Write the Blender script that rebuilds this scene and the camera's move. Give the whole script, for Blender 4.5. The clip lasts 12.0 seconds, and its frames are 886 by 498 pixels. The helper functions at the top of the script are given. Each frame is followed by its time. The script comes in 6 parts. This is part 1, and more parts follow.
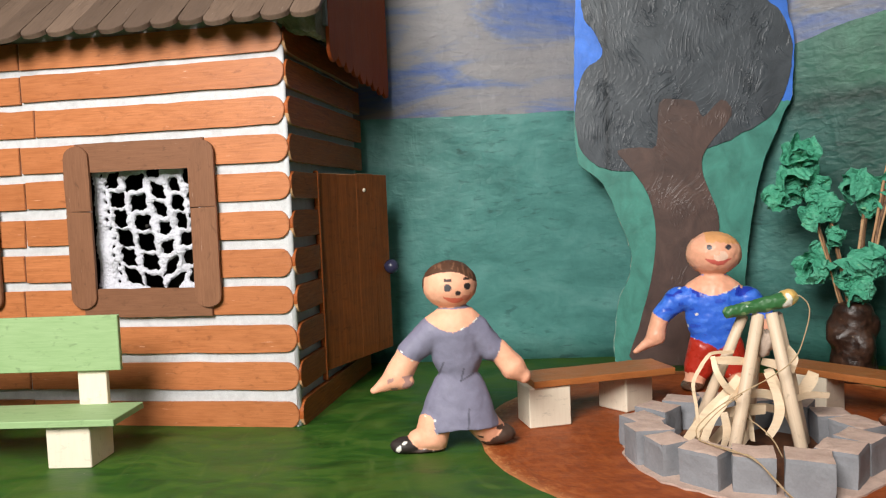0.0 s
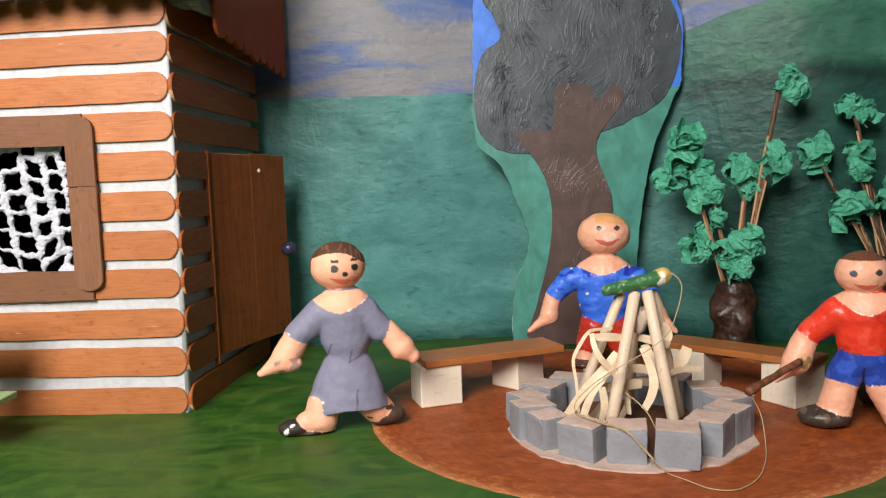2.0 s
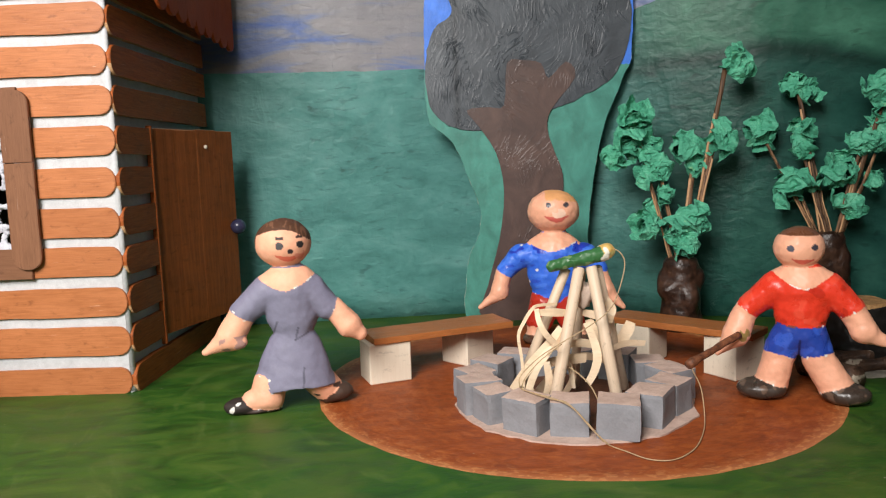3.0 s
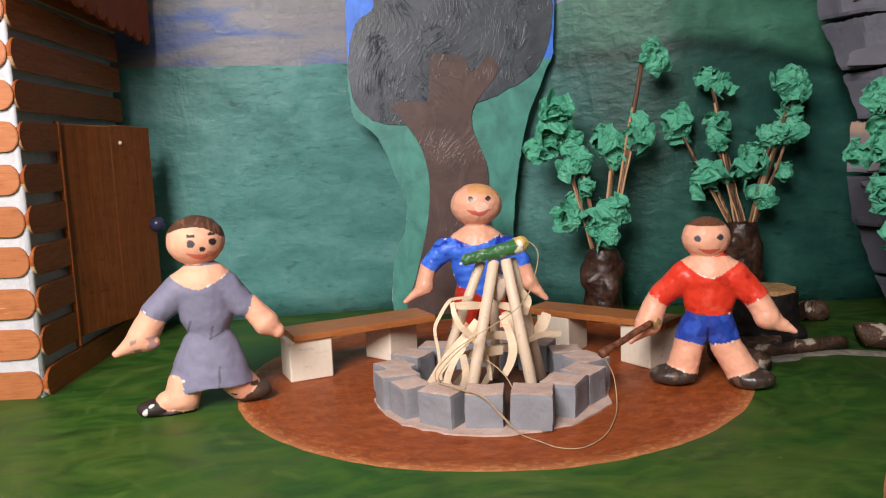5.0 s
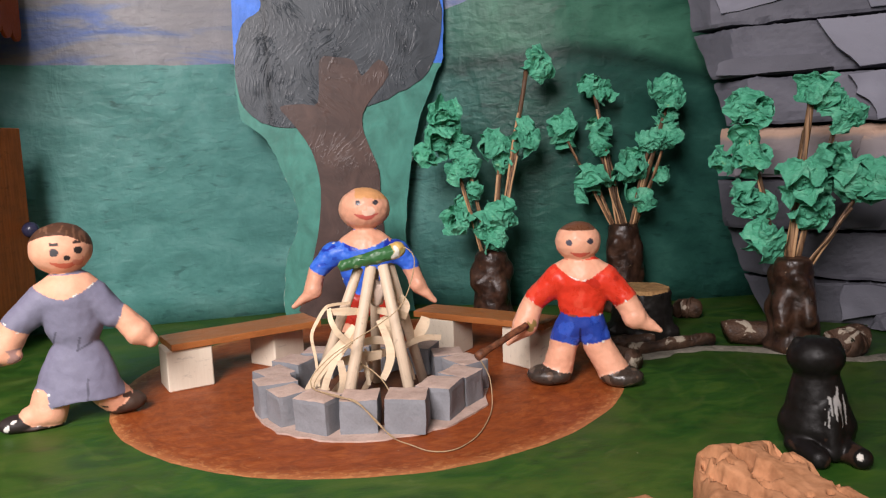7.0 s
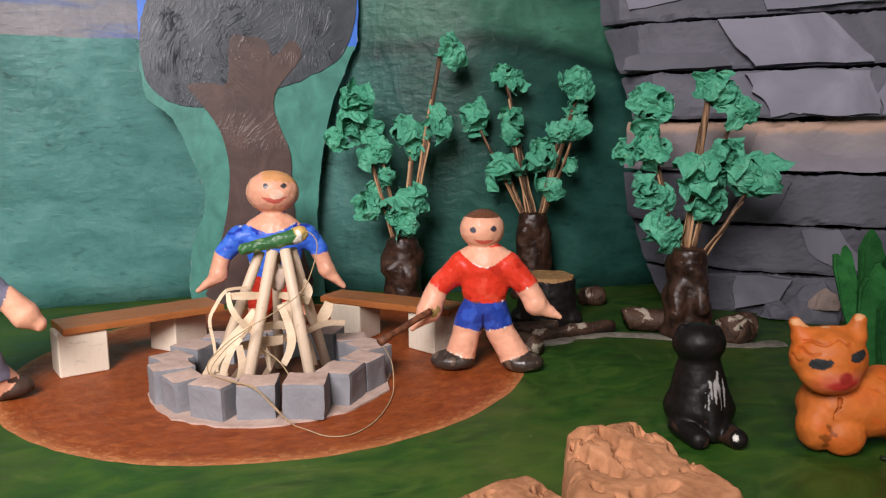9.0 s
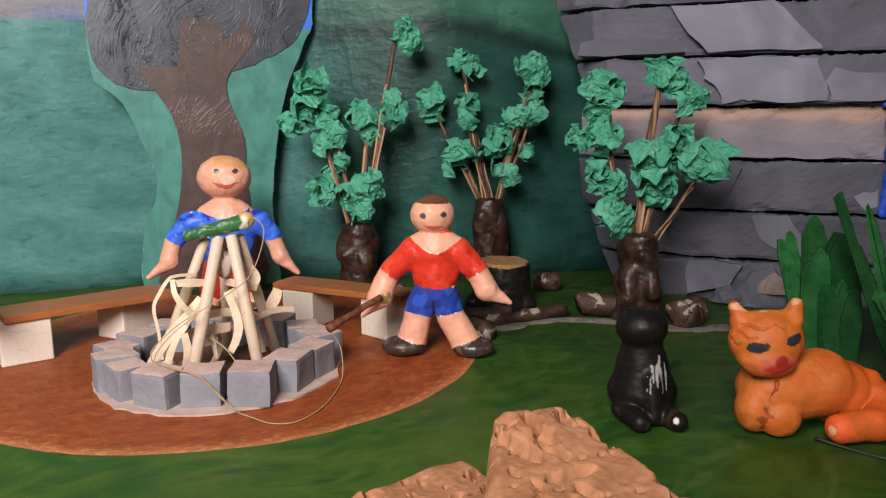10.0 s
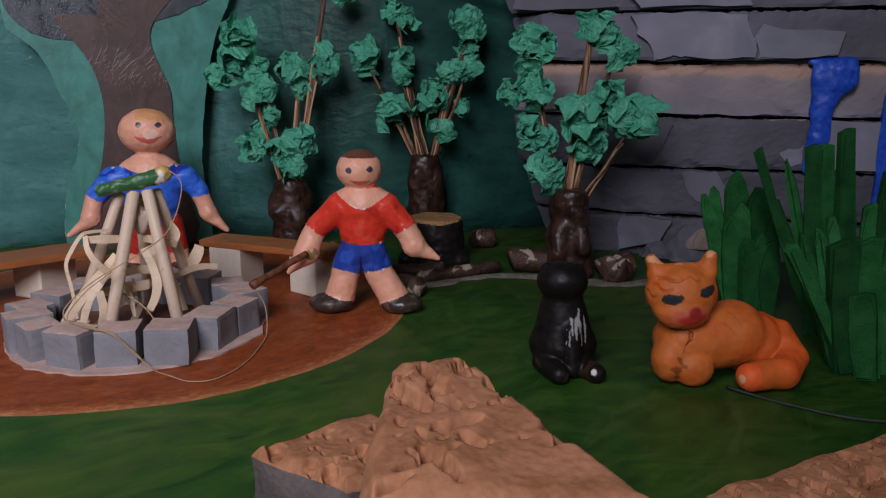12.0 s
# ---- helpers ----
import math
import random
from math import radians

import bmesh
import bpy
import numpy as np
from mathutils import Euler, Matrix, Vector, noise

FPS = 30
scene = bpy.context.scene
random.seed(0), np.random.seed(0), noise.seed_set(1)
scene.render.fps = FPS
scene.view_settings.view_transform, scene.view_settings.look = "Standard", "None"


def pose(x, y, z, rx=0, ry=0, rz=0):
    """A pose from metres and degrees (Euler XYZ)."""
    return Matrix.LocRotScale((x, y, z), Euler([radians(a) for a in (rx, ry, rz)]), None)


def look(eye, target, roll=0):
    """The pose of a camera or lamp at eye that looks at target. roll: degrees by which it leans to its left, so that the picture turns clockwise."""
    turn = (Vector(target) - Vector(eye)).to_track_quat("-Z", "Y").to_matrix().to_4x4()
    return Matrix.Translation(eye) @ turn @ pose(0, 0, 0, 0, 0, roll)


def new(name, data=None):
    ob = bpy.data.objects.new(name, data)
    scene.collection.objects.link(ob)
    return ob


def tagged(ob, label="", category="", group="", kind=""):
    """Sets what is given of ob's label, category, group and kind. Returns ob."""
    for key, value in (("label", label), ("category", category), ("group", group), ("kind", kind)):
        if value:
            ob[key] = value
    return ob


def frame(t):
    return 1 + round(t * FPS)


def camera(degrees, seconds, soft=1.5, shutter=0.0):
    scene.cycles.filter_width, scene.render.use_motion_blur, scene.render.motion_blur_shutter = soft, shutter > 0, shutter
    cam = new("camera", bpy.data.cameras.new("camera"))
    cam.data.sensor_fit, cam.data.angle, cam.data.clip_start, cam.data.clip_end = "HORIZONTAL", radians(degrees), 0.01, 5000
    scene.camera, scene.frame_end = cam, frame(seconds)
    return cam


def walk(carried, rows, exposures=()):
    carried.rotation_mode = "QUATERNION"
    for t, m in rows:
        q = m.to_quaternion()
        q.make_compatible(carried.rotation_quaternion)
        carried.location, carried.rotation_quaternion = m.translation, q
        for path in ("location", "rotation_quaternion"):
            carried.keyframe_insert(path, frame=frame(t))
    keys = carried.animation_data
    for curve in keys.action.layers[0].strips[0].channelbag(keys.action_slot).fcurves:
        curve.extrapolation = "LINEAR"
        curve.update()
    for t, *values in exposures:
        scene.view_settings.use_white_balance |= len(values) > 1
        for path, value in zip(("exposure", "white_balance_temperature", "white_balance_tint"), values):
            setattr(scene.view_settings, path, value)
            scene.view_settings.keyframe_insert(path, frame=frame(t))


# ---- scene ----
# ---------------------------------------------------------------- camera
# A craft diorama on a table: the walk is some fifteen centimetres long.
cam = camera(60.9, 12.0, soft=1.2)
PATH = [  # seconds, eye, yaw, pitch, lean
    (0, (0.05173, 0.02912, 0.14462), 2.778, -3.445, -2.295),
    (0.5, (0.05481, 0.02881, 0.14453), 2.376, -3.402, -2.116),
    (1, (0.06025, 0.02811, 0.14562), -0.301, -3.513, -1.975),
    (1.5, (0.06453, 0.02777, 0.14568), -1.535, -3.588, -2.060),
    (2, (0.07262, 0.02946, 0.14207), -2.929, -4.895, -2.073),
    (2.5, (0.07817, 0.02979, 0.14053), -4.471, -6.029, -2.087),
    (4.5, (0.09414, 0.02784, 0.14032), -8.525, -7.146, -2.091),
    (5, (0.09896, 0.02724, 0.13986), -9.761, -7.191, -2.415),
    (5.5, (0.10233, 0.02576, 0.13978), -10.993, -7.396, -2.371),
    (6, (0.10910, 0.02387, 0.14182), -12.451, -7.642, -2.616),
    (6.5, (0.11541, 0.02158, 0.14323), -14.069, -7.623, -2.467),
    (7, (0.12135, 0.01959, 0.14349), -15.938, -7.581, -2.127),
    (9, (0.13281, 0.01475, 0.14285), -21.590, -8.716, -0.407),
    (9.5, (0.13830, 0.01343, 0.14246), -22.605, -9.230, -0.334),
    (10, (0.14457, 0.01113, 0.14281), -23.824, -9.823, -0.162),
    (10.5, (0.14942, 0.00943, 0.14274), -24.966, -10.484, -0.201),
    (11, (0.15238, 0.00905, 0.14157), -25.920, -12.593, 0.022),
    (11.5, (0.15716, 0.00693, 0.14188), -26.699, -12.637, 0.097),
    (12, (0.15988, 0.00753, 0.13931), -27.437, -12.835, 0.341),
]


def aimed(eye, yaw, pitch, lean):
    a, b = radians(yaw), radians(pitch)
    way = Vector((-math.sin(a) * math.cos(b), math.cos(a) * math.cos(b), math.sin(b)))
    return look(eye, Vector(eye) + way, lean)


EXPOSURES = [(0, 0.0, 6500, 5), (2.7, 0.0, 6500, 6), (4.5, 0.0, 6500, 12), (9.0, 0.0, 6450, 14), (11.9, 0.0, 6350, 15), (12.0, -1.0, 5800, 19)]
walk(cam, [(t, aimed(eye, yaw, pitch, lean)) for t, eye, yaw, pitch, lean in PATH], EXPOSURES)

# ---------------------------------------------------------------- light
world = bpy.data.worlds.new("room_air")
world.use_nodes = True
world.node_tree.nodes["Background"].inputs[0].default_value = (1.0, 0.96, 0.9, 1)
world.node_tree.nodes["Background"].inputs[1].default_value = 0.25
scene.world = world


def area_lamp(name, eye, target, width, height, watts, colour, spread=180):
    data = bpy.data.lights.new(name, "AREA")
    data.shape, data.size, data.size_y, data.energy, data.color = "RECTANGLE", width, height, watts, colour
    data.spread = radians(spread)
    ob = new(name, data)
    ob.matrix_world = look(eye, target)
    return ob


area_lamp("room_lamp", (-0.23, -0.22, 0.56), (-0.1, 0.6, 0.1), 0.38, 0.38, 9.4, (1.0, 0.94, 0.92), 140)
# an added, unseen fill for faces that the room lamp misses
area_lamp("window_light", (0.6, -1.2, 0.9), (0.0, 0.7, 0.2), 0.7, 0.7, 2.6, (1.0, 0.92, 0.85))
# ---------------------------------------------------------------- tools
# Shapes are written in centimetres and linked in metres.
CM = 0.01


def at_cm(x, y, z=0.0, rz=0.0, rx=0.0, ry=0.0):
    return pose(x * CM, y * CM, z * CM, rx, ry, rz)


def thing(name, m, label, category, group="", kind=""):
    ob = new(name)
    ob.empty_display_size = 0.01
    ob.matrix_world = m
    return tagged(ob, label, category, group, kind)


def mesh_of(bm, name, smooth=True):
    me = bpy.data.meshes.new(name)
    bmesh.ops.recalc_face_normals(bm, faces=bm.faces)
    bmesh.ops.scale(bm, vec=(CM, CM, CM), verts=bm.verts)
    bm.to_mesh(me)
    bm.free()
    if smooth:
        me.polygons.foreach_set("use_smooth", [True] * len(me.polygons))
    return me


def dress(me, material):
    for m in material if isinstance(material, (list, tuple)) else [material]:
        me.materials.append(m)


def rim(bm, pick, index=1):
    """Give the faces that pick() chooses, by their normals, another material."""
    bm.normal_update()
    for f in bm.faces:
        f.material_index = index if pick(f.normal) else 0
    return bm


def part(name, bm, material, parent, label="", m=None, smooth=False):
    me = bm if isinstance(bm, bpy.types.Mesh) else mesh_of(bm, name, smooth)
    if material is not None:
        dress(me, material)
    ob = new(name, me)
    if parent is not None:
        ob.parent = parent
    if m is not None:
        ob.matrix_local = m
    return tagged(ob, label)


def solo(name, bm, material, m, label, category, group="", kind="", smooth=False):
    me = bm if isinstance(bm, bpy.types.Mesh) else mesh_of(bm, name, smooth)
    if material is not None:
        dress(me, material)
    ob = new(name, me)
    ob.matrix_world = m
    return tagged(ob, label, category, group, kind)


def box(bm, x0, x1, y0, y1, z0, z1, bevel=0.0, segments=1):
    made = bmesh.ops.create_cube(bm, size=1.0)["verts"]
    for v in made:
        v.co = Vector((x0 + (x1 - x0) * (v.co.x + 0.5), y0 + (y1 - y0) * (v.co.y + 0.5), z0 + (z1 - z0) * (v.co.z + 0.5)))
    if bevel:
        edges = {e for v in made for e in v.link_edges}
        bmesh.ops.bevel(bm, geom=list(edges), offset=bevel, segments=segments, affect="EDGES", profile=0.6)
    return bm


def boxes(*rows, bevel=0.0):
    bm = bmesh.new()
    for r in rows:
        box(bm, *r, bevel=bevel)
    return bm


def prism(outline, depth, bevel=0.0):
    """A plate: the outline in x and z, as thick as depth along y, its front at y = 0."""
    bm = bmesh.new()
    front = [bm.verts.new((x, 0, z)) for x, z in outline]
    back = [bm.verts.new((x, depth, z)) for x, z in outline]
    n = len(front)
    rim = bm.faces.new(front)
    bm.faces.new(back[::-1])
    for i in range(n):
        bm.faces.new((front[i], back[i], back[(i + 1) % n], front[(i + 1) % n]))
    if bevel:
        bmesh.ops.bevel(bm, geom=list(rim.edges), offset=bevel, segments=2, affect="EDGES")
    return bm


def stick(length, width=1.83, thick=0.2, round_start=True, round_end=True, seed=0, bow=0.0):
    """A flat craft stick lying along x from 0 to length, centred on z, its front at y = 0."""
    rng = random.Random(seed)
    r = width / 2
    flat = r * 0.85

    def cap(x, s):
        if s:
            return [(x + flat * (math.sin(a) if x > 0 else -math.sin(a)) - (flat if x > 0 else -flat), r * math.cos(a)) for a in [math.pi * k / 10 for k in range(11)]]
        j = 0.04 * rng.uniform(-1, 1)
        return [(x + j, r), (x - j, -r)]

    right = cap(length, round_end)
    left = cap(0.0, round_start)
    along = [length * (k + 1) / 11 for k in range(10)] if length > 8 else [length * 0.5]
    along = [x + rng.uniform(-0.3, 0.3) for x in along if r < x < length - r]
    line = right + [(x, -r + rng.uniform(-0.03, 0.03)) for x in along[::-1]] + [(x, z) for x, z in left[::-1]] + [(x, r + rng.uniform(-0.03, 0.03)) for x in along]
    wob = [rng.uniform(-0.015, 0.015) for _ in line]
    line = [(x, z + w + bow * math.sin(math.pi * max(0, min(1, x / length)))) for (x, z), w in zip(line, wob)]
    return prism(line, thick, bevel=0.035)


def tube(bm, points, radius, sides=7, closed_ends=True, flat=1.0):
    """A round rope or twig along the points; radius is a number or one for each point."""
    pts = [Vector(p) for p in points]
    radii = radius if isinstance(radius, (list, tuple)) else [radius] * len(pts)
    rings, up = [], Vector((0.13, 0.29, 0.95))
    for i, p in enumerate(pts):
        way = (pts[min(i + 1, len(pts) - 1)] - pts[max(i - 1, 0)]).normalized()
        side = way.cross(up)
        if side.length < 0.05:
            side = way.cross(Vector((1, 0, 0)))
        side.normalize()
        up = side.cross(way).normalized()
        rings.append([bm.verts.new(p + radii[i] * (math.cos(2 * math.pi * k / sides) * side + flat * math.sin(2 * math.pi * k / sides) * up)) for k in range(sides)])
    for a, b in zip(rings, rings[1:]):
        for k in range(sides):
            bm.faces.new((a[k], a[(k + 1) % sides], b[(k + 1) % sides], b[k]))
    if closed_ends:
        bm.faces.new(rings[0][::-1])
        bm.faces.new(rings[-1])
    return bm


def curve_points(points, steps=8):
    """Points along a smooth line through the given ones."""
    p = [Vector(q) for q in points]
    p = [2 * p[0] - p[1]] + p + [2 * p[-1] - p[-2]]
    out = []
    for i in range(1, len(p) - 2):
        for k in range(steps):
            t = k / steps
            out.append(0.5 * (2 * p[i] + (p[i + 1] - p[i - 1]) * t + (2 * p[i - 1] - 5 * p[i] + 4 * p[i + 1] - p[i + 2]) * t * t + (3 * p[i] - p[i - 1] - 3 * p[i + 1] + p[i + 2]) * t ** 3))
    out.append(p[-2])
    return out


# Modelled clay: a smooth union of balls and tapered rolls, meshed on a grid.
def ball(c, r, tilt=0.0):
    c, r = np.array(c, float), np.array(r if isinstance(r, (list, tuple)) else (r, r, r), float)

    def f(p):
        q = p - c
        if tilt:
            a = radians(tilt)
            q = np.stack([q[:, 0] * math.cos(a) + q[:, 2] * math.sin(a), q[:, 1], -q[:, 0] * math.sin(a) + q[:, 2] * math.cos(a)], 1)
        k0 = np.sqrt(((q / r) ** 2).sum(1))
        k1 = np.sqrt(((q / r ** 2) ** 2).sum(1)) + 1e-9
        return k0 * (k0 - 1) / k1
    return f


def roll(a, b, ra, rb, deep=1.0):
    a, b = np.array(a, float), np.array(b, float)
    s = np.array([1, 1 / deep, 1])

    def f(p):
        q, d = (p - a) * s, (b - a) * s
        h = np.clip((q @ d) / (d @ d), 0, 1)
        return np.sqrt(((q - h[:, None] * d) ** 2).sum(1)) - (ra + (rb - ra) * h)
    return f


def clay(name, forms, lo, hi, step, blend=0.25, rough=0.03, rough_size=0.8, cut=None, colour=None):
    """forms: rows of (shape, colour). Returns a mesh with its paint as an attribute."""
    lo, hi = np.array(lo, float), np.array(hi, float)
    n = np.ceil((hi - lo) / step).astype(int) + 1
    gx, gy, gz = [lo[i] + step * np.arange(n[i]) for i in range(3)]
    P = np.stack(np.meshgrid(gx, gy, gz, indexing="ij"), -1).reshape(-1, 3)

    def field(p):
        d = None
        for shape, _ in forms:
            e = shape(p)
            if d is None:
                d = e
            else:
                h = np.clip(0.5 + 0.5 * (d - e) / blend, 0, 1)
                d = d * (1 - h) + e * h - blend * h * (1 - h)
        if cut is not None:
            d = np.maximum(d, cut(p))
        return d
    D = field(P).reshape(n)
    inside = D < 0
    acc = np.zeros((*(n - 1), 3))
    cnt = np.zeros(n - 1)
    cor = [(i, j, k) for i in (0, 1) for j in (0, 1) for k in (0, 1)]

    def sub(A, c):
        return A[c[0]:c[0] + n[0] - 1, c[1]:c[1] + n[1] - 1, c[2]:c[2] + n[2] - 1]
    for a in cor:
        for ax in range(3):
            if a[ax] == 0:
                b = tuple(a[i] + (i == ax) for i in range(3))
                da, db = sub(D, a), sub(D, b)
                cross = (da < 0) != (db < 0)
                t = np.where(cross, da / np.where(cross, da - db, 1), 0)
                for i in range(3):
                    acc[..., i] += np.where(cross, a[i] + (t if i == ax else 0), 0)
                cnt += cross
    live = cnt > 0
    ids = np.full(n - 1, -1)
    ids[live] = np.arange(live.sum())
    base = np.stack(np.nonzero(live), -1)
    V = lo + step * (base + acc[live] / cnt[live][:, None])
    faces = []
    for ax in range(3):
        u, v = (ax + 1) % 3, (ax + 2) % 3
        sl0 = [slice(None)] * 3
        sl1 = [slice(None)] * 3
        sl0[ax], sl1[ax] = slice(0, -1), slice(1, None)
        s0, s1 = inside[tuple(sl0)], inside[tuple(sl1)]
        idx = np.stack(np.nonzero(s0 != s1), -1)
        ok = (idx[:, u] > 0) & (idx[:, v] > 0) & (idx[:, u] < n[u] - 1) & (idx[:, v] < n[v] - 1)
        idx = idx[ok]
        flip = s0[tuple(idx.T)]
        q = []
        for du, dv in ((-1, -1), (0, -1), (0, 0), (-1, 0)):
            w = idx.copy()
            w[:, u] += du
            w[:, v] += dv
            q.append(ids[tuple(w.T)])
        q = np.stack(q, -1)
        q[~flip] = q[~flip][:, ::-1]
        faces.append(q)
    F = np.concatenate(faces)
    F = F[(F >= 0).all(1)]
    if colour is not None:
        C = colour(V)
    else:
        dist = np.stack([shape(V) for shape, _ in forms], 1)
        C = np.array([c for _, c in forms], float)[dist.argmin(1)]
    if rough:
        off = np.array([noise.noise_vector(Vector(v) / rough_size) + 0.5 * noise.noise_vector(Vector(v) / (rough_size * 0.4)) for v in V])
        V = V + rough * off
    me = bpy.data.meshes.new(name)
    me.from_pydata((V * CM).tolist(), [], F.tolist())
    me.polygons.foreach_set("use_smooth", [True] * len(me.polygons))
    lay = me.attributes.new("paint", "FLOAT_COLOR", "POINT")
    lay.data.foreach_set("color", np.concatenate([C, np.ones((len(C), 1))], 1).ravel())
    me.update()
    return me


def ribbon(points, width, thick=0.05, turn=0.0, twist=0.0):
    """A thin strip of wood along a line."""
    pts = curve_points(points, 6)
    bm = bmesh.new()
    rows = []
    for i, p in enumerate(pts):
        way = (pts[min(i + 1, len(pts) - 1)] - pts[max(i - 1, 0)]).normalized()
        a = radians(turn + twist * i / len(pts))
        side = way.cross(Vector((math.sin(a), math.cos(a), 0.15))).normalized()
        nor = way.cross(side)
        w = width * (1 - 0.25 * abs(2 * i / len(pts) - 1))
        rows.append([bm.verts.new(p + side * w * s / 2 + nor * thick * d / 2) for s, d in ((-1, -1), (1, -1), (1, 1), (-1, 1))])
    for a, b in zip(rows, rows[1:]):
        for k in range(4):
            bm.faces.new((a[k], a[(k + 1) % 4], b[(k + 1) % 4], b[k]))
    bm.faces.new(rows[0][::-1])
    bm.faces.new(rows[-1])
    return bm
# ---------------------------------------------------------------- materials
class Nodes:
    """Short writing for a node material."""

    def __init__(self, name):
        self.material = bpy.data.materials.new(name)
        self.material.use_nodes = True
        self.tree = self.material.node_tree
        self.shader = self.tree.nodes["Principled BSDF"]

    def add(self, kind, **inputs):
        n = self.tree.nodes.new(kind)
        for k, v in inputs.items():
            self.set(n, k.replace("_", " "), v)
        return n

    def set(self, n, key, v):
        sock = n.inputs[int(key)] if key.isdigit() else n.inputs[key]
        if isinstance(v, bpy.types.NodeSocket):
            self.tree.links.new(v, sock)
        else:
            sock.default_value = (*v, 1) if isinstance(v, tuple) and len(v) == 3 and sock.type == "RGBA" else v

    def coords(self, stretch=(1, 1, 1), vary=False):
        tc = self.add("ShaderNodeTexCoord").outputs["Object"]
        if vary:
            rnd = self.add("ShaderNodeObjectInfo").outputs["Random"]
            add = self.tree.nodes.new("ShaderNodeVectorMath")
            self.tree.links.new(tc, add.inputs[0])
            mul = self.tree.nodes.new("ShaderNodeMath")
            mul.operation = "MULTIPLY"
            self.tree.links.new(rnd, mul.inputs[0])
            mul.inputs[1].default_value = 7.3
            self.tree.links.new(mul.outputs[0], add.inputs[1])
            tc = add.outputs[0]
        mp = self.add("ShaderNodeMapping", Scale=stretch)
        self.tree.links.new(tc, mp.inputs[0])
        return mp.outputs[0]

    def noise(self, vec, scale, detail=4.0, rough=0.55, distortion=0.0):
        n = self.add("ShaderNodeTexNoise", Scale=scale, Detail=detail, Roughness=rough, Distortion=distortion)
        self.tree.links.new(vec, n.inputs["Vector"])
        return n.outputs["Fac"]

    def ramp(self, fac, *stops):
        n = self.tree.nodes.new("ShaderNodeValToRGB")
        el = n.color_ramp.elements
        el.remove(el[1])
        for i, (p, c) in enumerate(stops):
            e = el[0] if i == 0 else el.new(p)
            e.position = p
            e.color = (*c, 1) if isinstance(c, tuple) else (c, c, c, 1)
        self.tree.links.new(fac, n.inputs[0])
        return n.outputs[0]

    def mix(self, fac, a, b, how="MIX"):
        n = self.tree.nodes.new("ShaderNodeMix")
        n.data_type, n.blend_type = "RGBA", how
        for sock, v in ((n.inputs[0], fac), (n.inputs[6], a), (n.inputs[7], b)):
            if isinstance(v, bpy.types.NodeSocket):
                self.tree.links.new(v, sock)
            else:
                sock.default_value = (*v, 1) if isinstance(v, tuple) else v
        return n.outputs[2]

    def math(self, op, a, b=0.0, c=0.0):
        n = self.tree.nodes.new("ShaderNodeMath")
        n.operation = op
        for sock, v in zip(n.inputs, (a, b, c)):
            if isinstance(v, bpy.types.NodeSocket):
                self.tree.links.new(v, sock)
            else:
                sock.default_value = v
        return n.outputs[0]

    def done(self, colour, rough=0.6, bump=None, depth=0.2, reach=0.001, spec=0.4):
        s = self.shader
        self.set(s, "Base Color", colour)
        self.set(s, "Roughness", rough)
        self.set(s, "Specular IOR Level", spec)
        if bump is not None:
            b = self.add("ShaderNodeBump", Strength=depth, Distance=reach)
            self.tree.links.new(bump, b.inputs["Height"])
            self.tree.links.new(b.outputs[0], s.inputs["Normal"])
        return self.material


def stained_wood(name, dark, light, rough=0.45, grain=(60, 900, 900), spread=0.35, depth=0.25, tint=0.3, differ=0.3, scuff=0.5, spec=0.4):
    """Wood with its grain along x, stained by brush."""
    k = Nodes(name)
    v = k.coords(grain, vary=True)
    g = k.noise(v, 1.0, 6, 0.65, 0.3)
    big = k.noise(k.coords((45, 120, 120), vary=True), 1.0, 3, 0.6)
    col = k.ramp(g, (0.5 - spread, dark), (0.5 + spread, light))
    patch = k.ramp(big, (0.35, 0.0), (0.7, 1.0))
    col = k.mix(k.math("MULTIPLY", patch, tint), col, light)
    rnd = k.add("ShaderNodeObjectInfo").outputs["Random"]
    col = k.mix(k.math("MULTIPLY", rnd, differ), col, dark)
    blot = k.ramp(k.noise(k.coords((120, 260, 260), vary=True), 1.0, 4, 0.65, 0.6), (0.28, 1.0), (0.42, 0.0))
    col = k.mix(k.math("MULTIPLY", blot, 0.45), col, tuple(c * 0.45 for c in dark))
    worn = k.ramp(k.noise(k.coords(tuple(c * 0.7 for c in grain), vary=True), 1.0, 3, 0.75, 0.4), (0.68, 0.0), (0.74, 1.0))
    col = k.mix(k.math("MULTIPLY", worn, scuff), col, tuple(min(0.8, 0.25 + c * 1.1) for c in light))
    return k.done(col, k.math("ADD", rough - 0.1, k.math("MULTIPLY", big, 0.2)), g, depth, 0.0006, spec)


def painted(name, dark, light, size=120.0, rough=0.55, fine=900.0, depth=0.3, stretch=(1, 1, 1), low=0.35, high=0.65, reach=0.0006, spec=0.4):
    """Brushed paint: two tones, a fine relief."""
    k = Nodes(name)
    v = k.coords(stretch, vary=True)
    a = k.noise(v, size, 5, 0.6, 0.4)
    b = k.noise(v, fine, 4, 0.6)
    col = k.ramp(k.math("ADD", k.math("MULTIPLY", a, 0.66), k.math("MULTIPLY", b, 0.34)), (low, dark), (high, light))
    return k.done(col, k.math("ADD", rough - 0.12, k.math("MULTIPLY", a, 0.24)), k.math("ADD", b, a), depth, reach, spec)


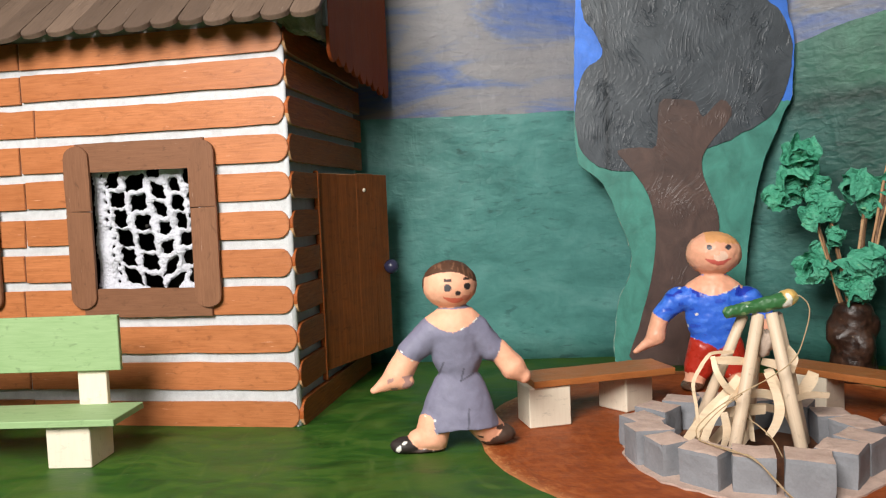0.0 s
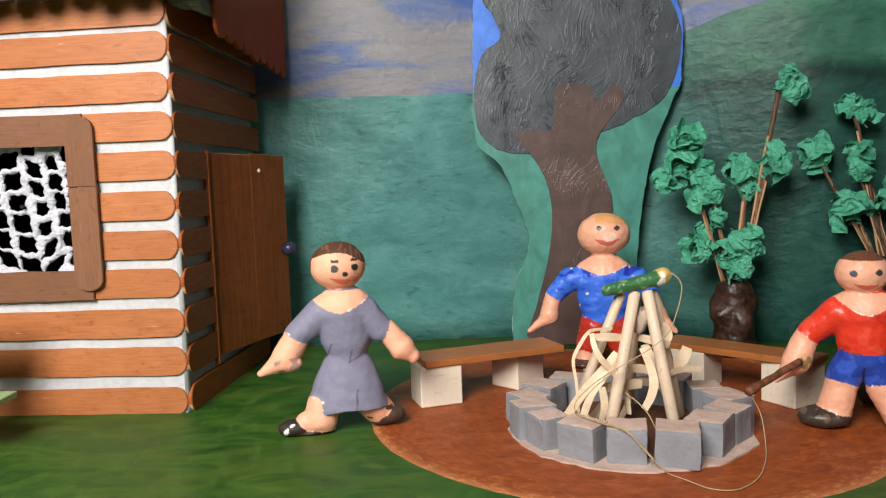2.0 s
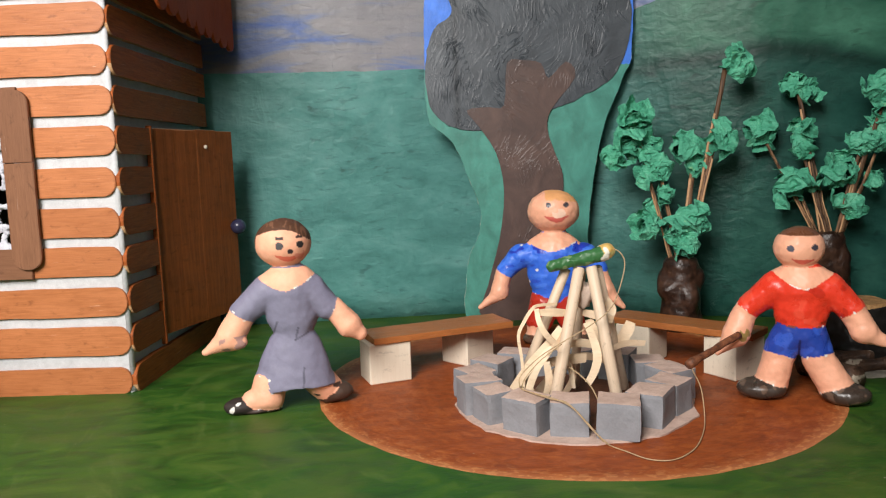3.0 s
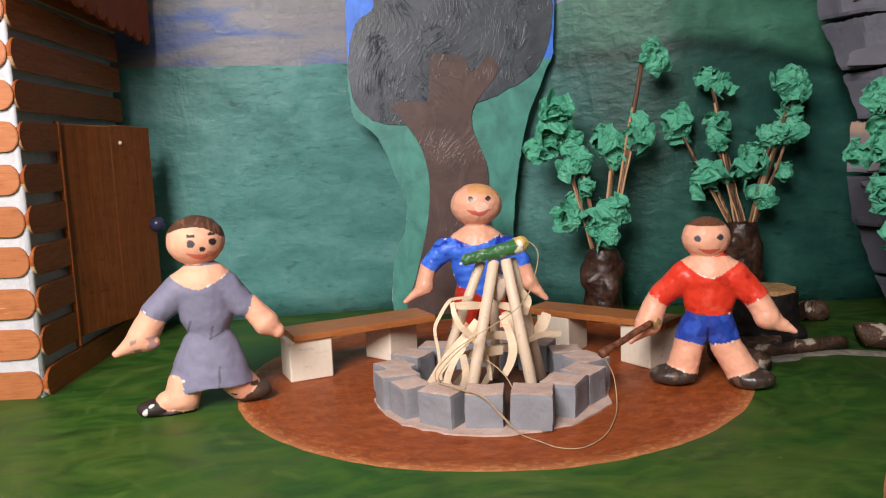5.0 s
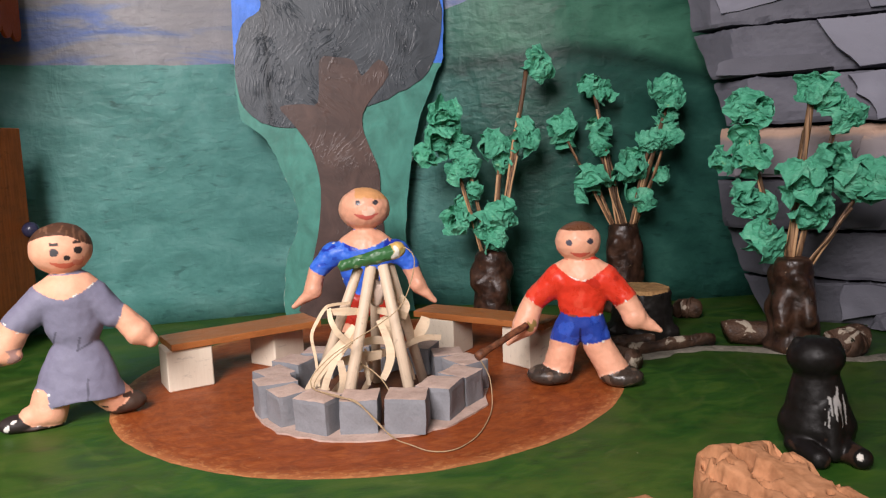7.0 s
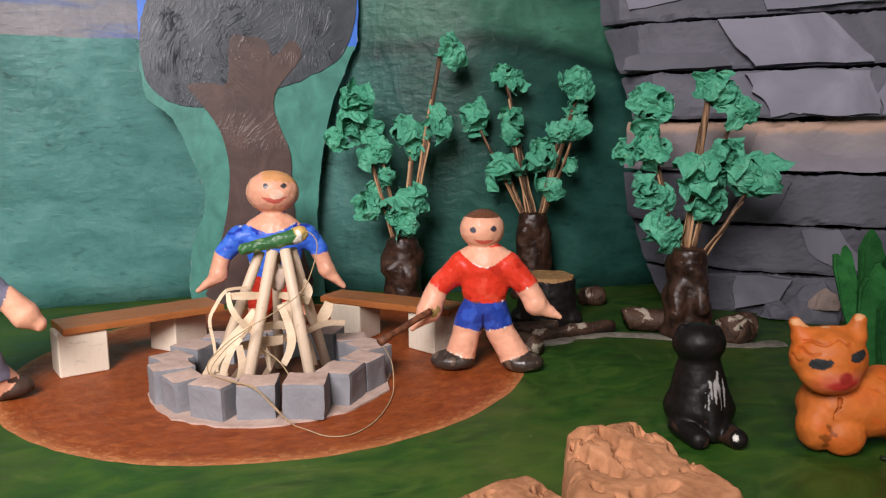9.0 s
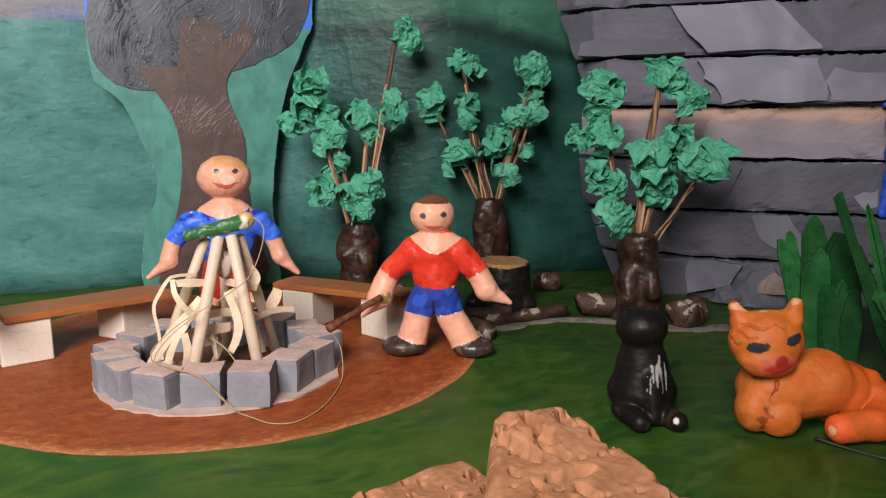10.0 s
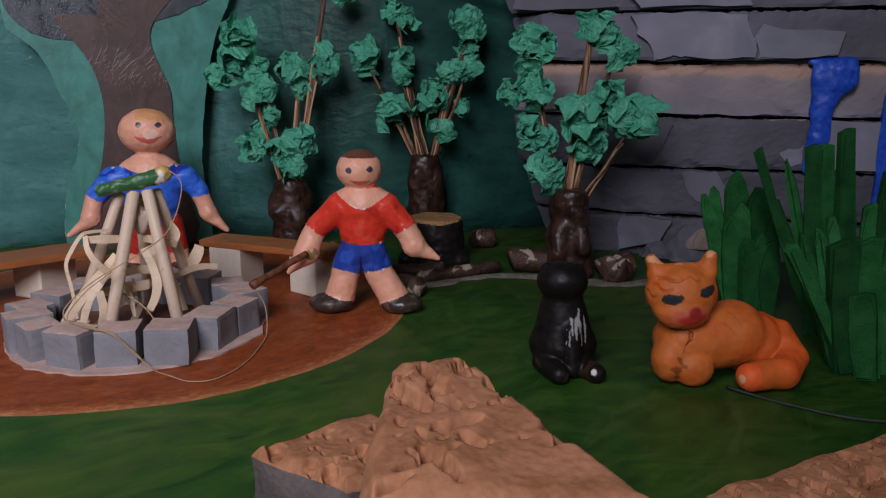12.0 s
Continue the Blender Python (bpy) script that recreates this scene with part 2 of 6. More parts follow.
def clay_paint(name, rough=0.42, depth=0.3, spec=0.45, wear=0.12, lacquer=0.0):
    """Hand-painted clay: the paint lies on the mesh, brush marks and scuffs over it."""
    k = Nodes(name)
    at = k.add("ShaderNodeAttribute")
    at.attribute_name = "paint"
    v = k.coords()
    a = k.noise(v, 180, 5, 0.6, 0.5)
    b = k.noise(v, 900, 3, 0.6)
    shade = k.ramp(k.math("ADD", k.math("MULTIPLY", a, 0.75), k.math("MULTIPLY", b, 0.25)), (0.32, 0.87), (0.68, 1.06))
    col = k.mix(1.0, at.outputs["Color"], shade, "MULTIPLY")
    col = k.mix(k.math("MULTIPLY", k.ramp(k.noise(v, 420, 4, 0.7), (0.66, 0.0), (0.74, 1.0)), wear), col, (0.75, 0.68, 0.58))
    sep = k.add("ShaderNodeSeparateColor")
    k.tree.links.new(at.outputs["Color"], sep.inputs[0])
    gloss = k.ramp(sep.outputs[1], (0.11, lacquer), (0.17, 0.0))  # saturated reds and blues dry to a lacquer
    return k.done(col, k.math("SUBTRACT", k.ramp(a, (0.3, rough - 0.1), (0.7, rough + 0.15)), gloss), k.math("ADD", a, k.math("MULTIPLY", b, 0.4)), depth, 0.0007, spec)


def felt_paint(name):
    """Thick green felt: every strip its own tone, fuzzy."""
    k = Nodes(name)
    v = k.coords((1, 1, 1), vary=True)
    a = k.noise(v, 90, 4, 0.6)
    b = k.noise(v, 1300, 3, 0.7)
    col = k.ramp(k.math("ADD", k.math("MULTIPLY", a, 0.6), k.math("MULTIPLY", b, 0.4)), (0.35, (0.011, 0.072, 0.018)), (0.65, (0.035, 0.18, 0.046)))
    tone = k.ramp(k.add("ShaderNodeObjectInfo").outputs["Random"], (0.0, 0.55), (1.0, 1.3))
    col = k.mix(1.0, col, tone, "MULTIPLY")
    return k.done(col, 0.95, k.math("ADD", a, b), 1.0, 0.0008, 0.1)


def crepe_paint(name):
    """Crepe paper: fine parallel crinkles, paler where it is worn."""
    k = Nodes(name)
    v = k.coords((1, 1, 1), vary=True)
    a = k.noise(v, 80, 4, 0.6, 0.5)
    crinkle = k.noise(k.coords((250, 250, 900), vary=True), 1.0, 4, 0.65, 1.2)
    crease = k.noise(v, 330, 4, 0.65, 0.8)
    col = k.ramp(k.math("ADD", k.math("MULTIPLY", a, 0.6), k.math("MULTIPLY", crinkle, 0.4)), (0.34, (0.05, 0.28, 0.17)), (0.52, (0.1, 0.43, 0.27)), (0.68, (0.2, 0.56, 0.37)))
    col = k.mix(k.ramp(k.noise(v, 150, 3, 0.6), (0.66, 0.0), (0.76, 0.5)), col, (0.35, 0.6, 0.3))
    return k.done(col, 0.6, k.math("ADD", k.math("MULTIPLY", crinkle, 0.5), crease), 0.75, 0.0014, 0.3)


WOOD_ORANGE = stained_wood("orange_stained_wood", (0.25, 0.075, 0.022), (0.58, 0.215, 0.08), tint=0.4, differ=0.4, scuff=0.6)
WOOD_FRAME = stained_wood("brown_stained_wood", (0.13, 0.056, 0.028), (0.26, 0.118, 0.062), 0.6, spec=0.25)
# side logs: the same stain toned darker and redder, shade put into the colour
WOOD_SIDE = stained_wood("shaded_red_stained_wood", (0.13, 0.029, 0.008), (0.5, 0.14, 0.036), 0.45, spread=0.25, spec=0.1)
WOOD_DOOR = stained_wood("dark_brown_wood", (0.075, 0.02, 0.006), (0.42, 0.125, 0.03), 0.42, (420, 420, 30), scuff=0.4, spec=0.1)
WOOD_GABLE = stained_wood("red_brown_varnish", (0.26, 0.045, 0.011), (0.46, 0.1, 0.026), 0.5, (60, 900, 900), scuff=0.1, spec=0.06)
WOOD_PLANK = stained_wood("varnished_plank", (0.27, 0.085, 0.024), (0.5, 0.18, 0.052), 0.38, (40, 800, 800))
WOOD_RAW = stained_wood("raw_wood", (0.68, 0.58, 0.45), (0.78, 0.7, 0.57), 0.7, (700, 700, 60), 0.4, 0.05, 0.2, 0.1, 0.0, 0.25)
WOOD_POLE = stained_wood("dowel_wood", (0.58, 0.42, 0.29), (0.74, 0.6, 0.45), 0.5, (900, 900, 40), 0.3, 0.15)
WOOD_SHAVING = stained_wood("wood_shaving", (0.7, 0.5, 0.31), (0.86, 0.71, 0.53), 0.5, (120, 120, 500), 0.3, 0.2)
WOOD_GREEN = stained_wood("green_stained_wood", (0.21, 0.33, 0.14), (0.34, 0.47, 0.24), 0.6, (50, 700, 700), 0.3, 0.15)
WOOD_SHINGLE = stained_wood("grey_brown_wood", (0.075, 0.05, 0.036), (0.22, 0.15, 0.108), 0.6, differ=0.7, spec=0.2)
WOOD_END = stained_wood("pale_stick_end", (0.42, 0.22, 0.1), (0.68, 0.43, 0.24), 0.6)
WOOD_RIM = stained_wood("pale_cut_rim", (0.58, 0.43, 0.27), (0.8, 0.65, 0.46), 0.7, spec=0.2)
CARD_EDGE = painted("torn_card_edge", (0.14, 0.3, 0.24), (0.6, 0.62, 0.54), 220, 0.9, 900, 0.5)
STICK_BARK = painted("red_brown_bark", (0.05, 0.017, 0.009), (0.27, 0.1, 0.045), 220, 0.5, 900, 0.6)
WOOD_TWIG = stained_wood("twig_bark", (0.028, 0.013, 0.007), (0.42, 0.23, 0.115), 0.55, (700, 700, 30), 0.13, 0.6, 0.1, 0.7, 0.6)
PLASTER = painted("white_plaster", (0.44, 0.44, 0.45), (0.57, 0.575, 0.585), 150, 0.8, 1500, 0.4)
FOAM_GREY = painted("grey_painted_foam", (0.15, 0.155, 0.175), (0.25, 0.255, 0.28), 70, 0.7, 700, 0.5)
FOAM_TORN = painted("torn_foam", (0.2, 0.185, 0.15), (0.36, 0.33, 0.27), 90, 0.9, 600, 0.6, spec=0.1)
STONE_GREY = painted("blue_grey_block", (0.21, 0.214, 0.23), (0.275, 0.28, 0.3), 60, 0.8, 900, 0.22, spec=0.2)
STONE_TOP = painted("lit_dusty_block_top", (0.44, 0.31, 0.255), (0.62, 0.46, 0.385), 130, 0.85, 900, 0.5)
FOAM_TAN = painted("tan_foam", (0.28, 0.12, 0.053), (0.53, 0.255, 0.13), 60, 0.85, 420, 0.3, reach=0.0008, spec=0.15)
PAPER_GREEN = crepe_paint("green_crepe_paper")
FELT_GREEN = felt_paint("green_felt")
GLUE = painted("cloudy_glue", (0.5, 0.38, 0.3), (0.68, 0.55, 0.46), 120, 0.3, 700, 0.3)
STRING = painted("hemp_string", (0.35, 0.24, 0.13), (0.55, 0.4, 0.24), 500, 0.9, 3000, 0.6)
YARN = painted("white_yarn", (0.56, 0.56, 0.62), (0.72, 0.72, 0.78), 600, 0.95, 4000, 0.9, spec=0.2)
KNOB = painted("dark_blue_bead", (0.02, 0.02, 0.045), (0.04, 0.04, 0.08), 150, 0.25, 900, 0.1)
DARK = painted("inside_shade", (0.012, 0.01, 0.009), (0.03, 0.025, 0.02), 60, 0.9, 500, 0.2)
WATER_PAINT = painted("blue_paint", (0.008, 0.04, 0.42), (0.045, 0.15, 0.78), 130, 0.38, 500, 0.15, spec=0.3)
ROOM_WALL = painted("room_wall_paint", (0.14, 0.135, 0.13), (0.17, 0.165, 0.155), 3, 0.9, 60, 0.1)
CLAY = clay_paint("painted_clay", 0.44, 0.12, 0.45, lacquer=0.14)
CLAY_MATT = clay_paint("matt_painted_clay", 0.55, 0.22, 0.35, 0.08)
CLAY_GLOSS = clay_paint("glossy_dark_clay", 0.42, 0.2, 0.25, 0.02)


def ground_paint():
    k = Nodes("painted_ground")
    tc = k.add("ShaderNodeTexCoord").outputs["Object"]
    sep = k.add("ShaderNodeSeparateXYZ")
    k.tree.links.new(tc, sep.inputs[0])
    x, y = sep.outputs[0], sep.outputs[1]
    wob = k.noise(k.coords(), 22, 3, 0.5)
    dx, dy = k.math("SUBTRACT", x, 0.2056), k.math("SUBTRACT", y, 0.4903)
    r = k.math("SQRT", k.math("ADD", k.math("MULTIPLY", dx, dx), k.math("MULTIPLY", dy, dy)))
    r = k.math("ADD", r, k.math("MULTIPLY", k.math("SUBTRACT", wob, 0.5), 0.005))
    inside = k.math("LESS_THAN", r, 0.158)
    # greens in broad horizontal brush strokes
    v = k.coords((26, 44, 1))
    a = k.noise(v, 1.0, 6, 0.62, 1.6)
    b = k.noise(k.coords((12, 17, 1)), 1.0, 4, 0.55, 1.2)
    green = k.ramp(a, (0.28, (0.01, 0.042, 0.007)), (0.5, (0.027, 0.086, 0.01)), (0.72, (0.064, 0.13, 0.016)))
    green = k.mix(k.ramp(b, (0.46, 0.0), (0.72, 0.75)), green, (0.078, 0.115, 0.02))
    swirl = k.add("ShaderNodeCombineXYZ")
    k.tree.links.new(k.math("MULTIPLY", r, 85.0), swirl.inputs[0])
    k.tree.links.new(k.math("MULTIPLY", k.math("ARCTAN2", dy, dx), 5.0), swirl.inputs[1])
    green = k.mix(k.ramp(k.noise(swirl.outputs[0], 1.0, 4, 0.6, 0.8), (0.56, 0.0), (0.74, 0.55)), green, (0.1, 0.15, 0.034))
    green = k.mix(k.ramp(k.noise(k.coords((60, 85, 1)), 1.0, 5, 0.7, 0.8), (0.64, 0.0), (0.8, 0.5)), green, (0.16, 0.2, 0.055))
    # right-hand grass: darker olive paint, with its weaker light put into the colour
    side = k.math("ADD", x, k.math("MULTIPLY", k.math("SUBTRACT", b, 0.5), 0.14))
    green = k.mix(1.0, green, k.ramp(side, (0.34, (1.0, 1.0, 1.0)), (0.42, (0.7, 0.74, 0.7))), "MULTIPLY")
    # browns in strokes that follow the rim
    ang = k.math("ARCTAN2", dy, dx)
    comb = k.add("ShaderNodeCombineXYZ")
    k.tree.links.new(k.math("MULTIPLY", r, 190.0), comb.inputs[0])
    k.tree.links.new(k.math("MULTIPLY", ang, 11.0), comb.inputs[1])
    c = k.math("ADD", k.math("MULTIPLY", k.noise(comb.outputs[0], 1.0, 5, 0.65, 1.0), 0.6), k.math("MULTIPLY", k.noise(k.coords((70, 110, 1)), 1.0, 4, 0.6, 0.5), 0.4))
    brown = k.ramp(c, (0.3, (0.155, 0.031, 0.008)), (0.52, (0.29, 0.064, 0.014)), (0.75, (0.46, 0.132, 0.033)))
    brown = k.mix(k.ramp(r, (0.15, 0.0), (0.1555, 0.35), (0.157, 0.9)), brown, (0.52, 0.2, 0.075))
    dashes = k.add("ShaderNodeCombineXYZ")
    k.tree.links.new(k.math("MULTIPLY", r, 330.0), dashes.inputs[0])
    k.tree.links.new(k.math("MULTIPLY", ang, 26.0), dashes.inputs[1])
    stroke = k.ramp(k.noise(dashes.outputs[0], 1.0, 3, 0.6, 0.4), (0.52, 0.0), (0.6, 1.0))
    brown = k.mix(k.math("MULTIPLY", stroke, k.ramp(r, (0.138, 0.0), (0.15, 0.2), (0.1555, 0.7))), brown, (0.62, 0.27, 0.1))
    col = k.mix(inside, green, brown)
    fleck = k.noise(k.coords(), 190, 2, 0.5)
    col = k.mix(k.ramp(fleck, (0.77, 0.0), (0.79, 0.5)), col, (0.42, 0.4, 0.3))
    fine = k.noise(k.coords((140, 420, 1)), 1.0, 4, 0.6)
    return k.done(col, k.ramp(a, (0.3, 0.4), (0.7, 0.6)), fine, 0.25, 0.0007, 0.25)


def backdrop_paint():
    """A paper sheet: grey-blue sky above, green hills below, a far hill that rises to one side."""
    k = Nodes("painted_backdrop")
    tc = k.add("ShaderNodeTexCoord").outputs["Object"]
    sep = k.add("ShaderNodeSeparateXYZ")
    k.tree.links.new(tc, sep.inputs[0])
    x, z = sep.outputs[0], sep.outputs[2]
    wob = k.math("SUBTRACT", k.noise(k.coords(), 18, 3, 0.5), 0.5)
    # height of the sky line along x
    rise = k.ramp(x, (0.22, 0.0), (0.29, 0.28), (0.315, 0.37), (0.376, 0.52), (0.5, 0.8), (0.7, 1.0))
    line = k.math("ADD", 0.2225, k.math("MULTIPLY", rise, 0.115))
    line = k.math("ADD", line, k.math("MULTIPLY", wob, 0.008))
    sky_mask = k.math("GREATER_THAN", z, line)
    s = k.noise(k.coords((9, 9, 36)), 1.0, 4, 0.6, 0.6)
    sky = k.ramp(s, (0.3, (0.12, 0.24, 0.7)), (0.42, (0.27, 0.34, 0.58)), (0.52, (0.44, 0.43, 0.46)), (0.75, (0.54, 0.52, 0.52)))
    g = k.math("ADD", k.math("MULTIPLY", k.noise(k.coords((20, 20, 36)), 1.0, 4, 0.55, 0.5), 0.85), k.math("MULTIPLY", k.noise(k.coords((95, 95, 130)), 1.0, 2, 0.5, 0.3), 0.15))
    hill = k.ramp(g, (0.3, (0.09, 0.3, 0.265)), (0.5, (0.155, 0.45, 0.405)), (0.7, (0.24, 0.57, 0.52)))
    # the far hill is darker and yellower, some corner shade put into its colour, with a stroke along its brow
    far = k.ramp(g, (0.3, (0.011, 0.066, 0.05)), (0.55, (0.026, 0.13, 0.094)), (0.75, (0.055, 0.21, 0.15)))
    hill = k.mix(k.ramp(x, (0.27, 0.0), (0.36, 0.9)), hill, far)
    brow = k.math("ADD", 0.195, k.math("MULTIPLY", k.ramp(x, (0.27, 0.3), (0.34, 0.8), (0.41, 1.0), (0.46, 0.8), (0.54, 0.0)), 0.027))
    dark = k.math("ABSOLUTE", k.math("SUBTRACT", k.math("ADD", z, k.math("MULTIPLY", wob, 0.012)), brow))
    over = k.ramp(k.math("SUBTRACT", z, brow), (0.0, 0.0), (0.012, 1.0))
    hill = k.mix(k.math("MULTIPLY", over, k.ramp(x, (0.29, 0.0), (0.36, 0.9))), hill, k.ramp(g, (0.32, (0.05, 0.2, 0.13)), (0.66, (0.14, 0.42, 0.28))))
    stroke = k.math("MULTIPLY", k.ramp(dark, (0.0, 0.75), (0.012, 0.0)), k.ramp(x, (0.29, 0.0), (0.33, 1.0)))
    hill = k.mix(stroke, hill, (0.012, 0.05, 0.035))
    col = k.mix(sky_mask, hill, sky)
    weave = k.math("ADD", k.noise(k.coords((500, 500, 90)), 1.0, 3, 0.6), k.noise(k.coords((110, 110, 520)), 1.0, 4, 0.7))
    dash = k.ramp(k.noise(k.coords((70, 70, 230)), 1.0, 2, 0.5, 0.5), (0.3, 0.62), (0.42, 1.0), (0.62, 1.0), (0.74, 1.14))
    patch = k.ramp(k.noise(k.coords((16, 16, 22)), 1.0, 3, 0.6), (0.42, 0.2), (0.6, 0.95))
    col = k.mix(k.math("MULTIPLY", patch, k.math("SUBTRACT", 1.0, k.math("MULTIPLY", sky_mask, 0.6))), col, dash, "MULTIPLY")
    folds = k.noise(k.coords((60, 60, 25)), 1.0, 3, 0.5, 0.5)
    dents = k.noise(k.coords((85, 85, 150)), 1.0, 2, 0.5, 0.4)
    relief = k.math("ADD", k.math("MULTIPLY", weave, 0.06), k.math("ADD", folds, k.math("MULTIPLY", dents, 0.8)))
    return k.done(col, 0.42, relief, 0.5, 0.0022)


GROUND = ground_paint()
BACKDROP = backdrop_paint()


def scuffed_clay():
    """Dark glossy brown clay, with tan scuffs where the paint is rubbed off."""
    k = Nodes("dark_brown_clay")
    v = k.coords((1, 1, 1), vary=True)
    a = k.noise(v, 110, 5, 0.6, 0.4)
    b = k.noise(v, 520, 4, 0.6)
    col = k.ramp(a, (0.4, (0.02, 0.01, 0.007)), (0.75, (0.08, 0.036, 0.02)))
    scuff = k.ramp(k.noise(v, 130, 4, 0.7, 0.8), (0.67, 0.0), (0.7, 1.0))
    col = k.mix(k.math("MULTIPLY", scuff, 0.8), col, (0.36, 0.25, 0.16))
    return k.done(col, k.ramp(a, (0.3, 0.26), (0.7, 0.5)), k.math("ADD", b, k.math("MULTIPLY", a, 1.5)), 0.3, 0.001, 0.45)


CLAY_BROWN = scuffed_clay()
# ---------------------------------------------------------------- the setting
def build_room():
    # an unseen shell added to close the room, dark so it bounces little
    for name, r in (
        ("floor", (-200, 240, -220, 110, -6, -2)), ("ceiling", (-200, 240, -220, 110, 190, 194)),
        ("wall_north", (-200, 240, 106, 110, -2, 190)), ("wall_south", (-200, 240, -220, -216, -2, 190)),
        ("wall_west", (-200, -196, -216, 106, -2, 190)), ("wall_east", (236, 240, -216, 106, -2, 190)),
    ):
        solo(name, boxes(r), ROOM_WALL, at_cm(0, 0), "plain grey wall, unseen, closing the room round the model", "wall", kind="structure")


def build_ground():
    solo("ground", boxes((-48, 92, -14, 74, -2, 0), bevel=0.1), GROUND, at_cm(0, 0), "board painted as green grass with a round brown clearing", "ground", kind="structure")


def backdrop_line():
    """The sheet's foot: straight behind the house, then bent forward to one side."""
    pts = curve_points([(-48, 72.2, 0), (-20, 71.6, 0), (5, 71.2, 0), (18, 71.1, 0), (27, 69.7, 0), (33, 66.8, 0), (40, 63.0, 0), (47, 60.9, 0), (54, 60.0, 0), (62, 58.5, 0), (72, 54, 0)], 8)
    return pts


def build_backdrop():
    bm = bmesh.new()
    foot = backdrop_line()
    rows = []
    for j in range(25):
        z = j * 60 / 24
        row = []
        for p in foot:
            bulge = 0.35 * noise.noise(Vector((p.x / 9, p.y / 9, z / 16))) + 0.12 * noise.noise(Vector((p.x / 3, p.y / 3, z / 5 + 7)))
            row.append(bm.verts.new((p.x, p.y + bulge, z)))
        rows.append(row)
    for a, b in zip(rows, rows[1:]):
        for i in range(len(a) - 1):
            bm.faces.new((a[i], a[i + 1], b[i + 1], b[i]))
    bmesh.ops.solidify(bm, geom=list(bm.faces), thickness=-0.12)
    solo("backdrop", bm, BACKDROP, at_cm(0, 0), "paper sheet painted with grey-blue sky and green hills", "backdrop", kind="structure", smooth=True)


def plate_paint(name, low, high, line):
    k = Nodes(name)
    tc = k.add("ShaderNodeTexCoord").outputs["Object"]
    sep = k.add("ShaderNodeSeparateXYZ")
    k.tree.links.new(tc, sep.inputs[0])
    a = k.noise(k.coords((60, 60, 40)), 1.0, 5, 0.6, 0.5)
    z = k.math("ADD", sep.outputs[2], k.math("MULTIPLY", k.math("SUBTRACT", a, 0.5), 0.01))
    lo = k.ramp(a, (0.35, tuple(c * 0.75 for c in low)), (0.7, tuple(c * 1.25 for c in low)))
    hi = k.ramp(a, (0.35, tuple(c * 0.75 for c in high)), (0.7, tuple(min(1, c * 1.2) for c in high)))
    return k.done(k.mix(k.math("GREATER_THAN", z, line), lo, hi), 0.5, k.noise(k.coords((200, 200, 200)), 1.0, 4), 0.4, 0.001)


def brush_paint(name, dark, light, relief=0.9, seam=None):
    """Thick strokes of paint that stand proud and catch the light."""
    k = Nodes(name)
    v = k.coords((1, 1, 1))
    warp = k.add("ShaderNodeTexNoise", Scale=13.0, Detail=1.0)
    k.tree.links.new(v, warp.inputs["Vector"])
    bent = k.add("ShaderNodeVectorMath")
    bent.operation = "MULTIPLY_ADD"
    k.tree.links.new(warp.outputs["Color"], bent.inputs[0])
    bent.inputs[1].default_value = (0.13, 0.13, 0.13)
    k.tree.links.new(v, bent.inputs[2])
    mp = k.add("ShaderNodeMapping", Scale=(260.0, 260.0, 38.0), Rotation=(0.0, 0.9, 0.0))
    k.tree.links.new(bent.outputs[0], mp.inputs[0])
    st = k.noise(mp.outputs[0], 1.0, 3, 0.6)
    ridge = k.ramp(st, (0.5, 0.0), (0.62, 0.75), (0.66, 1.0), (0.72, 0.5))
    a = k.noise(v, 38, 5, 0.6, 1.0)
    lump = k.ramp(k.noise(v, 170, 2, 0.5, 1.5), (0.64, 0.0), (0.72, 1.0))
    col = k.ramp(k.math("ADD", k.math("MULTIPLY", a, 0.9), k.math("MULTIPLY", st, 0.1)), (0.33, dark), (0.67, light))
    if seam is not None:
        sep = k.add("ShaderNodeSeparateXYZ")
        k.tree.links.new(k.add("ShaderNodeTexCoord").outputs["Object"], sep.inputs[0])
        gap = k.math("ABSOLUTE", k.math("SUBTRACT", sep.outputs[0], seam))
        col = k.mix(k.ramp(gap, (0.001, 0.55), (0.0028, 0.0)), col, tuple(c * 0.35 for c in dark))
    thick = k.ramp(k.noise(v, 26, 3, 0.6), (0.48, 0.1), (0.66, 1.0))
    fine = k.noise(v, 420, 3, 0.6)
    h = k.math("ADD", k.math("MULTIPLY", thick, k.math("ADD", ridge, k.math("MULTIPLY", lump, 0.6))), k.math("MULTIPLY", fine, 0.14))
    return k.done(col, 0.4, h, relief, 0.0014, 0.45)


def closed_curve(points, steps=5):
    n = len(points)
    out = []
    P = [Vector((x, 0, z)) for x, z in points]
    for i in range(n):
        a, b, c, d = P[i - 1], P[i], P[(i + 1) % n], P[(i + 2) % n]
        for s in range(steps):
            t = s / steps
            q = 0.5 * (2 * b + (c - a) * t + (2 * a - 5 * b + 4 * c - d) * t * t + (3 * b - a - 3 * c + d) * t ** 3)
            out.append((q.x, q.z))
    return out


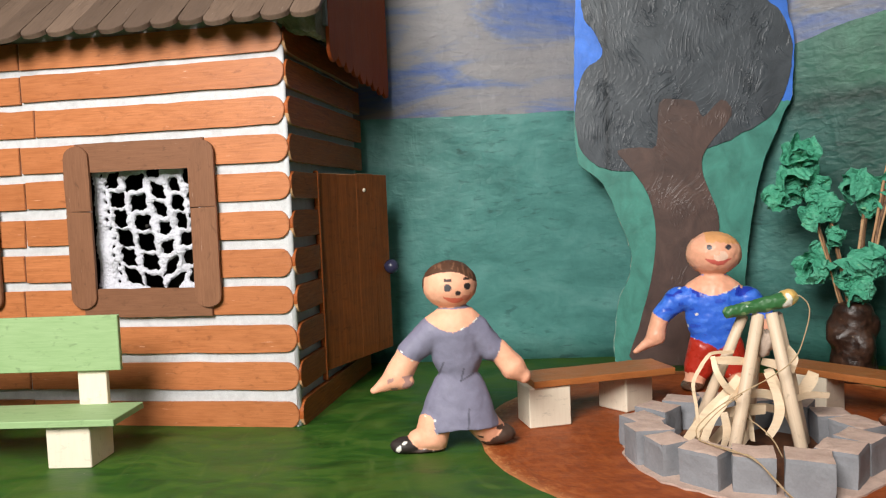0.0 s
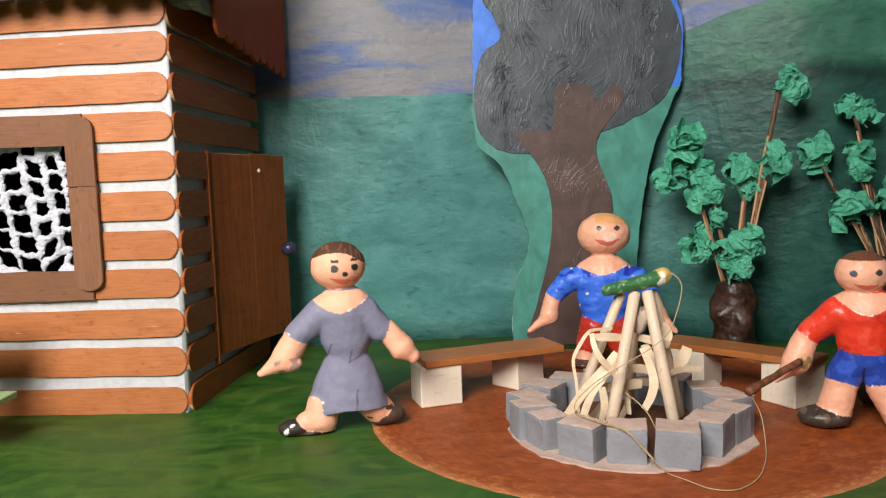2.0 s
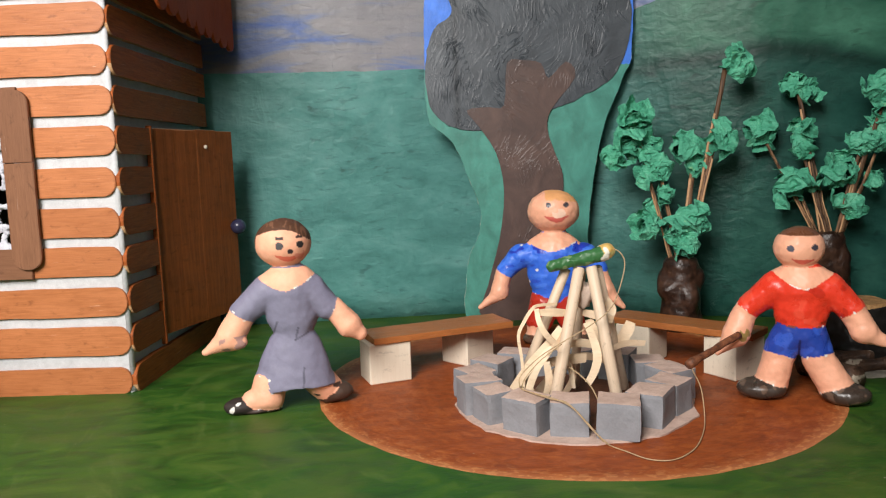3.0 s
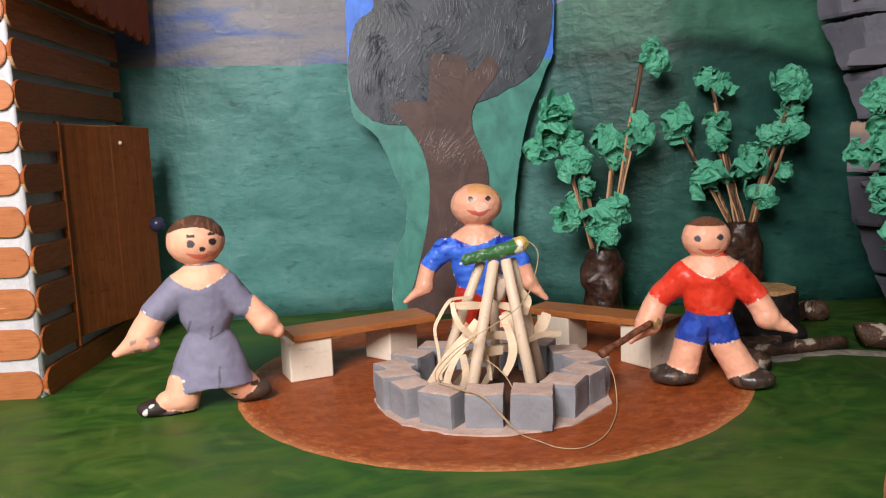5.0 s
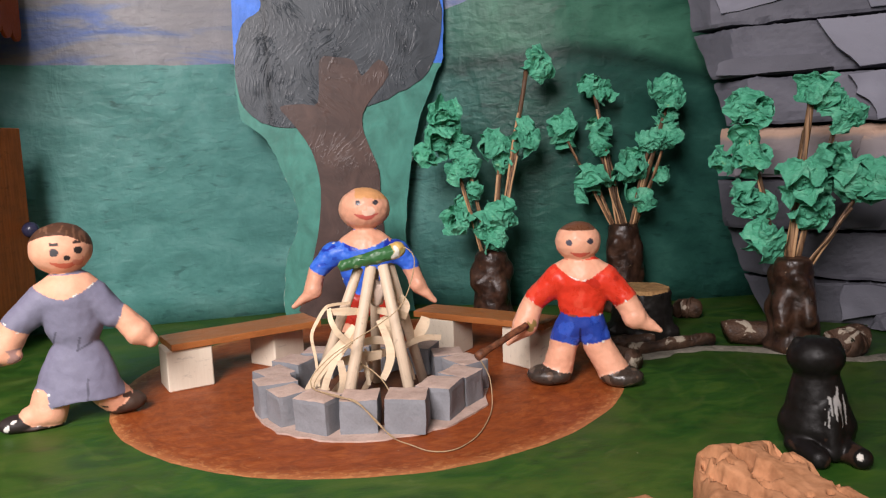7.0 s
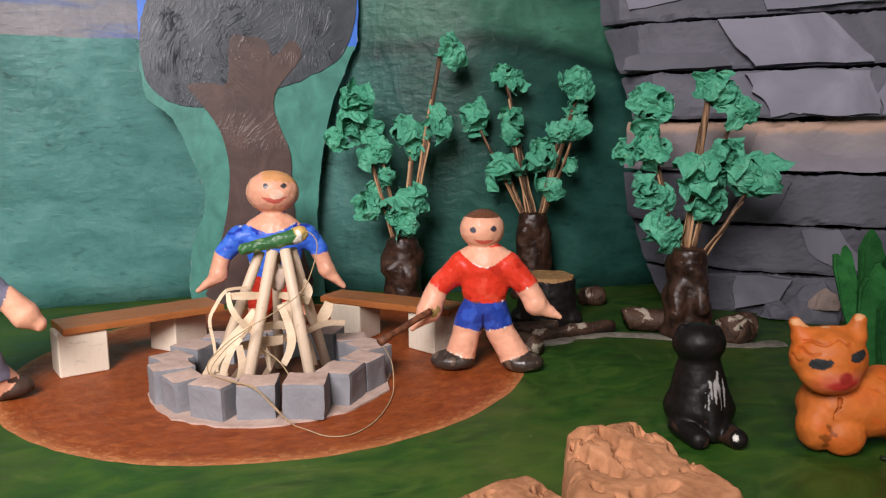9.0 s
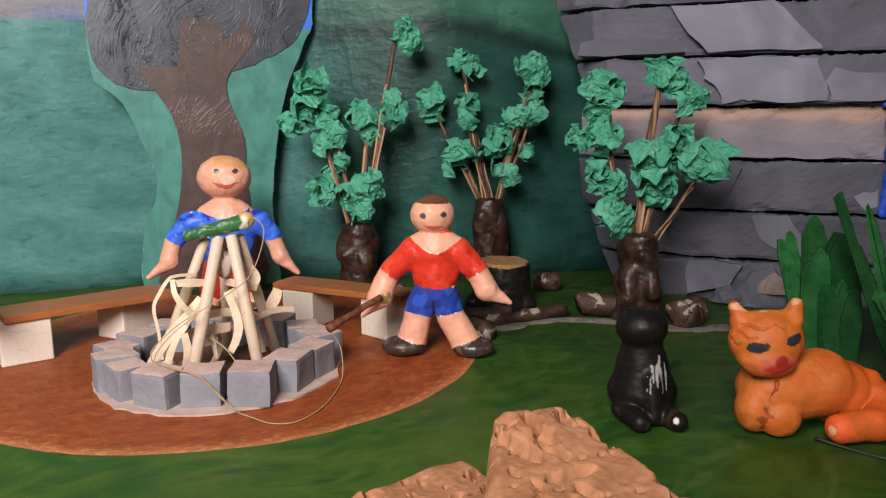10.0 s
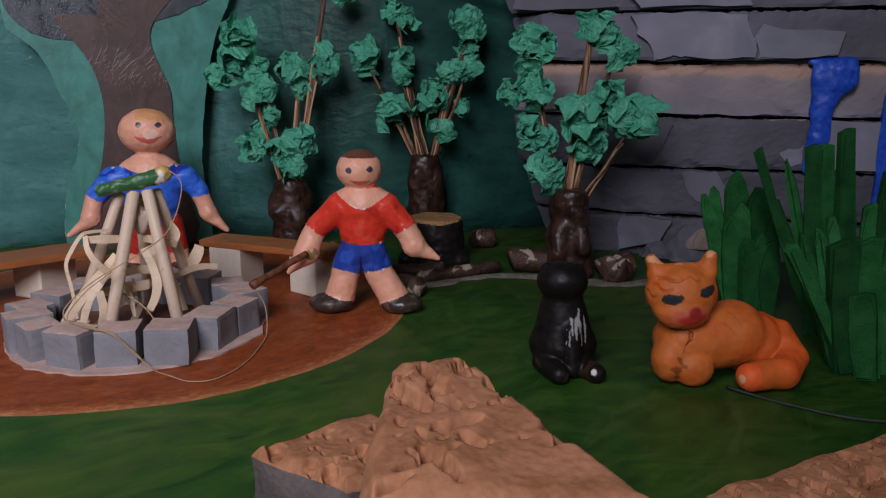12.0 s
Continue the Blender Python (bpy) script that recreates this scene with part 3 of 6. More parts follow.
def build_cutout():
    tree = thing("cardboard_tree", at_cm(0, 68.6, 0, -4), "flat cardboard tree with thick grey and brown paint", "cutout tree")
    card = [(16.6, 0.02), (16.4, 2.2), (16.9, 5.5), (18.0, 8.2), (18.1, 9.8), (17.0, 12.9), (15.9, 15.6), (13.9, 17.3), (13.6, 20), (13.7, 24), (13.9, 29.5), (14.2, 38), (31.0, 38),
            (30.8, 30), (31.4, 27), (31.3, 22.2), (30.6, 20.8), (28.9, 16.8), (28.2, 13.6), (27.6, 10.5), (27.3, 7.2), (27.6, 3), (27.9, 0.02)]
    rng = random.Random(4)
    outline = []
    for (x0, z0), (x1, z1) in zip(card, card[1:] + card[:1]):
        for s in range(6):
            t = s / 6
            j = 0.0 if (z0 < 0.1 and z1 < 0.1) or s == 0 else 0.09
            outline.append((x0 + (x1 - x0) * t + rng.uniform(-j, j), z0 + (z1 - z0) * t))
    part("card", rim(prism(outline, 0.3, 0.05), lambda n: abs(n.y) < 0.9), [plate_paint("card_paint", (0.07, 0.26, 0.208), (0.06, 0.2, 0.72), 0.218), CARD_EDGE], tree, "torn green and blue painted card")
    crown = closed_curve([(16.1, 26.3), (14.6, 25.1), (13.8, 22.6), (13.95, 18.9), (15.6, 17.1), (18.0, 16.6), (21.3, 17.2), (24.5, 18.2), (26.9, 19.1), (29.7, 20.8), (31.0, 23.7), (31.2, 26.6), (30.3, 29.0),
                          (28.9, 30.9), (28.6, 37.5), (15.6, 37.5), (14.5, 30.4), (15.6, 28.0)], 8)
    part("crown", prism([(x + 0.16 * noise.noise(Vector((x * 1.7, z * 1.7, 3))), z + 0.16 * noise.noise(Vector((x * 1.7, z * 1.7, 8)))) for x, z in crown], 0.16, 0.05), brush_paint("grey_crown_paint", (0.04, 0.047, 0.056), (0.08, 0.092, 0.106), 0.85, 0.163), tree, "thick dark grey painted crown", at_cm(0, -0.12))
    trunk = closed_curve([(20.6, 22.1), (22.0, 22.3), (23.5, 22.0), (24.1, 20.7), (25.6, 22.1), (26.4, 20.8), (24.3, 18.2), (23.9, 16.6), (24.5, 14.6), (25.2, 12.6), (25.2, 9.9), (25.6, 5.5), (26.4, 0.1), (18.2, 0.1),
                          (18.5, 3.2), (19.6, 7.2), (20.1, 11.3), (19.5, 14.6), (18.0, 17.0), (17.1, 18.3), (19.0, 18.5), (20.3, 18.6)], 3)
    part("trunk", prism(trunk, 0.1, 0.03), brush_paint("brown_trunk_paint", (0.066, 0.044, 0.04), (0.125, 0.078, 0.066), 0.3), tree, "dull brown painted trunk", at_cm(0, -0.21))


build_room()
build_ground()
build_backdrop()
build_cutout()
# ---------------------------------------------------------------- the log house
# In the house's own frame x runs along the front away from the corner, y back along the side wall.
YAW = 7.0
HIGH = 1.83
ROWS_LOW = [-0.1, 2.5, 5.05, 7.6, 10.1, 12.6, 15.2, 17.65, 20.1, 22.5, 24.75]  # lower edges of the log rows


def build_house():
    m = Matrix.Translation((-0.073, 0.517, 0)) @ pose(0, 0, 0, 0, 0, -YAW)
    house = thing("log_house", m, "model log house of stained craft sticks on white plaster", "house")
    W = 27.0  # the front is this long, towards minus x
    front = part("front_wall", boxes((-5.8, 0, 0.22, 0.75, 0, 27.4), (-W, -14.5, 0.22, 0.75, 0, 27.4), (-14.5, -5.8, 0.22, 0.75, 0, 8.9), (-14.5, -5.8, 0.22, 0.75, 18.3, 27.4)), PLASTER, house, "white plaster wall")
    side = part("side_wall", boxes((-0.75, -0.22, 0.75, 6.9, 0, 27.4), (-0.75, -0.22, 15.2, 17.2, 0, 27.4), (-0.75, -0.22, 6.9, 15.2, 17.0, 27.4), (-0.75, -0.22, 6.9, 15.2, 0, 2.2)), PLASTER, house, "white plaster wall")
    bm = bmesh.new()
    tube(bm, [(0.02, 0.38, 0.05), (0.0, 0.38, 27.2)], [0.2, 0.2], 12)
    part("corner_filler", bm, PLASTER, house, "", None, True)
    # added near-black panels: the shade of the hollow house, put in as colour
    part("inner_lining", boxes((-W, -W + 0.4, 0.75, 17.2, 0, 38), (-W, -0.8, 16.8, 17.2, 0, 38)), DARK, house, "near-black panels standing for the shade inside")
    rng = random.Random(2)
    # front: one stick from the corner, a second one butted to it
    joints = [19.5, 19.6, 20.4, 19.6, 19.4, 19.2, 19.0, 19.2, 17.9, 18.8, 18.8]
    for k in range(11):
        z = ROWS_LOW[k] + HIGH / 2
        spans = [(-0.2 + rng.uniform(-0.1, 0.1), joints[k], True, False), (joints[k] + 0.12, W - rng.uniform(0.0, 0.6), False, True)]
        if 3 <= k <= 7:
            spans = [(spans[0][0], 6.2, True, False), (15.0, joints[k], False, False), spans[1]]
            if k in (3, 7):
                spans = [(spans[0][0], 6.5, True, False), (14.6, joints[k], False, False), spans[2]]
        for a, b, ra, rb in spans:
            bm = stick(b - a, HIGH + rng.uniform(-0.05, 0.05), 0.21, rb, ra, seed=k * 7 + int(a), bow=rng.uniform(-0.04, 0.04))
            part("log", bm, WOOD_ORANGE, front, "", at_cm(-b, rng.uniform(-0.02, 0.02), z + rng.uniform(-0.03, 0.03), 0, 0, rng.uniform(-0.25, 0.25)))
    # side: whole sticks over and under the door, stubs beside it
    for k in range(11):
        z = ROWS_LOW[k] + HIGH / 2
        end = 17.4 if k == 0 or k >= 7 else 5.3
        spans = [(0.12, end, True, False)]
        if 1 <= k <= 6:
            spans.append((15.3, 17.4, False, False))
        for a, b, ra, rb in spans:
            bm = stick(b - a, HIGH + rng.uniform(-0.05, 0.05), 0.36, ra, rb, seed=80 + k)
            # bare pale ends; the light on the top edges is put in as colour
            rim(bm, lambda n: abs(n.y) < 0.9 and (n.x < -0.05 or n.z > 0.3))
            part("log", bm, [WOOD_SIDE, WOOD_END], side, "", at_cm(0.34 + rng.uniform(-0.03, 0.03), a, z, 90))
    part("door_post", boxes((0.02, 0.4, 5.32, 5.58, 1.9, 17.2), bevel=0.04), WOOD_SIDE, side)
    # window: a frame of sticks round the opening, a crocheted curtain behind it
    for name, cx in (("window", -10.2), ("window", -26.6)):
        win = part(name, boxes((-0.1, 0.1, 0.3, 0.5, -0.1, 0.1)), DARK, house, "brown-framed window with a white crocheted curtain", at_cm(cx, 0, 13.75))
        for a, z in ((-1, -5.0), (1, -5.0)):
            for low, high, rs, re in ((-5.55, 1.1, True, False), (1.13, 5.55, False, True)):
                bm = stick(high - low, 1.85, 0.22, rs, re, seed=int(9 + a + low))
                part("frame_stick", bm, WOOD_FRAME, win, "", at_cm(a * 4.55, -0.44, low, 0, 0, -90))
        for z in (-5.2, 4.75):
            part("frame_bar", stick(9.4, 1.95, 0.22, False, False, seed=5 + int(z)), WOOD_FRAME, win, "", at_cm(-4.7, -0.23, z))
        if cx > -20:
            part("curtain", crochet(8.2, 9.2), YARN, win, "white crocheted lace", at_cm(0, 0.95, 0))
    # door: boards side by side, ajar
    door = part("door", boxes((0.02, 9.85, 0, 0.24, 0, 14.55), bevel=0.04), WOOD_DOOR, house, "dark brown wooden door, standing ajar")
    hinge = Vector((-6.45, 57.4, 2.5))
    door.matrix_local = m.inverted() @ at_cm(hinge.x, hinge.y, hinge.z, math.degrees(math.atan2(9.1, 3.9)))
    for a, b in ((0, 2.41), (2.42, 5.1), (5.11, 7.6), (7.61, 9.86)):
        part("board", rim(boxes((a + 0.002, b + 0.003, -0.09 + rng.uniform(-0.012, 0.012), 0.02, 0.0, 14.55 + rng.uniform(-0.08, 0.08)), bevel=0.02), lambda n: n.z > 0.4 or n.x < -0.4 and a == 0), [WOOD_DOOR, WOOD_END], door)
    bm = bmesh.new()
    bmesh.ops.create_uvsphere(bm, u_segments=24, v_segments=16, radius=0.62)
    part("knob", bm, KNOB, door, "round dark blue bead knob", at_cm(9.0, -0.75, 6.9), True)
    bm = bmesh.new()
    bmesh.ops.create_uvsphere(bm, u_segments=10, v_segments=8, radius=0.16)
    part("nail", bm, WOOD_RAW, door, "", at_cm(6.2, -0.1, 13.3), True)
    # roof: rises to the back, sticks for shingles, boards down the end
    rise = 40.0
    roof = part("roof", boxes((-W - 1, 2.7, 2.2, 24, -0.9, -0.15), bevel=0.1), FOAM_GREY, house, "grey-brown stick shingles on a grey slab", Matrix.Translation((0, -0.026, 0.2625)) @ pose(0, 0, 0, rise, 0, 0))
    x = -W - 1
    i = 0
    while x < 2.3:
        w = 1.83 + rng.uniform(-0.06, 0.06)
        for course in range(3):
            bm = stick(9.0, w, 0.3, True, False, seed=200 + i * 3 + course)
            lift = 0.1 + 0.24 * course
            part("shingle", rim(bm, lambda n: abs(n.y) < 0.5 and n.x < -0.05), [WOOD_SHINGLE, WOOD_RIM], roof, "", Matrix.Translation(((x + w / 2) * CM, (course * 7.0 + rng.uniform(-0.25, 0.25)) * CM, (lift + rng.uniform(-0.03, 0.03)) * CM)) @ Matrix(((0, 0, 1, 0), (1, 0, 0, 0), (0, -1, 0, 0), (0, 0, 0, 1))).to_4x4())
        x += w + 0.03
        i += 1
    # crumbling foam under the eave at the corner
    bm = box(bmesh.new(), 0.1, 2.5, 0.1, 2.6, 26.0, 29.0)
    bmesh.ops.subdivide_edges(bm, edges=list(bm.edges), cuts=9, use_grid_fill=True)
    for v in bm.verts:
        low = 29.0 - v.co.z
        v.co += 0.22 * noise.noise_vector(v.co * 1.1) + 0.1 * noise.noise_vector(v.co * 3.3)
        v.co.z += 0.2 * low * (v.co.x - 1.2) * -0.35 + 0.12 * low * noise.noise(Vector((v.co.x * 1.6, v.co.y, 3)))
    part("eave_filler", bm, FOAM_TORN, house, "crumbling pale grey foam under the eave")
    gable = part("gable", boxes((2.55, 2.8, 1.5, 17.9, 26.5, 28.5)), FOAM_GREY, house, "red-brown varnished boards under the roof end")
    for k in range(9):
        s = 1.9 + k * 1.8
        top = 26.7 + (s + 2.6) * math.tan(radians(rise)) - 1.4
        low = 24.3 - 0.08 * k + rng.uniform(-0.1, 0.1)
        bm = stick(top - low, 1.84, 0.24, True, False, seed=300 + k)
        part("board", rim(bm, lambda n: abs(n.y) < 0.5 and (n.x < -0.05 or n.z > 0.5)), [WOOD_GABLE, WOOD_RIM], gable, "", Matrix.Translation((0.0285, (s + 0.92) * CM, low * CM)) @ Matrix(((0, -1, 0, 0), (0, 0, -1, 0), (1, 0, 0, 0), (0, 0, 0, 1))))
    return house


def crochet(width, height):
    """Lace of thick yarn: a soft net with slanting holes in uneven columns, dense along one edge."""
    rng = random.Random(31)
    holes = []
    # first hole, step to the next one down, size, slant
    for x, z, dx, dz, w, h, slant in ((-2.7, 3.2, 0.22, -1.33, 1.0, 1.12, 0.3), (-1.1, 3.0, 0.22, -1.38, 1.2, 1.08, 0.25), (0.6, 2.4, 0.18, -1.3, 0.8, 0.9, -0.6), (1.8, 2.75, 0.24, -1.24, 0.8, 0.95, -0.2), (2.95, 3.35, 0.15, -1.28, 0.75, 1.0, 0.3)):
        for k in range(6):
            holes.append((x + dx * k, z + dz * k, w * rng.uniform(0.88, 1.1), h * rng.uniform(0.86, 1.08), slant * (1 - 0.55 * k) + rng.uniform(-0.1, 0.1)))
    holes += [(0.3, 3.6, 1.0, 0.55, 0.0)] + [(-3.55 + 0.15 * math.sin(k * 2.0) + 0.08 * k, 3.6 - 0.62 * k, 0.2, 0.3, 0.3) for k in range(13)]

    def net(p):
        q = p.copy()
        wave = 0.1 * np.sin(p[:, 2] * 2.3 + p[:, 0] * 1.1) + 0.06 * np.sin(p[:, 0] * 3.7 - p[:, 2] * 1.6)
        open_at = np.full(len(p), 9.0)
        for x, z, w, h, slant in holes:
            u, v = np.abs(q[:, 0] - x - slant * (q[:, 2] - z) * 0.4 + 0.05 * np.sin(q[:, 2] * 9 + x)) - w / 2 + 0.16, np.abs(q[:, 2] - z - slant * (q[:, 0] - x) * 0.5 + 0.05 * np.sin(q[:, 0] * 8 + z)) - h / 2 + 0.16
            d = np.sqrt(np.maximum(u, 0) ** 2 + np.maximum(v, 0) ** 2) + np.minimum(np.maximum(u, v), 0) - 0.16
            open_at = np.minimum(open_at, d)
        thick = 0.2 * np.sqrt(np.clip(open_at / 0.22, 0.0, 1.0))
        return np.maximum(np.abs(p[:, 1] - wave) - thick, 0.02 - open_at) * 0.7
    w, h = width / 2, height / 2
    return clay("curtain", [(net, (0.7, 0.7, 0.76))], (-w, -0.55, -h), (w, 0.55, h), 0.06, 0.1, 0.075, 0.14)


build_house()
# ---------------------------------------------------------------- benches
def build_green_bench():
    b = thing("garden_bench", at_cm(-19.0, 44.7, 0), "light green wooden bench on pale blocks by the house", "bench")
    part("seat", boxes((-12, 3.0, -0.5, 3.4, 2.55, 2.95), bevel=0.04), WOOD_GREEN, b)
    part("backrest", boxes((-12, 2.0, 2.75, 3.1, 5.1, 8.5), bevel=0.04), WOOD_GREEN, b)
    for x in (-10.5, -1.3):
        part("leg", boxes((x, x + 2.6, 0.0, 2.7, 0, 2.55), bevel=0.05), WOOD_RAW, b)
        part("back_post", boxes((x + 0.4, x + 2.2, 3.1, 3.5, 0.0, 7.6), bevel=0.04), WOOD_RAW, b)


def plank_bench(x, y, rz, length, width, legs, label, seed):
    """legs: the near corner of each block and its turn."""
    b = thing("plank_bench", at_cm(x, y, 0, rz), label, "bench", "benches round the campfire")
    bm = box(bmesh.new(), 0, length, 0, width, 2.62, 3.06, 0.06, 2)
    bmesh.ops.subdivide_edges(bm, edges=[e for e in bm.edges if e.calc_length() > 2], cuts=11, use_grid_fill=True)
    for v in bm.verts:
        v.co += 0.035 * noise.noise_vector(v.co * 1.3 + Vector((seed, 0, 0)))
    part("seat", bm, WOOD_PLANK, b)
    for u, v, turn in legs:
        part("leg", boxes((0, 2.8, 0, 2.45, 0, 2.62), bevel=0.07), WOOD_RAW, b, "", at_cm(x, y, 0, rz).inverted() @ at_cm(u, v, 0, turn))
    return b


# ---------------------------------------------------------------- campfire
RING = Vector((19.6, 44.3, 0))


def build_fire_ring():
    ring = thing("fire_ring", at_cm(RING.x, RING.y, 0), "ring of blue-grey foam blocks round the campfire", "fire ring")
    rng = random.Random(21)
    outline = []
    for k in range(64):
        a = 2 * math.pi * k / 64
        r = 6.78 + rng.uniform(-0.14, 0.14) + 0.16 * noise.noise(Vector((3 * math.cos(a), 3 * math.sin(a), 2)))
        outline.append((r * math.cos(a), r * math.sin(a)))
    bm = prism(outline, 0.1)
    bmesh.ops.rotate(bm, verts=bm.verts, matrix=Matrix.Rotation(radians(-90), 3, "X"))
    part("base_sheet", bm, STONE_TOP, ring, "dusty grey glued base", at_cm(0, 0, 0.11))
    bm = bmesh.new()
    bmesh.ops.create_cone(bm, cap_ends=True, segments=40, radius1=5.0, radius2=4.9, depth=0.1)
    part("earth", bm, painted("brown_earth", (0.07, 0.025, 0.012), (0.2, 0.075, 0.03), 90, 0.6, 700, 0.5), ring, "brown painted middle", at_cm(0, 0, 0.15))
    # centre x and y, turn, width and depth of each block
    rows = [
        (18.1, 39.55, -17, 1.95, 1.95), (20.4, 38.7, -25, 2.15, 2.1), (22.55, 40.1, -36, 2.0, 2.15), (24.25, 41.75, -54, 1.95, 1.9), (25.2, 43.9, -68, 2.2, 1.9),
        (24.75, 46.1, -100, 2.0, 1.9), (23.5, 48.0, -128, 2.0, 1.9), (21.7, 49.4, -155, 2.0, 1.9), (19.5, 50.0, 178, 2.0, 1.9), (17.3, 49.5, 160, 2.0, 1.9),
        (15.5, 48.0, 132, 2.1, 1.9), (14.15, 46.0, 112, 2.1, 1.9), (14.05, 43.9, 98, 1.9, 2.2), (14.55, 42.1, 18, 1.65, 1.8), (16.05, 40.3, -44, 2.15, 1.75),
    ]
    for k, (bx, by, turn, w, d) in enumerate(rows):
        h = 1.78 + rng.uniform(-0.08, 0.08)
        bm = box(bmesh.new(), -w / 2, w / 2, -d / 2, d / 2, 0, h)
        bmesh.ops.subdivide_edges(bm, edges=list(bm.edges), cuts=7, use_grid_fill=True)
        shear = rng.uniform(-0.1, 0.1)
        for v in bm.verts:
            q = v.co.copy()
            seed = Vector((k * 9, 0, 0))
            v.co += (0.07 * noise.noise_vector(q * 0.8 + seed) + 0.022 * noise.noise_vector(q * 3.5 + seed)) * (1 if q.z > 0.01 else 0.5)
            v.co.x += shear * q.y
            corner = (abs(q.x) > w * 0.49) + (abs(q.y) > d * 0.49) + (q.z > h - 0.01)
            if corner >= 2:
                v.co -= Vector((q.x, q.y, 0 if q.z < h - 0.01 else 1.0)).normalized() * (0.035 + 0.05 * max(0.0, noise.noise(q * 1.7 + seed)))
            if q.z < 0.01:
                v.co.z = 0
        bm.normal_update()
        # upward faces: dusty pinkish grey, with light from above put into the paler tone
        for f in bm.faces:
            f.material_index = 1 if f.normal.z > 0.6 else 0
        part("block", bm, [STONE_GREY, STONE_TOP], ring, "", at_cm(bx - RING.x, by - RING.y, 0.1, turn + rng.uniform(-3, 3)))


def build_campfire():
    fire = thing("campfire", at_cm(0, 0, 0), "pale wooden dowels leaning together over curled wood shavings", "campfire")
    poles = [((16.0, 43.9, 0.25), (19.0, 43.25, 7.95), 0.29), ((17.55, 41.2, 0.25), (19.6, 42.75, 8.05), 0.32), ((21.25, 41.0, 0.25), (20.25, 42.7, 8.1), 0.32), ((23.0, 45.4, 0.25), (20.75, 43.3, 7.95), 0.3),
             ((20.3, 46.6, 0.25), (19.9, 43.5, 7.7), 0.28)]
    for foot, tip, r in poles:
        a, b = Vector(foot), Vector(tip)
        bm = bmesh.new()
        length = (b - a).length
        bmesh.ops.create_cone(bm, cap_ends=True, segments=18, radius1=r * 1.04, radius2=r * 0.96, depth=length)
        bmesh.ops.bevel(bm, geom=[e for e in bm.edges if e.calc_face_angle(0) > 1], offset=0.05, segments=1, affect="EDGES")
        turn = (b - a).to_track_quat("Z", "Y").to_matrix().to_4x4()
        part("pole", bm, WOOD_POLE, fire, "", Matrix.Translation((a + b) / 2 * CM) @ turn, True)
    # line, width, turn of the flat side, twist along the way
    strips = [
        ([(16.35, 42.6, 1.6), (16.25, 42.5, 3.2), (16.1, 42.5, 4.5), (16.45, 42.5, 5.3), (16.9, 42.5, 5.95), (17.3, 42.6, 6.1), (18.3, 42.7, 6.1)], 0.24, 10, 20),
        ([(17.05, 42.4, 5.75), (18.0, 42.2, 5.75), (18.95, 42.5, 5.6)], 0.58, 0, 8), ([(19.9, 43.2, 5.45), (20.7, 43.1, 5.25), (21.6, 43.1, 4.95)], 0.62, 0, -8),
        ([(17.1, 42.4, 5.95), (17.15, 42.0, 5.3), (17.5, 41.9, 4.6), (18.1, 42.1, 3.95), (18.5, 42.3, 3.3)], 0.42, 25, -30),
        ([(19.8, 42.2, 5.1), (20.15, 42.0, 4.1), (20.3, 41.9, 3.2), (20.15, 42.0, 2.4), (19.85, 42.2, 1.7)], 0.6, 10, 25),
        ([(20.3, 43.4, 5.0), (20.8, 43.2, 3.7), (21.4, 43.0, 2.3), (21.7, 43.0, 1.2)], 0.75, 15, 10),
    ]
    strips += [
        ([(22.0, 44.5, 3.0), (22.5, 44.2, 3.6), (22.8, 44.0, 4.2), (22.9, 43.9, 4.6)], 0.85, 25, 10), ([(21.4, 44.0, 2.9), (22.6, 44.1, 3.3), (23.9, 44.3, 3.2)], 0.5, 5, 12),
        ([(18.2, 43.4, 3.5), (19.8, 43.3, 3.7), (21.2, 43.4, 3.3)], 0.62, 0, 12), ([(17.6, 43.1, 2.7), (18.8, 42.9, 2.9), (20.0, 43.0, 2.9)], 0.8, 8, -10),
        ([(15.5, 43.0, 0.9), (16.2, 42.6, 2.1), (16.9, 42.5, 3.0), (17.7, 42.4, 3.9), (18.5, 42.5, 4.8)], 0.7, 18, 14), ([(16.4, 42.8, 0.6), (17.0, 42.4, 2.6), (17.6, 42.3, 3.5), (18.3, 42.4, 4.3)], 0.6, 30, 20),
        ([(17.3, 42.0, 0.9), (17.6, 41.9, 2.0), (17.5, 42.0, 3.1)], 0.55, -25, 30), ([(18.85, 42.7, 2.9), (19.0, 42.5, 2.3), (19.1, 42.4, 1.4)], 0.4, 20, 40),
        ([(18.9, 42.4, 5.2), (18.2, 42.1, 4.2), (17.6, 42.0, 3.5)], 0.3, -20, 10),
    ]
    strips += [
        ([(21.3, 43.6, 6.1), (21.6, 43.4, 5.5), (21.3, 43.3, 4.9)], 0.7, 20, 30), ([(17.0, 44.0, 0.3), (18.6, 44.3, 1.8), (20.2, 44.4, 2.6), (21.8, 44.6, 2.2)], 0.7, 25, 20),
        ([(19.0, 44.4, 0.3), (19.6, 44.2, 1.6), (19.3, 44.3, 3.0)], 0.5, 30, 50), ([(15.2, 43.3, 0.4), (15.9, 42.9, 1.0), (16.9, 42.7, 1.5)], 0.65, 70, 20),
    ]
    for pts, w, turn, twist in strips:
        part("wood_shaving", ribbon(pts, w * 0.82, 0.03, turn, twist), WOOD_SHAVING, fire)


    bm = bmesh.new()
    bmesh.ops.create_icosphere(bm, subdivisions=3, radius=1.0)
    for v in bm.verts:
        v.co = Vector((v.co.x * 0.55, v.co.y * 0.35, v.co.z * 0.7)) * (1 + 0.5 * noise.noise(v.co * 2.2))
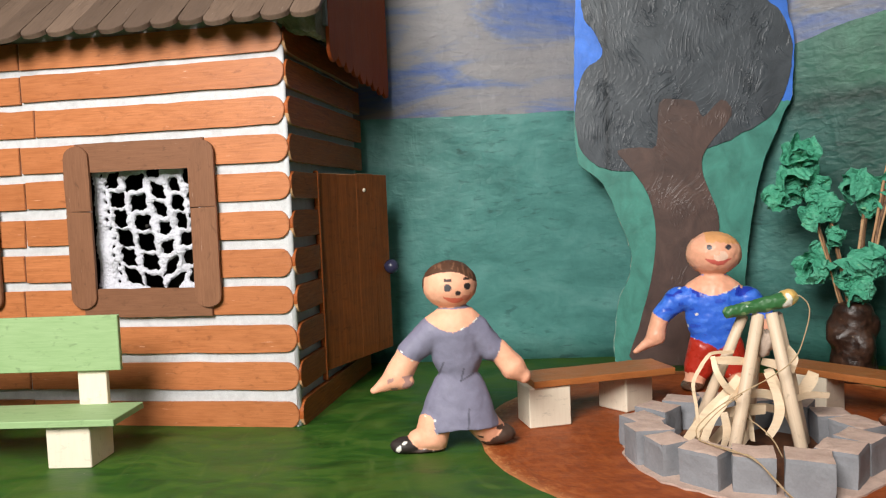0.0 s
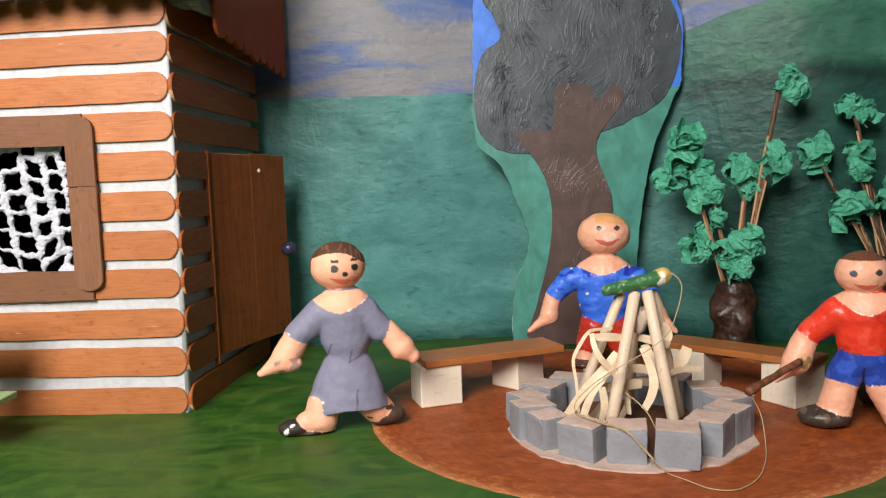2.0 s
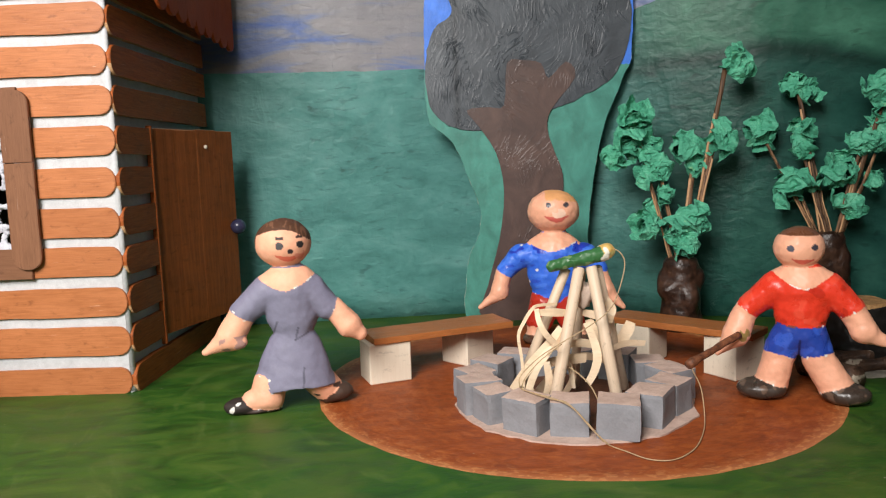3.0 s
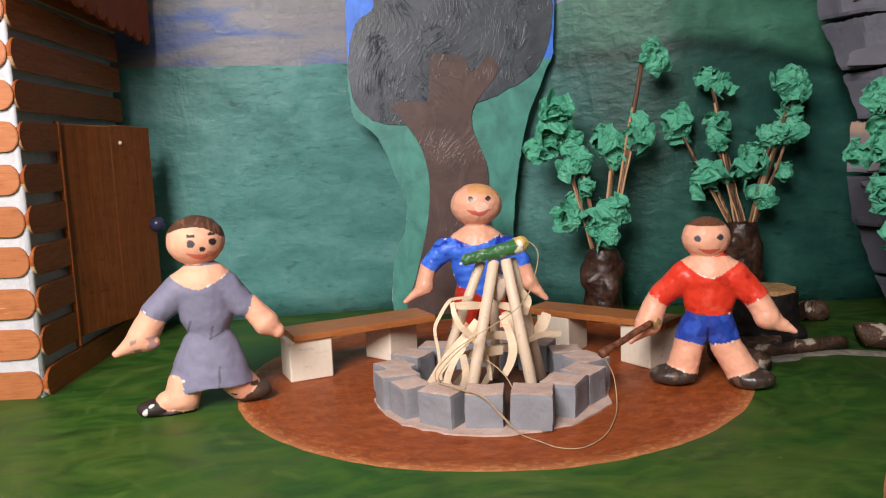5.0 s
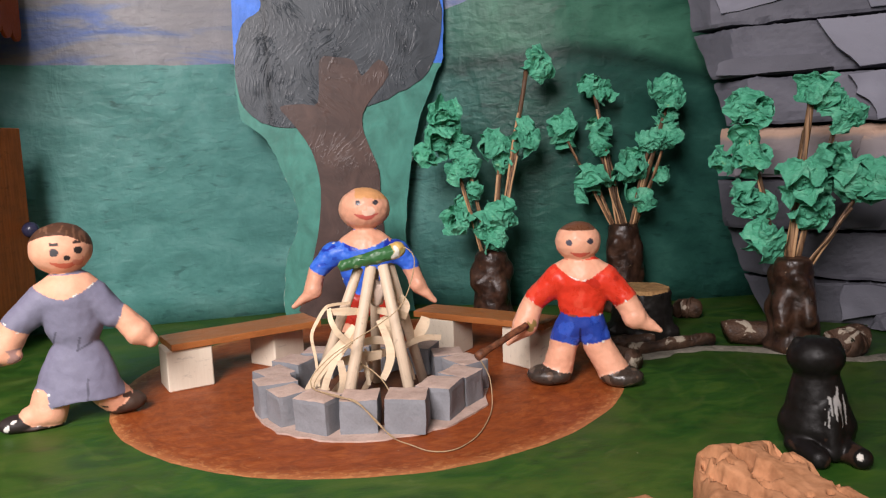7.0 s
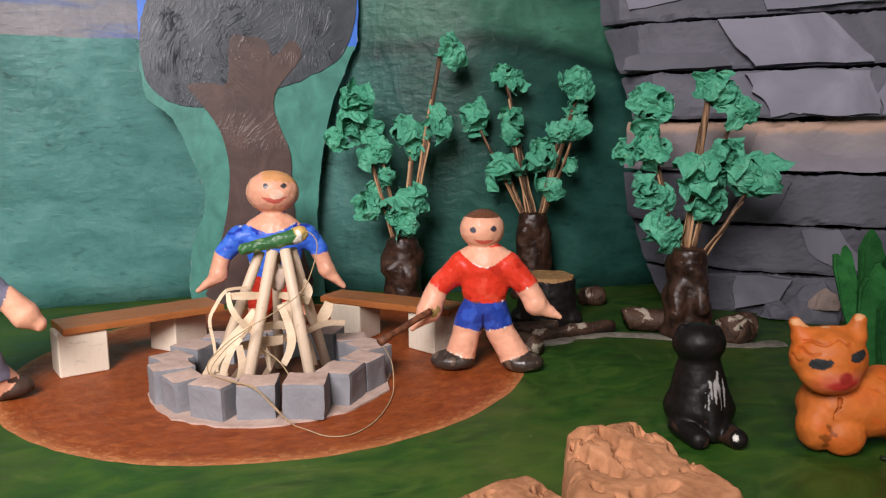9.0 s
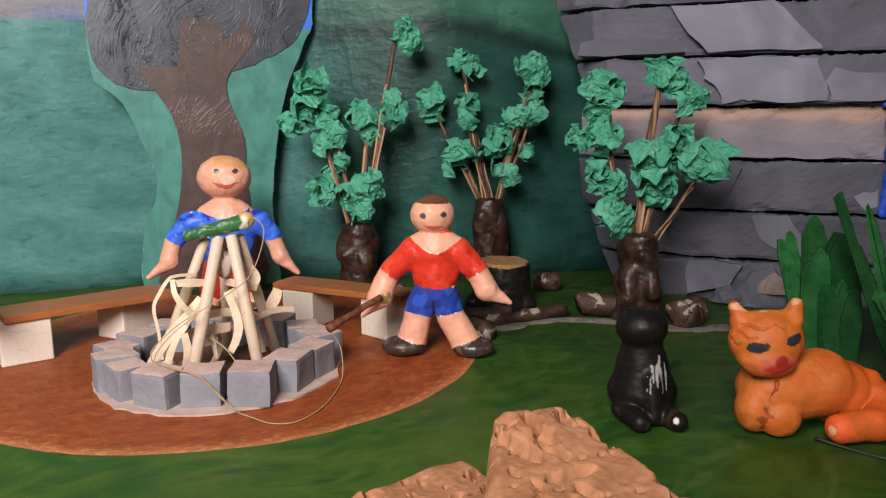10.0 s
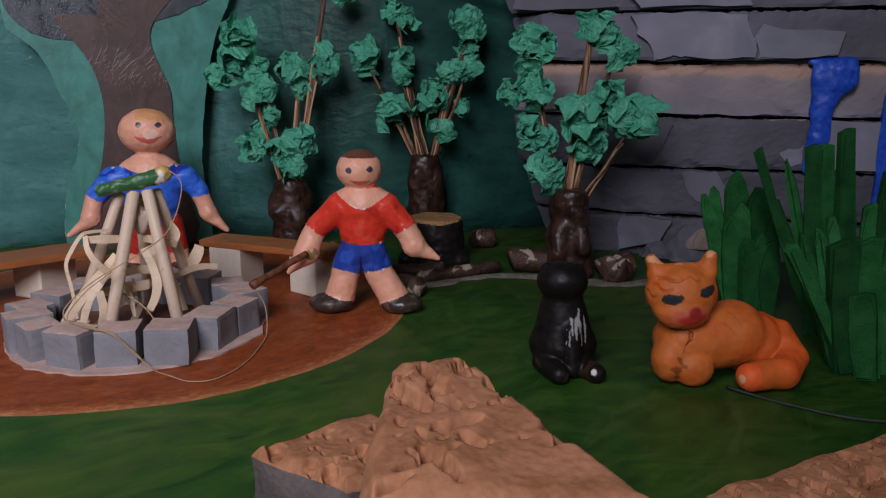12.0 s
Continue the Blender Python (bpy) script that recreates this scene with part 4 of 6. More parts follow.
    part("glue", bm, GLUE, fire, "cloudy dried glue between the dowels", at_cm(19.95, 43.1, 6.45), True)


def build_corn():
    forms = [(roll((-1.9, 0, -0.15), (1.4, 0, 0.05), 0.36, 0.5), (0.05, 0.16, 0.04)), (ball((1.75, 0, 0.18), (0.5, 0.46, 0.48)), (0.62, 0.4, 0.1))]

    def tint(v):
        n = np.array([noise.noise(Vector(p) * 1.6) for p in v])
        c = np.where((v[:, 0] + 0.5 * n > 1.35)[:, None], np.array([0.62, 0.4, 0.12]), np.array([0.04, 0.14, 0.045]))
        c = np.where((n > 0.28)[:, None], c * 0.5 + 0.5 * np.array([0.3, 0.4, 0.18]), c)
        c = np.where(((v[:, 0] > 0.9) & (v[:, 0] < 1.7) & (n > 0.12))[:, None], np.array([0.75, 0.72, 0.62]), c)
        return c
    me = clay("corn_cob", forms, (-2.6, -0.8, -0.9), (2.6, 0.8, 0.9), 0.06, 0.3, 0.07, 0.5, colour=tint)
    solo("corn_cob", me, CLAY, at_cm(19.65, 42.6, 8.55, -3, 0, -8) @ Matrix.Scale(0.86, 4), "green clay corn cob with a yellow tip on the dowels", "corn cob")


def build_string():
    line = [(21.1, 42.4, 8.85), (21.5, 42.2, 9.0), (21.9, 42.0, 8.35), (21.55, 41.8, 7.0), (20.8, 41.3, 5.9), (19.5, 41.0, 5.1), (18.1, 40.9, 4.4), (16.9, 40.9, 3.7), (15.9, 40.9, 2.8), (15.75, 40.8, 2.3), (16.0, 40.8, 1.98), (17.0, 39.1, 1.98),
            (17.7, 38.5, 1.9), (18.6, 38.0, 0.95), (19.3, 37.6, 0.1), (20.0, 36.3, 0.07), (20.7, 35.25, 0.07), (21.8, 35.05, 0.07), (23.2, 36.1, 0.07), (24.5, 38.0, 0.07), (25.5, 40.0, 0.2), (25.75, 41.0, 1.4), (25.3, 41.15, 2.45), (25.2, 41.2, 2.85)]
    bm = tube(bmesh.new(), curve_points(line, 8), 0.032, 6)
    tube(bm, curve_points([(18.1, 40.95, 4.3), (16.9, 40.85, 3.5), (16.05, 40.8, 2.6), (15.9, 40.7, 2.1), (16.2, 40.4, 2.0), (17.1, 38.95, 2.05), (17.9, 38.3, 1.7), (18.7, 37.85, 0.75), (19.4, 37.4, 0.08)], 6), 0.03, 6)
    tube(bm, curve_points([(18.6, 42.2, 2.8), (19.3, 41.8, 2.3), (19.8, 41.4, 1.7), (20.15, 41.2, 0.9)], 6), 0.04, 6)
    solo("string", bm, STRING, at_cm(0, 0), "thin brown hemp string trailing from corn to stick", "string", smooth=True)


def build_stick():
    a, b = Vector((25.1, 41.2, 2.65)), Vector((28.7, 42.55, 3.85))
    bm = bmesh.new()
    pts = [a + (b - a) * t + 0.06 * noise.noise_vector(Vector((t * 5, 1, 2))) for t in [i / 10 for i in range(11)]]
    tube(bm, pts, [0.25, 0.27, 0.2, 0.19, 0.2, 0.18, 0.2, 0.19, 0.2, 0.2, 0.2], 10)
    solo("fishing_stick", bm, STICK_BARK, at_cm(0, 0), "short dark brown twig held by the red doll", "stick", smooth=True)


# ---------------------------------------------------------------- clay dolls
SKIN = (0.85, 0.42, 0.27)
FLECK = (0.82, 0.78, 0.72)
HAIR = (0.09, 0.04, 0.022)


def face_paint(V, C, head, r, eye, mouth):
    """Eyes and mouth as paint on the head."""
    hx, _, hz = head
    q = (V - np.array(head)) / np.array(r)
    on = (np.abs(q) < 1.35).all(1) & (V[:, 2] > hz - r[2] * 1.02)
    front = on & (q[:, 1] < 0)
    for ex, ez, er, ec in eye:
        d = np.sqrt((V[:, 0] - hx - ex) ** 2 + (V[:, 2] - hz - ez) ** 2)
        C[front & (d < er)] = ec
    mx, mz, mw, mc = mouth
    u = (V[:, 0] - hx - mx) / mw
    lift = mz + 0.28 * mw * u * u
    thick = 0.24 * mw * (1 - u * u)
    C[front & (np.abs(u) < 1) & (np.abs(V[:, 2] - hz - lift) < np.maximum(thick, 0.05))] = mc
    return C


def coloured(forms):
    """Paint by the nearest form; where two colours meet, the paint is chipped here and there."""
    def base(V):
        dist = np.stack([shape(V) for shape, _ in forms], 1)
        tones = np.array([c for _, c in forms], float)
        wob = 0.07 * np.array([noise.noise(Vector(p) * 1.7) for p in V])
        dist[:, 1::2] += wob[:, None]
        best = dist.argmin(1)
        C = tones[best]
        other = np.abs(tones[None, :, :] - C[:, None, :]).sum(2) > 0.05
        gap = np.where(other, dist, 9).min(1) - dist.min(1)
        chip = np.array([noise.noise(Vector(p) * 4.2 + Vector((7, 3, 1))) for p in V])
        C[(gap < 0.045) & (chip > 0.42)] = FLECK
        return C
    return base


def neckline(V, C, cx, half, low, high, top):
    """Bare skin above a dipping collar line, with a few chips along it."""
    u = np.clip((V[:, 0] - cx) / half, -1.2, 1.2)
    wob = np.array([noise.noise(Vector((p[0] * 1.3, 4, p[2]))) for p in V])
    rim = low + (high - low) * np.abs(u) ** 1.6 + 0.08 * wob
    on = (np.abs(u) < 1.1) & (V[:, 2] < top)
    C[on & (V[:, 2] > rim)] = SKIN
    C[on & (np.abs(V[:, 2] - rim) < 0.04) & (wob > 0.3)] = FLECK
    return C


def build_woman():
    grey, shoe = (0.205, 0.197, 0.275), (0.03, 0.022, 0.02)

    def skirt(p):
        t = np.clip((4.55 - p[:, 2]) / 3.1, 0, 1)
        cx, rx, ry = 0.26 - 0.14 * t, 1.05 + 1.32 * t ** 0.62, 0.85 + 0.55 * t
        side = (np.sqrt(((p[:, 0] - cx) / rx) ** 2 + (p[:, 1] / ry) ** 2) - 1) * ry
        hem = 1.32 + 0.1 * np.sin(p[:, 0] * 1.6 + 1) + 0.1 * np.maximum(p[:, 0] - 1, 0)
        return np.maximum(np.maximum(side, hem - p[:, 2]), p[:, 2] - 4.6)
    forms = [
        (ball((-0.07, 0, 9.74), (1.6, 1.5, 1.41)), SKIN), (roll((-0.12, 0.1, 7.6), (-0.1, 0.1, 8.6), 0.2, 0.16), (0.5, 0.27, 0.16)),
        (roll((-0.9, 0, 7.15), (0.95, 0, 7.15), 0.93, 0.93, 0.95), grey), (roll((0.15, 0, 6.9), (0.25, 0, 5.6), 1.75, 1.5, 0.74), grey), (roll((0.25, 0, 5.6), (0.26, 0, 4.3), 1.42, 1.08, 0.8), grey),
        (skirt, grey),
        (roll((-1.2, 0, 6.9), (-2.5, -0.1, 5.85), 0.98, 0.78), grey), (roll((1.3, 0, 6.9), (2.25, -0.1, 5.9), 0.97, 0.76), grey),
        (roll((-2.65, -0.1, 5.6), (-3.3, -0.25, 4.5), 0.76, 0.82), SKIN), (roll((-3.3, -0.25, 4.45), (-4.75, -0.35, 3.68), 0.78, 0.2), SKIN), (ball((-2.9, -0.5, 4.2), (0.55, 0.45, 0.42)), SKIN),
        (roll((2.65, -0.1, 5.75), (3.45, -0.2, 4.75), 0.64, 0.74), SKIN), (roll((3.5, -0.2, 4.7), (4.1, -0.25, 4.2), 0.72, 0.42), SKIN),
    ]
    forms += [
        (roll((-1.2, -0.1, 1.6), (-1.45, -0.3, 0.9), 0.98, 0.95), SKIN), (roll((-1.2, -0.35, 0.72), (-2.3, -0.45, 0.66), 0.74, 0.62), SKIN), (ball((-3.0, -0.55, 0.45), (0.9, 0.68, 0.48)), shoe), (ball((-2.1, -0.4, 0.16), (1.5, 0.66, 0.18)), (0.05, 0.03, 0.025)),
        (roll((1.5, 0.1, 1.5), (2.0, 0.4, 0.9), 0.92, 0.88), SKIN), (ball((2.5, 0.5, 0.62), (1.05, 0.85, 0.6)), (0.07, 0.04, 0.028)),
    ]
    base = coloured(forms)

    def tint(V):
        C = base(V)
        C = neckline(V, C, 0.0, 1.55, 7.12, 7.8, 8.35)
        rub = np.array([noise.noise(Vector(p) * 2.0) for p in V])
        slant = 0.25 + 0.42 * (V[:, 0] - 1.2) + 0.3 * rub
        C[(V[:, 2] < slant) & (V[:, 0] > 0.7) & (V[:, 2] < 1.4)] = (0.07, 0.042, 0.03)
        C[(V[:, 2] < 1.3) & (rub > 0.38) & (V[:, 0] > 1.2)] = (0.07, 0.04, 0.03)
        C[(V[:, 2] < 4.6) & (rub > 0.1) & (V[:, 0] < -2.2) & (V[:, 2] > 3.2) & (V[:, 0] > -3.9) & (V[:, 2] < 5.2 + 0.35 * V[:, 0] + 0.6)] = (0.42, 0.24, 0.21)
        C[(V[:, 2] < 6.6) & (rub > 0.86) & (V[:, 2] > 2)] = FLECK
        C[(rub > 0.45) & (V[:, 0] < -2.6) & (V[:, 2] < 0.8)] = FLECK
        # dents at the waist and the hem, their shade drawn as dark lines in the paint
        for ax, az, bx, bz in ((1.1, 4.55, 0.35, 4.2), (0.55, 4.9, 0.4, 4.25), (0.78, 2.6, 0.7, 1.5), (-0.6, 5.3, -0.9, 4.5)):
            d = np.array((bx - ax, bz - az))
            q = V[:, [0, 2]] - np.array((ax, az))
            h = np.clip(q @ d / (d @ d), 0, 1)
            near = (np.linalg.norm(q - h[:, None] * d, axis=1) < 0.055) & (V[:, 1] < 0)
            C[near] = C[near] * 0.55
        q = (V - np.array((-0.07, 0, 9.74))) / np.array((1.6, 1.5, 1.41))
        face = face_paint(V, C, (-0.07, 0, 9.74), (1.6, 1.5, 1.41), [(-0.14, -0.05, 0.22, (0.07, 0.065, 0.07)), (1.0, -0.02, 0.19, (0.03, 0.025, 0.025)), (0.46, -0.38, 0.15, (0.03, 0.02, 0.02))], (0.3, -0.82, 0.68, (0.7, 0.15, 0.09)))
        for ex, ez in ((-0.12, 0.36), (0.98, 0.42)):
            brow = (np.abs(V[:, 0] + 0.07 - ex) < 0.2) & (np.abs(V[:, 2] - 9.74 - ez) < 0.07) & (V[:, 1] < 0)
            face[brow] = (0.05, 0.03, 0.025)
        cheek = (np.linalg.norm(V[:, [0, 2]] - np.array((0.9, 9.15)), axis=1) < 0.3) & (V[:, 1] < 0)
        face[cheek & (rub > 0.05)] = (0.72, 0.26, 0.18)
        on = (np.abs(q) < 1.35).all(1) & (V[:, 2] > 8.4)
        part_line = 0.53 + 0.05 * np.cos(2.4 * q[:, 0]) - 0.3 * np.maximum(np.abs(q[:, 0]) - 0.35, 0) ** 1.2 - 0.25 * np.maximum(q[:, 0], 0) ** 2
        face[on & ((q[:, 2] > part_line) | (q[:, 1] > -0.22 + 0.12 * q[:, 0] + 0.3 * np.maximum(-q[:, 2], 0)))] = HAIR
        strand = on & (np.abs(face - np.array(HAIR)).sum(1) < 0.01) & (np.array([noise.noise(Vector((p[0] * 6, p[1] * 1.2, p[2] * 1.5))) for p in V]) > 0.2)
        face[strand] = (0.17, 0.08, 0.045)
        return face
    me = clay("clay_doll", forms, (-5.2, -2.2, -0.3), (5.4, 2.2, 11.4), 0.06, 0.13, 0.035, 0.8, cut=lambda p: -p[:, 2], colour=tint)
    solo("clay_doll", me, CLAY_MATT, at_cm(3.4, 46.8, 0, 3), "clay doll in a grey dress with brown hair", "doll", "clay dolls")


def build_blue():
    blue, red = (0.04, 0.15, 0.72), (0.45, 0.03, 0.016)
    forms = [
        (ball((-0.09, 0, 10.06), (1.95, 1.72, 1.6)), SKIN), (roll((-0.1, 0, 7.3), (-0.1, 0, 8.4), 1.1, 0.75), SKIN), (roll((-1.5, 0, 7.35), (1.3, 0, 7.3), 0.64, 0.62), SKIN),
        (roll((-2.3, 0, 6.75), (2.0, 0, 6.7), 0.86, 0.84, 1.1), blue), (roll((-0.1, 0, 6.5), (-0.1, 0, 5.2), 2.15, 1.95, 0.65), blue), (roll((-0.1, 0, 5.2), (-0.1, 0, 4.2), 1.92, 1.66, 0.7), blue),
        (roll((-2.7, 0, 6.65), (-3.75, -0.1, 5.6), 0.9, 0.68), blue), (roll((2.3, 0, 6.65), (3.25, -0.1, 5.6), 0.9, 0.66), blue),
        (roll((-3.95, -0.1, 5.3), (-4.25, -0.3, 4.1), 0.64, 0.66), SKIN), (roll((-4.25, -0.3, 3.9), (-5.75, -0.5, 2.85), 0.6, 0.2), SKIN),
        (roll((3.3, -0.1, 5.3), (3.75, -0.3, 4.1), 0.62, 0.6), SKIN), (roll((3.8, -0.3, 3.9), (5.0, -0.5, 2.75), 0.56, 0.2), SKIN),
    ]
    forms += [
        (roll((-0.75, 0, 3.1), (-1.25, 0, 1.7), 1.25, 1.05, 0.85), red), (roll((0.75, 0, 3.1), (1.15, 0, 1.7), 1.2, 1.0, 0.85), red),
        (roll((-1.4, 0, 1.3), (-1.6, -0.1, 0.5), 0.8, 0.7), SKIN), (roll((1.3, 0, 1.3), (1.6, -0.1, 0.5), 0.8, 0.7), SKIN),
        (ball((-1.8, -0.4, 0.3), (0.8, 1.0, 0.36)), (0.1, 0.05, 0.03)), (ball((1.8, -0.4, 0.3), (0.8, 1.0, 0.36)), (0.1, 0.05, 0.03)),
    ]
    base = coloured(forms)

    def tint(V):
        C = base(V)
        shirt = np.abs(C - np.array(blue)).sum(1) < 0.01
        stroke = np.array([noise.noise(Vector((p[0] * 1.1 + p[2] * 0.5, p[1], p[2] * 2.4 - p[0] * 0.6))) for p in V])
        C[shirt & (stroke > 0.25)] = (0.065, 0.2, 0.8)
        C[shirt & (stroke < -0.42)] = (0.03, 0.09, 0.55)
        C[shirt & (V[:, 2] > 7.0) & (stroke < -0.05)] = (0.02, 0.045, 0.42)
        C = neckline(V, C, -0.2, 1.95, 7.12, 7.85, 8.5)
        C = face_paint(V, C, (-0.09, 0, 10.06), (1.95, 1.72, 1.6), [(-0.39, 0.56, 0.19, (0.05, 0.045, 0.055)), (0.9, 0.52, 0.2, (0.05, 0.045, 0.055))], (0.2, -0.56, 0.88, (0.62, 0.13, 0.1)))
        q = V - np.array((-0.09, 0, 10.06))
        rub = np.array([noise.noise(Vector(p) * 2.2 + Vector((2, 2, 2))) for p in V])
        tan = (q[:, 2] > 0.9 - 0.12 * q[:, 0] ** 2 + 0.2 * rub) & (C[:, 0] > 0.6) & (q[:, 0] > -0.6)
        C[tan] = (0.76, 0.37, 0.15)
        C[(np.linalg.norm((q - np.array((0.35, -1.6, -0.1))) * np.array((1, 0.4, 1.4)), axis=1) < 0.5) & (rub > -0.05)] = (0.88, 0.6, 0.45)
        C[(rub > 0.7) & (V[:, 2] < 8) & (V[:, 2] > 3.6)] = FLECK
        C[(q[:, 2] > -1.5) & (q[:, 1] > 0.3 + 0.25 * q[:, 0])] = (0.16, 0.06, 0.03)
        return C
    me = clay("clay_doll", forms, (-6.4, -2.0, -0.3), (5.8, 2.2, 12.0), 0.072, 0.25, 0.05, 0.7, cut=lambda p: -p[:, 2], colour=tint)
    solo("clay_doll", me, CLAY, at_cm(22.3, 58.7, 0, -12), "clay doll in a blue shirt and red shorts", "doll", "clay dolls")


def build_red():
    red, blue, shoe = (0.74, 0.045, 0.02), (0.02, 0.055, 0.34), (0.05, 0.036, 0.028)
    forms = [
        (ball((0.05, 0, 8.63), (1.32, 1.25, 1.2)), SKIN), (roll((0.25, 0, 6.8), (0.15, 0, 7.4), 0.95, 0.6), SKIN), (roll((-0.8, 0, 6.85), (1.3, 0, 6.8), 0.6, 0.6), SKIN),
        (roll((-0.95, 0, 6.4), (1.5, 0, 6.35), 0.9, 0.9, 1.0), red), (roll((0.25, 0, 6.2), (0.25, 0, 5.2), 1.72, 1.42, 0.7), red), (roll((0.25, 0, 5.2), (0.22, 0, 4.3), 1.38, 1.2, 0.8), red),
        (roll((-1.1, 0, 6.35), (-2.4, -0.1, 5.25), 0.9, 0.7), red), (roll((1.6, 0, 6.35), (2.6, -0.1, 5.4), 0.88, 0.73), red),
        (roll((-2.7, -0.15, 4.85), (-3.1, -0.45, 3.7), 0.66, 0.76), SKIN), (roll((-3.2, -0.5, 3.6), (-4.1, -1.0, 2.6), 0.68, 0.16), SKIN),
        (roll((2.8, -0.1, 5.1), (3.3, -0.25, 4.2), 0.66, 0.7), SKIN), (roll((3.35, -0.25, 4.1), (4.75, -0.4, 3.42), 0.64, 0.14), SKIN),
    ]
    forms += [
        (roll((-0.2, 0, 3.75), (-0.72, 0, 2.95), 1.02, 0.9, 0.95), blue), (roll((0.62, 0, 3.75), (1.02, 0, 2.95), 1.0, 0.86, 0.95), blue),
        (roll((-0.85, 0, 2.4), (-1.2, -0.1, 1.0), 0.84, 0.9), SKIN), (roll((1.15, 0, 2.4), (1.98, -0.1, 1.0), 0.84, 0.92), SKIN),
        (ball((-1.75, -0.35, 0.55), (1.35, 1.0, 0.6)), shoe), (ball((2.55, -0.3, 0.58), (1.28, 1.0, 0.62)), shoe),
    ]
    base = coloured(forms)

    def tint(V):
        C = base(V)
        rub = np.array([noise.noise(Vector(p) * 2.0 + Vector((5, 1, 8))) for p in V])
        belt = (np.abs(V[:, 0] - 0.2) < 1.6) & (V[:, 2] < 4.3 + 0.06 * rub) & (V[:, 2] > 2.9) & (C[:, 0] > 0.55) & (C[:, 1] < 0.1)
        C[belt] = blue
        C[(np.abs(V[:, 0] - 0.2) < 1.5) & (np.abs(V[:, 2] - 4.32) < 0.06) & (rub > 0.1)] = (0.2, 0.06, 0.05)
        stroke = np.array([noise.noise(Vector((p[0] * 1.4 - p[2] * 0.5, p[1], p[2] * 1.1 + p[0] * 0.5)) + Vector((3, 9, 1))) for p in V])
        shirt = np.abs(C - np.array(red)).sum(1) < 0.01
        C[shirt & (stroke > 0.3)] = (0.78, 0.07, 0.035)
        C[shirt & (stroke < -0.36)] = (0.55, 0.03, 0.014)
        shorts = np.abs(C - np.array(blue)).sum(1) < 0.01
        C[shorts & (stroke > 0.2)] = (0.035, 0.095, 0.5)
        # crease between the legs, its shade painted as a dark strip
        C[shorts & (np.abs(V[:, 0] - 0.15) < 0.07) & (V[:, 2] < 3.6)] = (0.01, 0.02, 0.12)
        C = neckline(V, C, 0.3, 1.4, 6.42, 7.2, 7.6)
        C[(np.linalg.norm(V - np.array((-2.6, -1.1, 3.7)), axis=1) < 0.4) & (rub > -0.2)] = (0.3, 0.2, 0.06)
        C[(V[:, 2] < 1.2) & (rub > 0.3) & (C[:, 0] < 0.1)] = (0.13, 0.085, 0.06)
        C = face_paint(V, C, (0.05, 0, 8.63), (1.32, 1.25, 1.2), [(-0.44, 0.05, 0.18, (0.07, 0.07, 0.095)), (0.77, 0.13, 0.17, (0.05, 0.045, 0.06))], (0.18, -0.68, 0.58, (0.66, 0.12, 0.08)))
        q = (V - np.array((0.05, 0, 8.63))) / np.array((1.32, 1.25, 1.2))
        C[(np.abs(q) < 1.35).all(1) & ((q[:, 2] > 0.62) | (q[:, 1] > 0.15 - 0.1 * q[:, 2]) & (q[:, 2] > -0.9))] = (0.15, 0.06, 0.03)
        return C
    me = clay("clay_doll", forms, (-5, -2.0, -0.3), (5.4, 2.0, 10.1), 0.06, 0.2, 0.045, 0.7, cut=lambda p: -p[:, 2], colour=tint)
    solo("clay_doll", me, CLAY, at_cm(31.9, 42.3, 0, -29), "clay doll in a red shirt and blue shorts", "doll", "clay dolls")


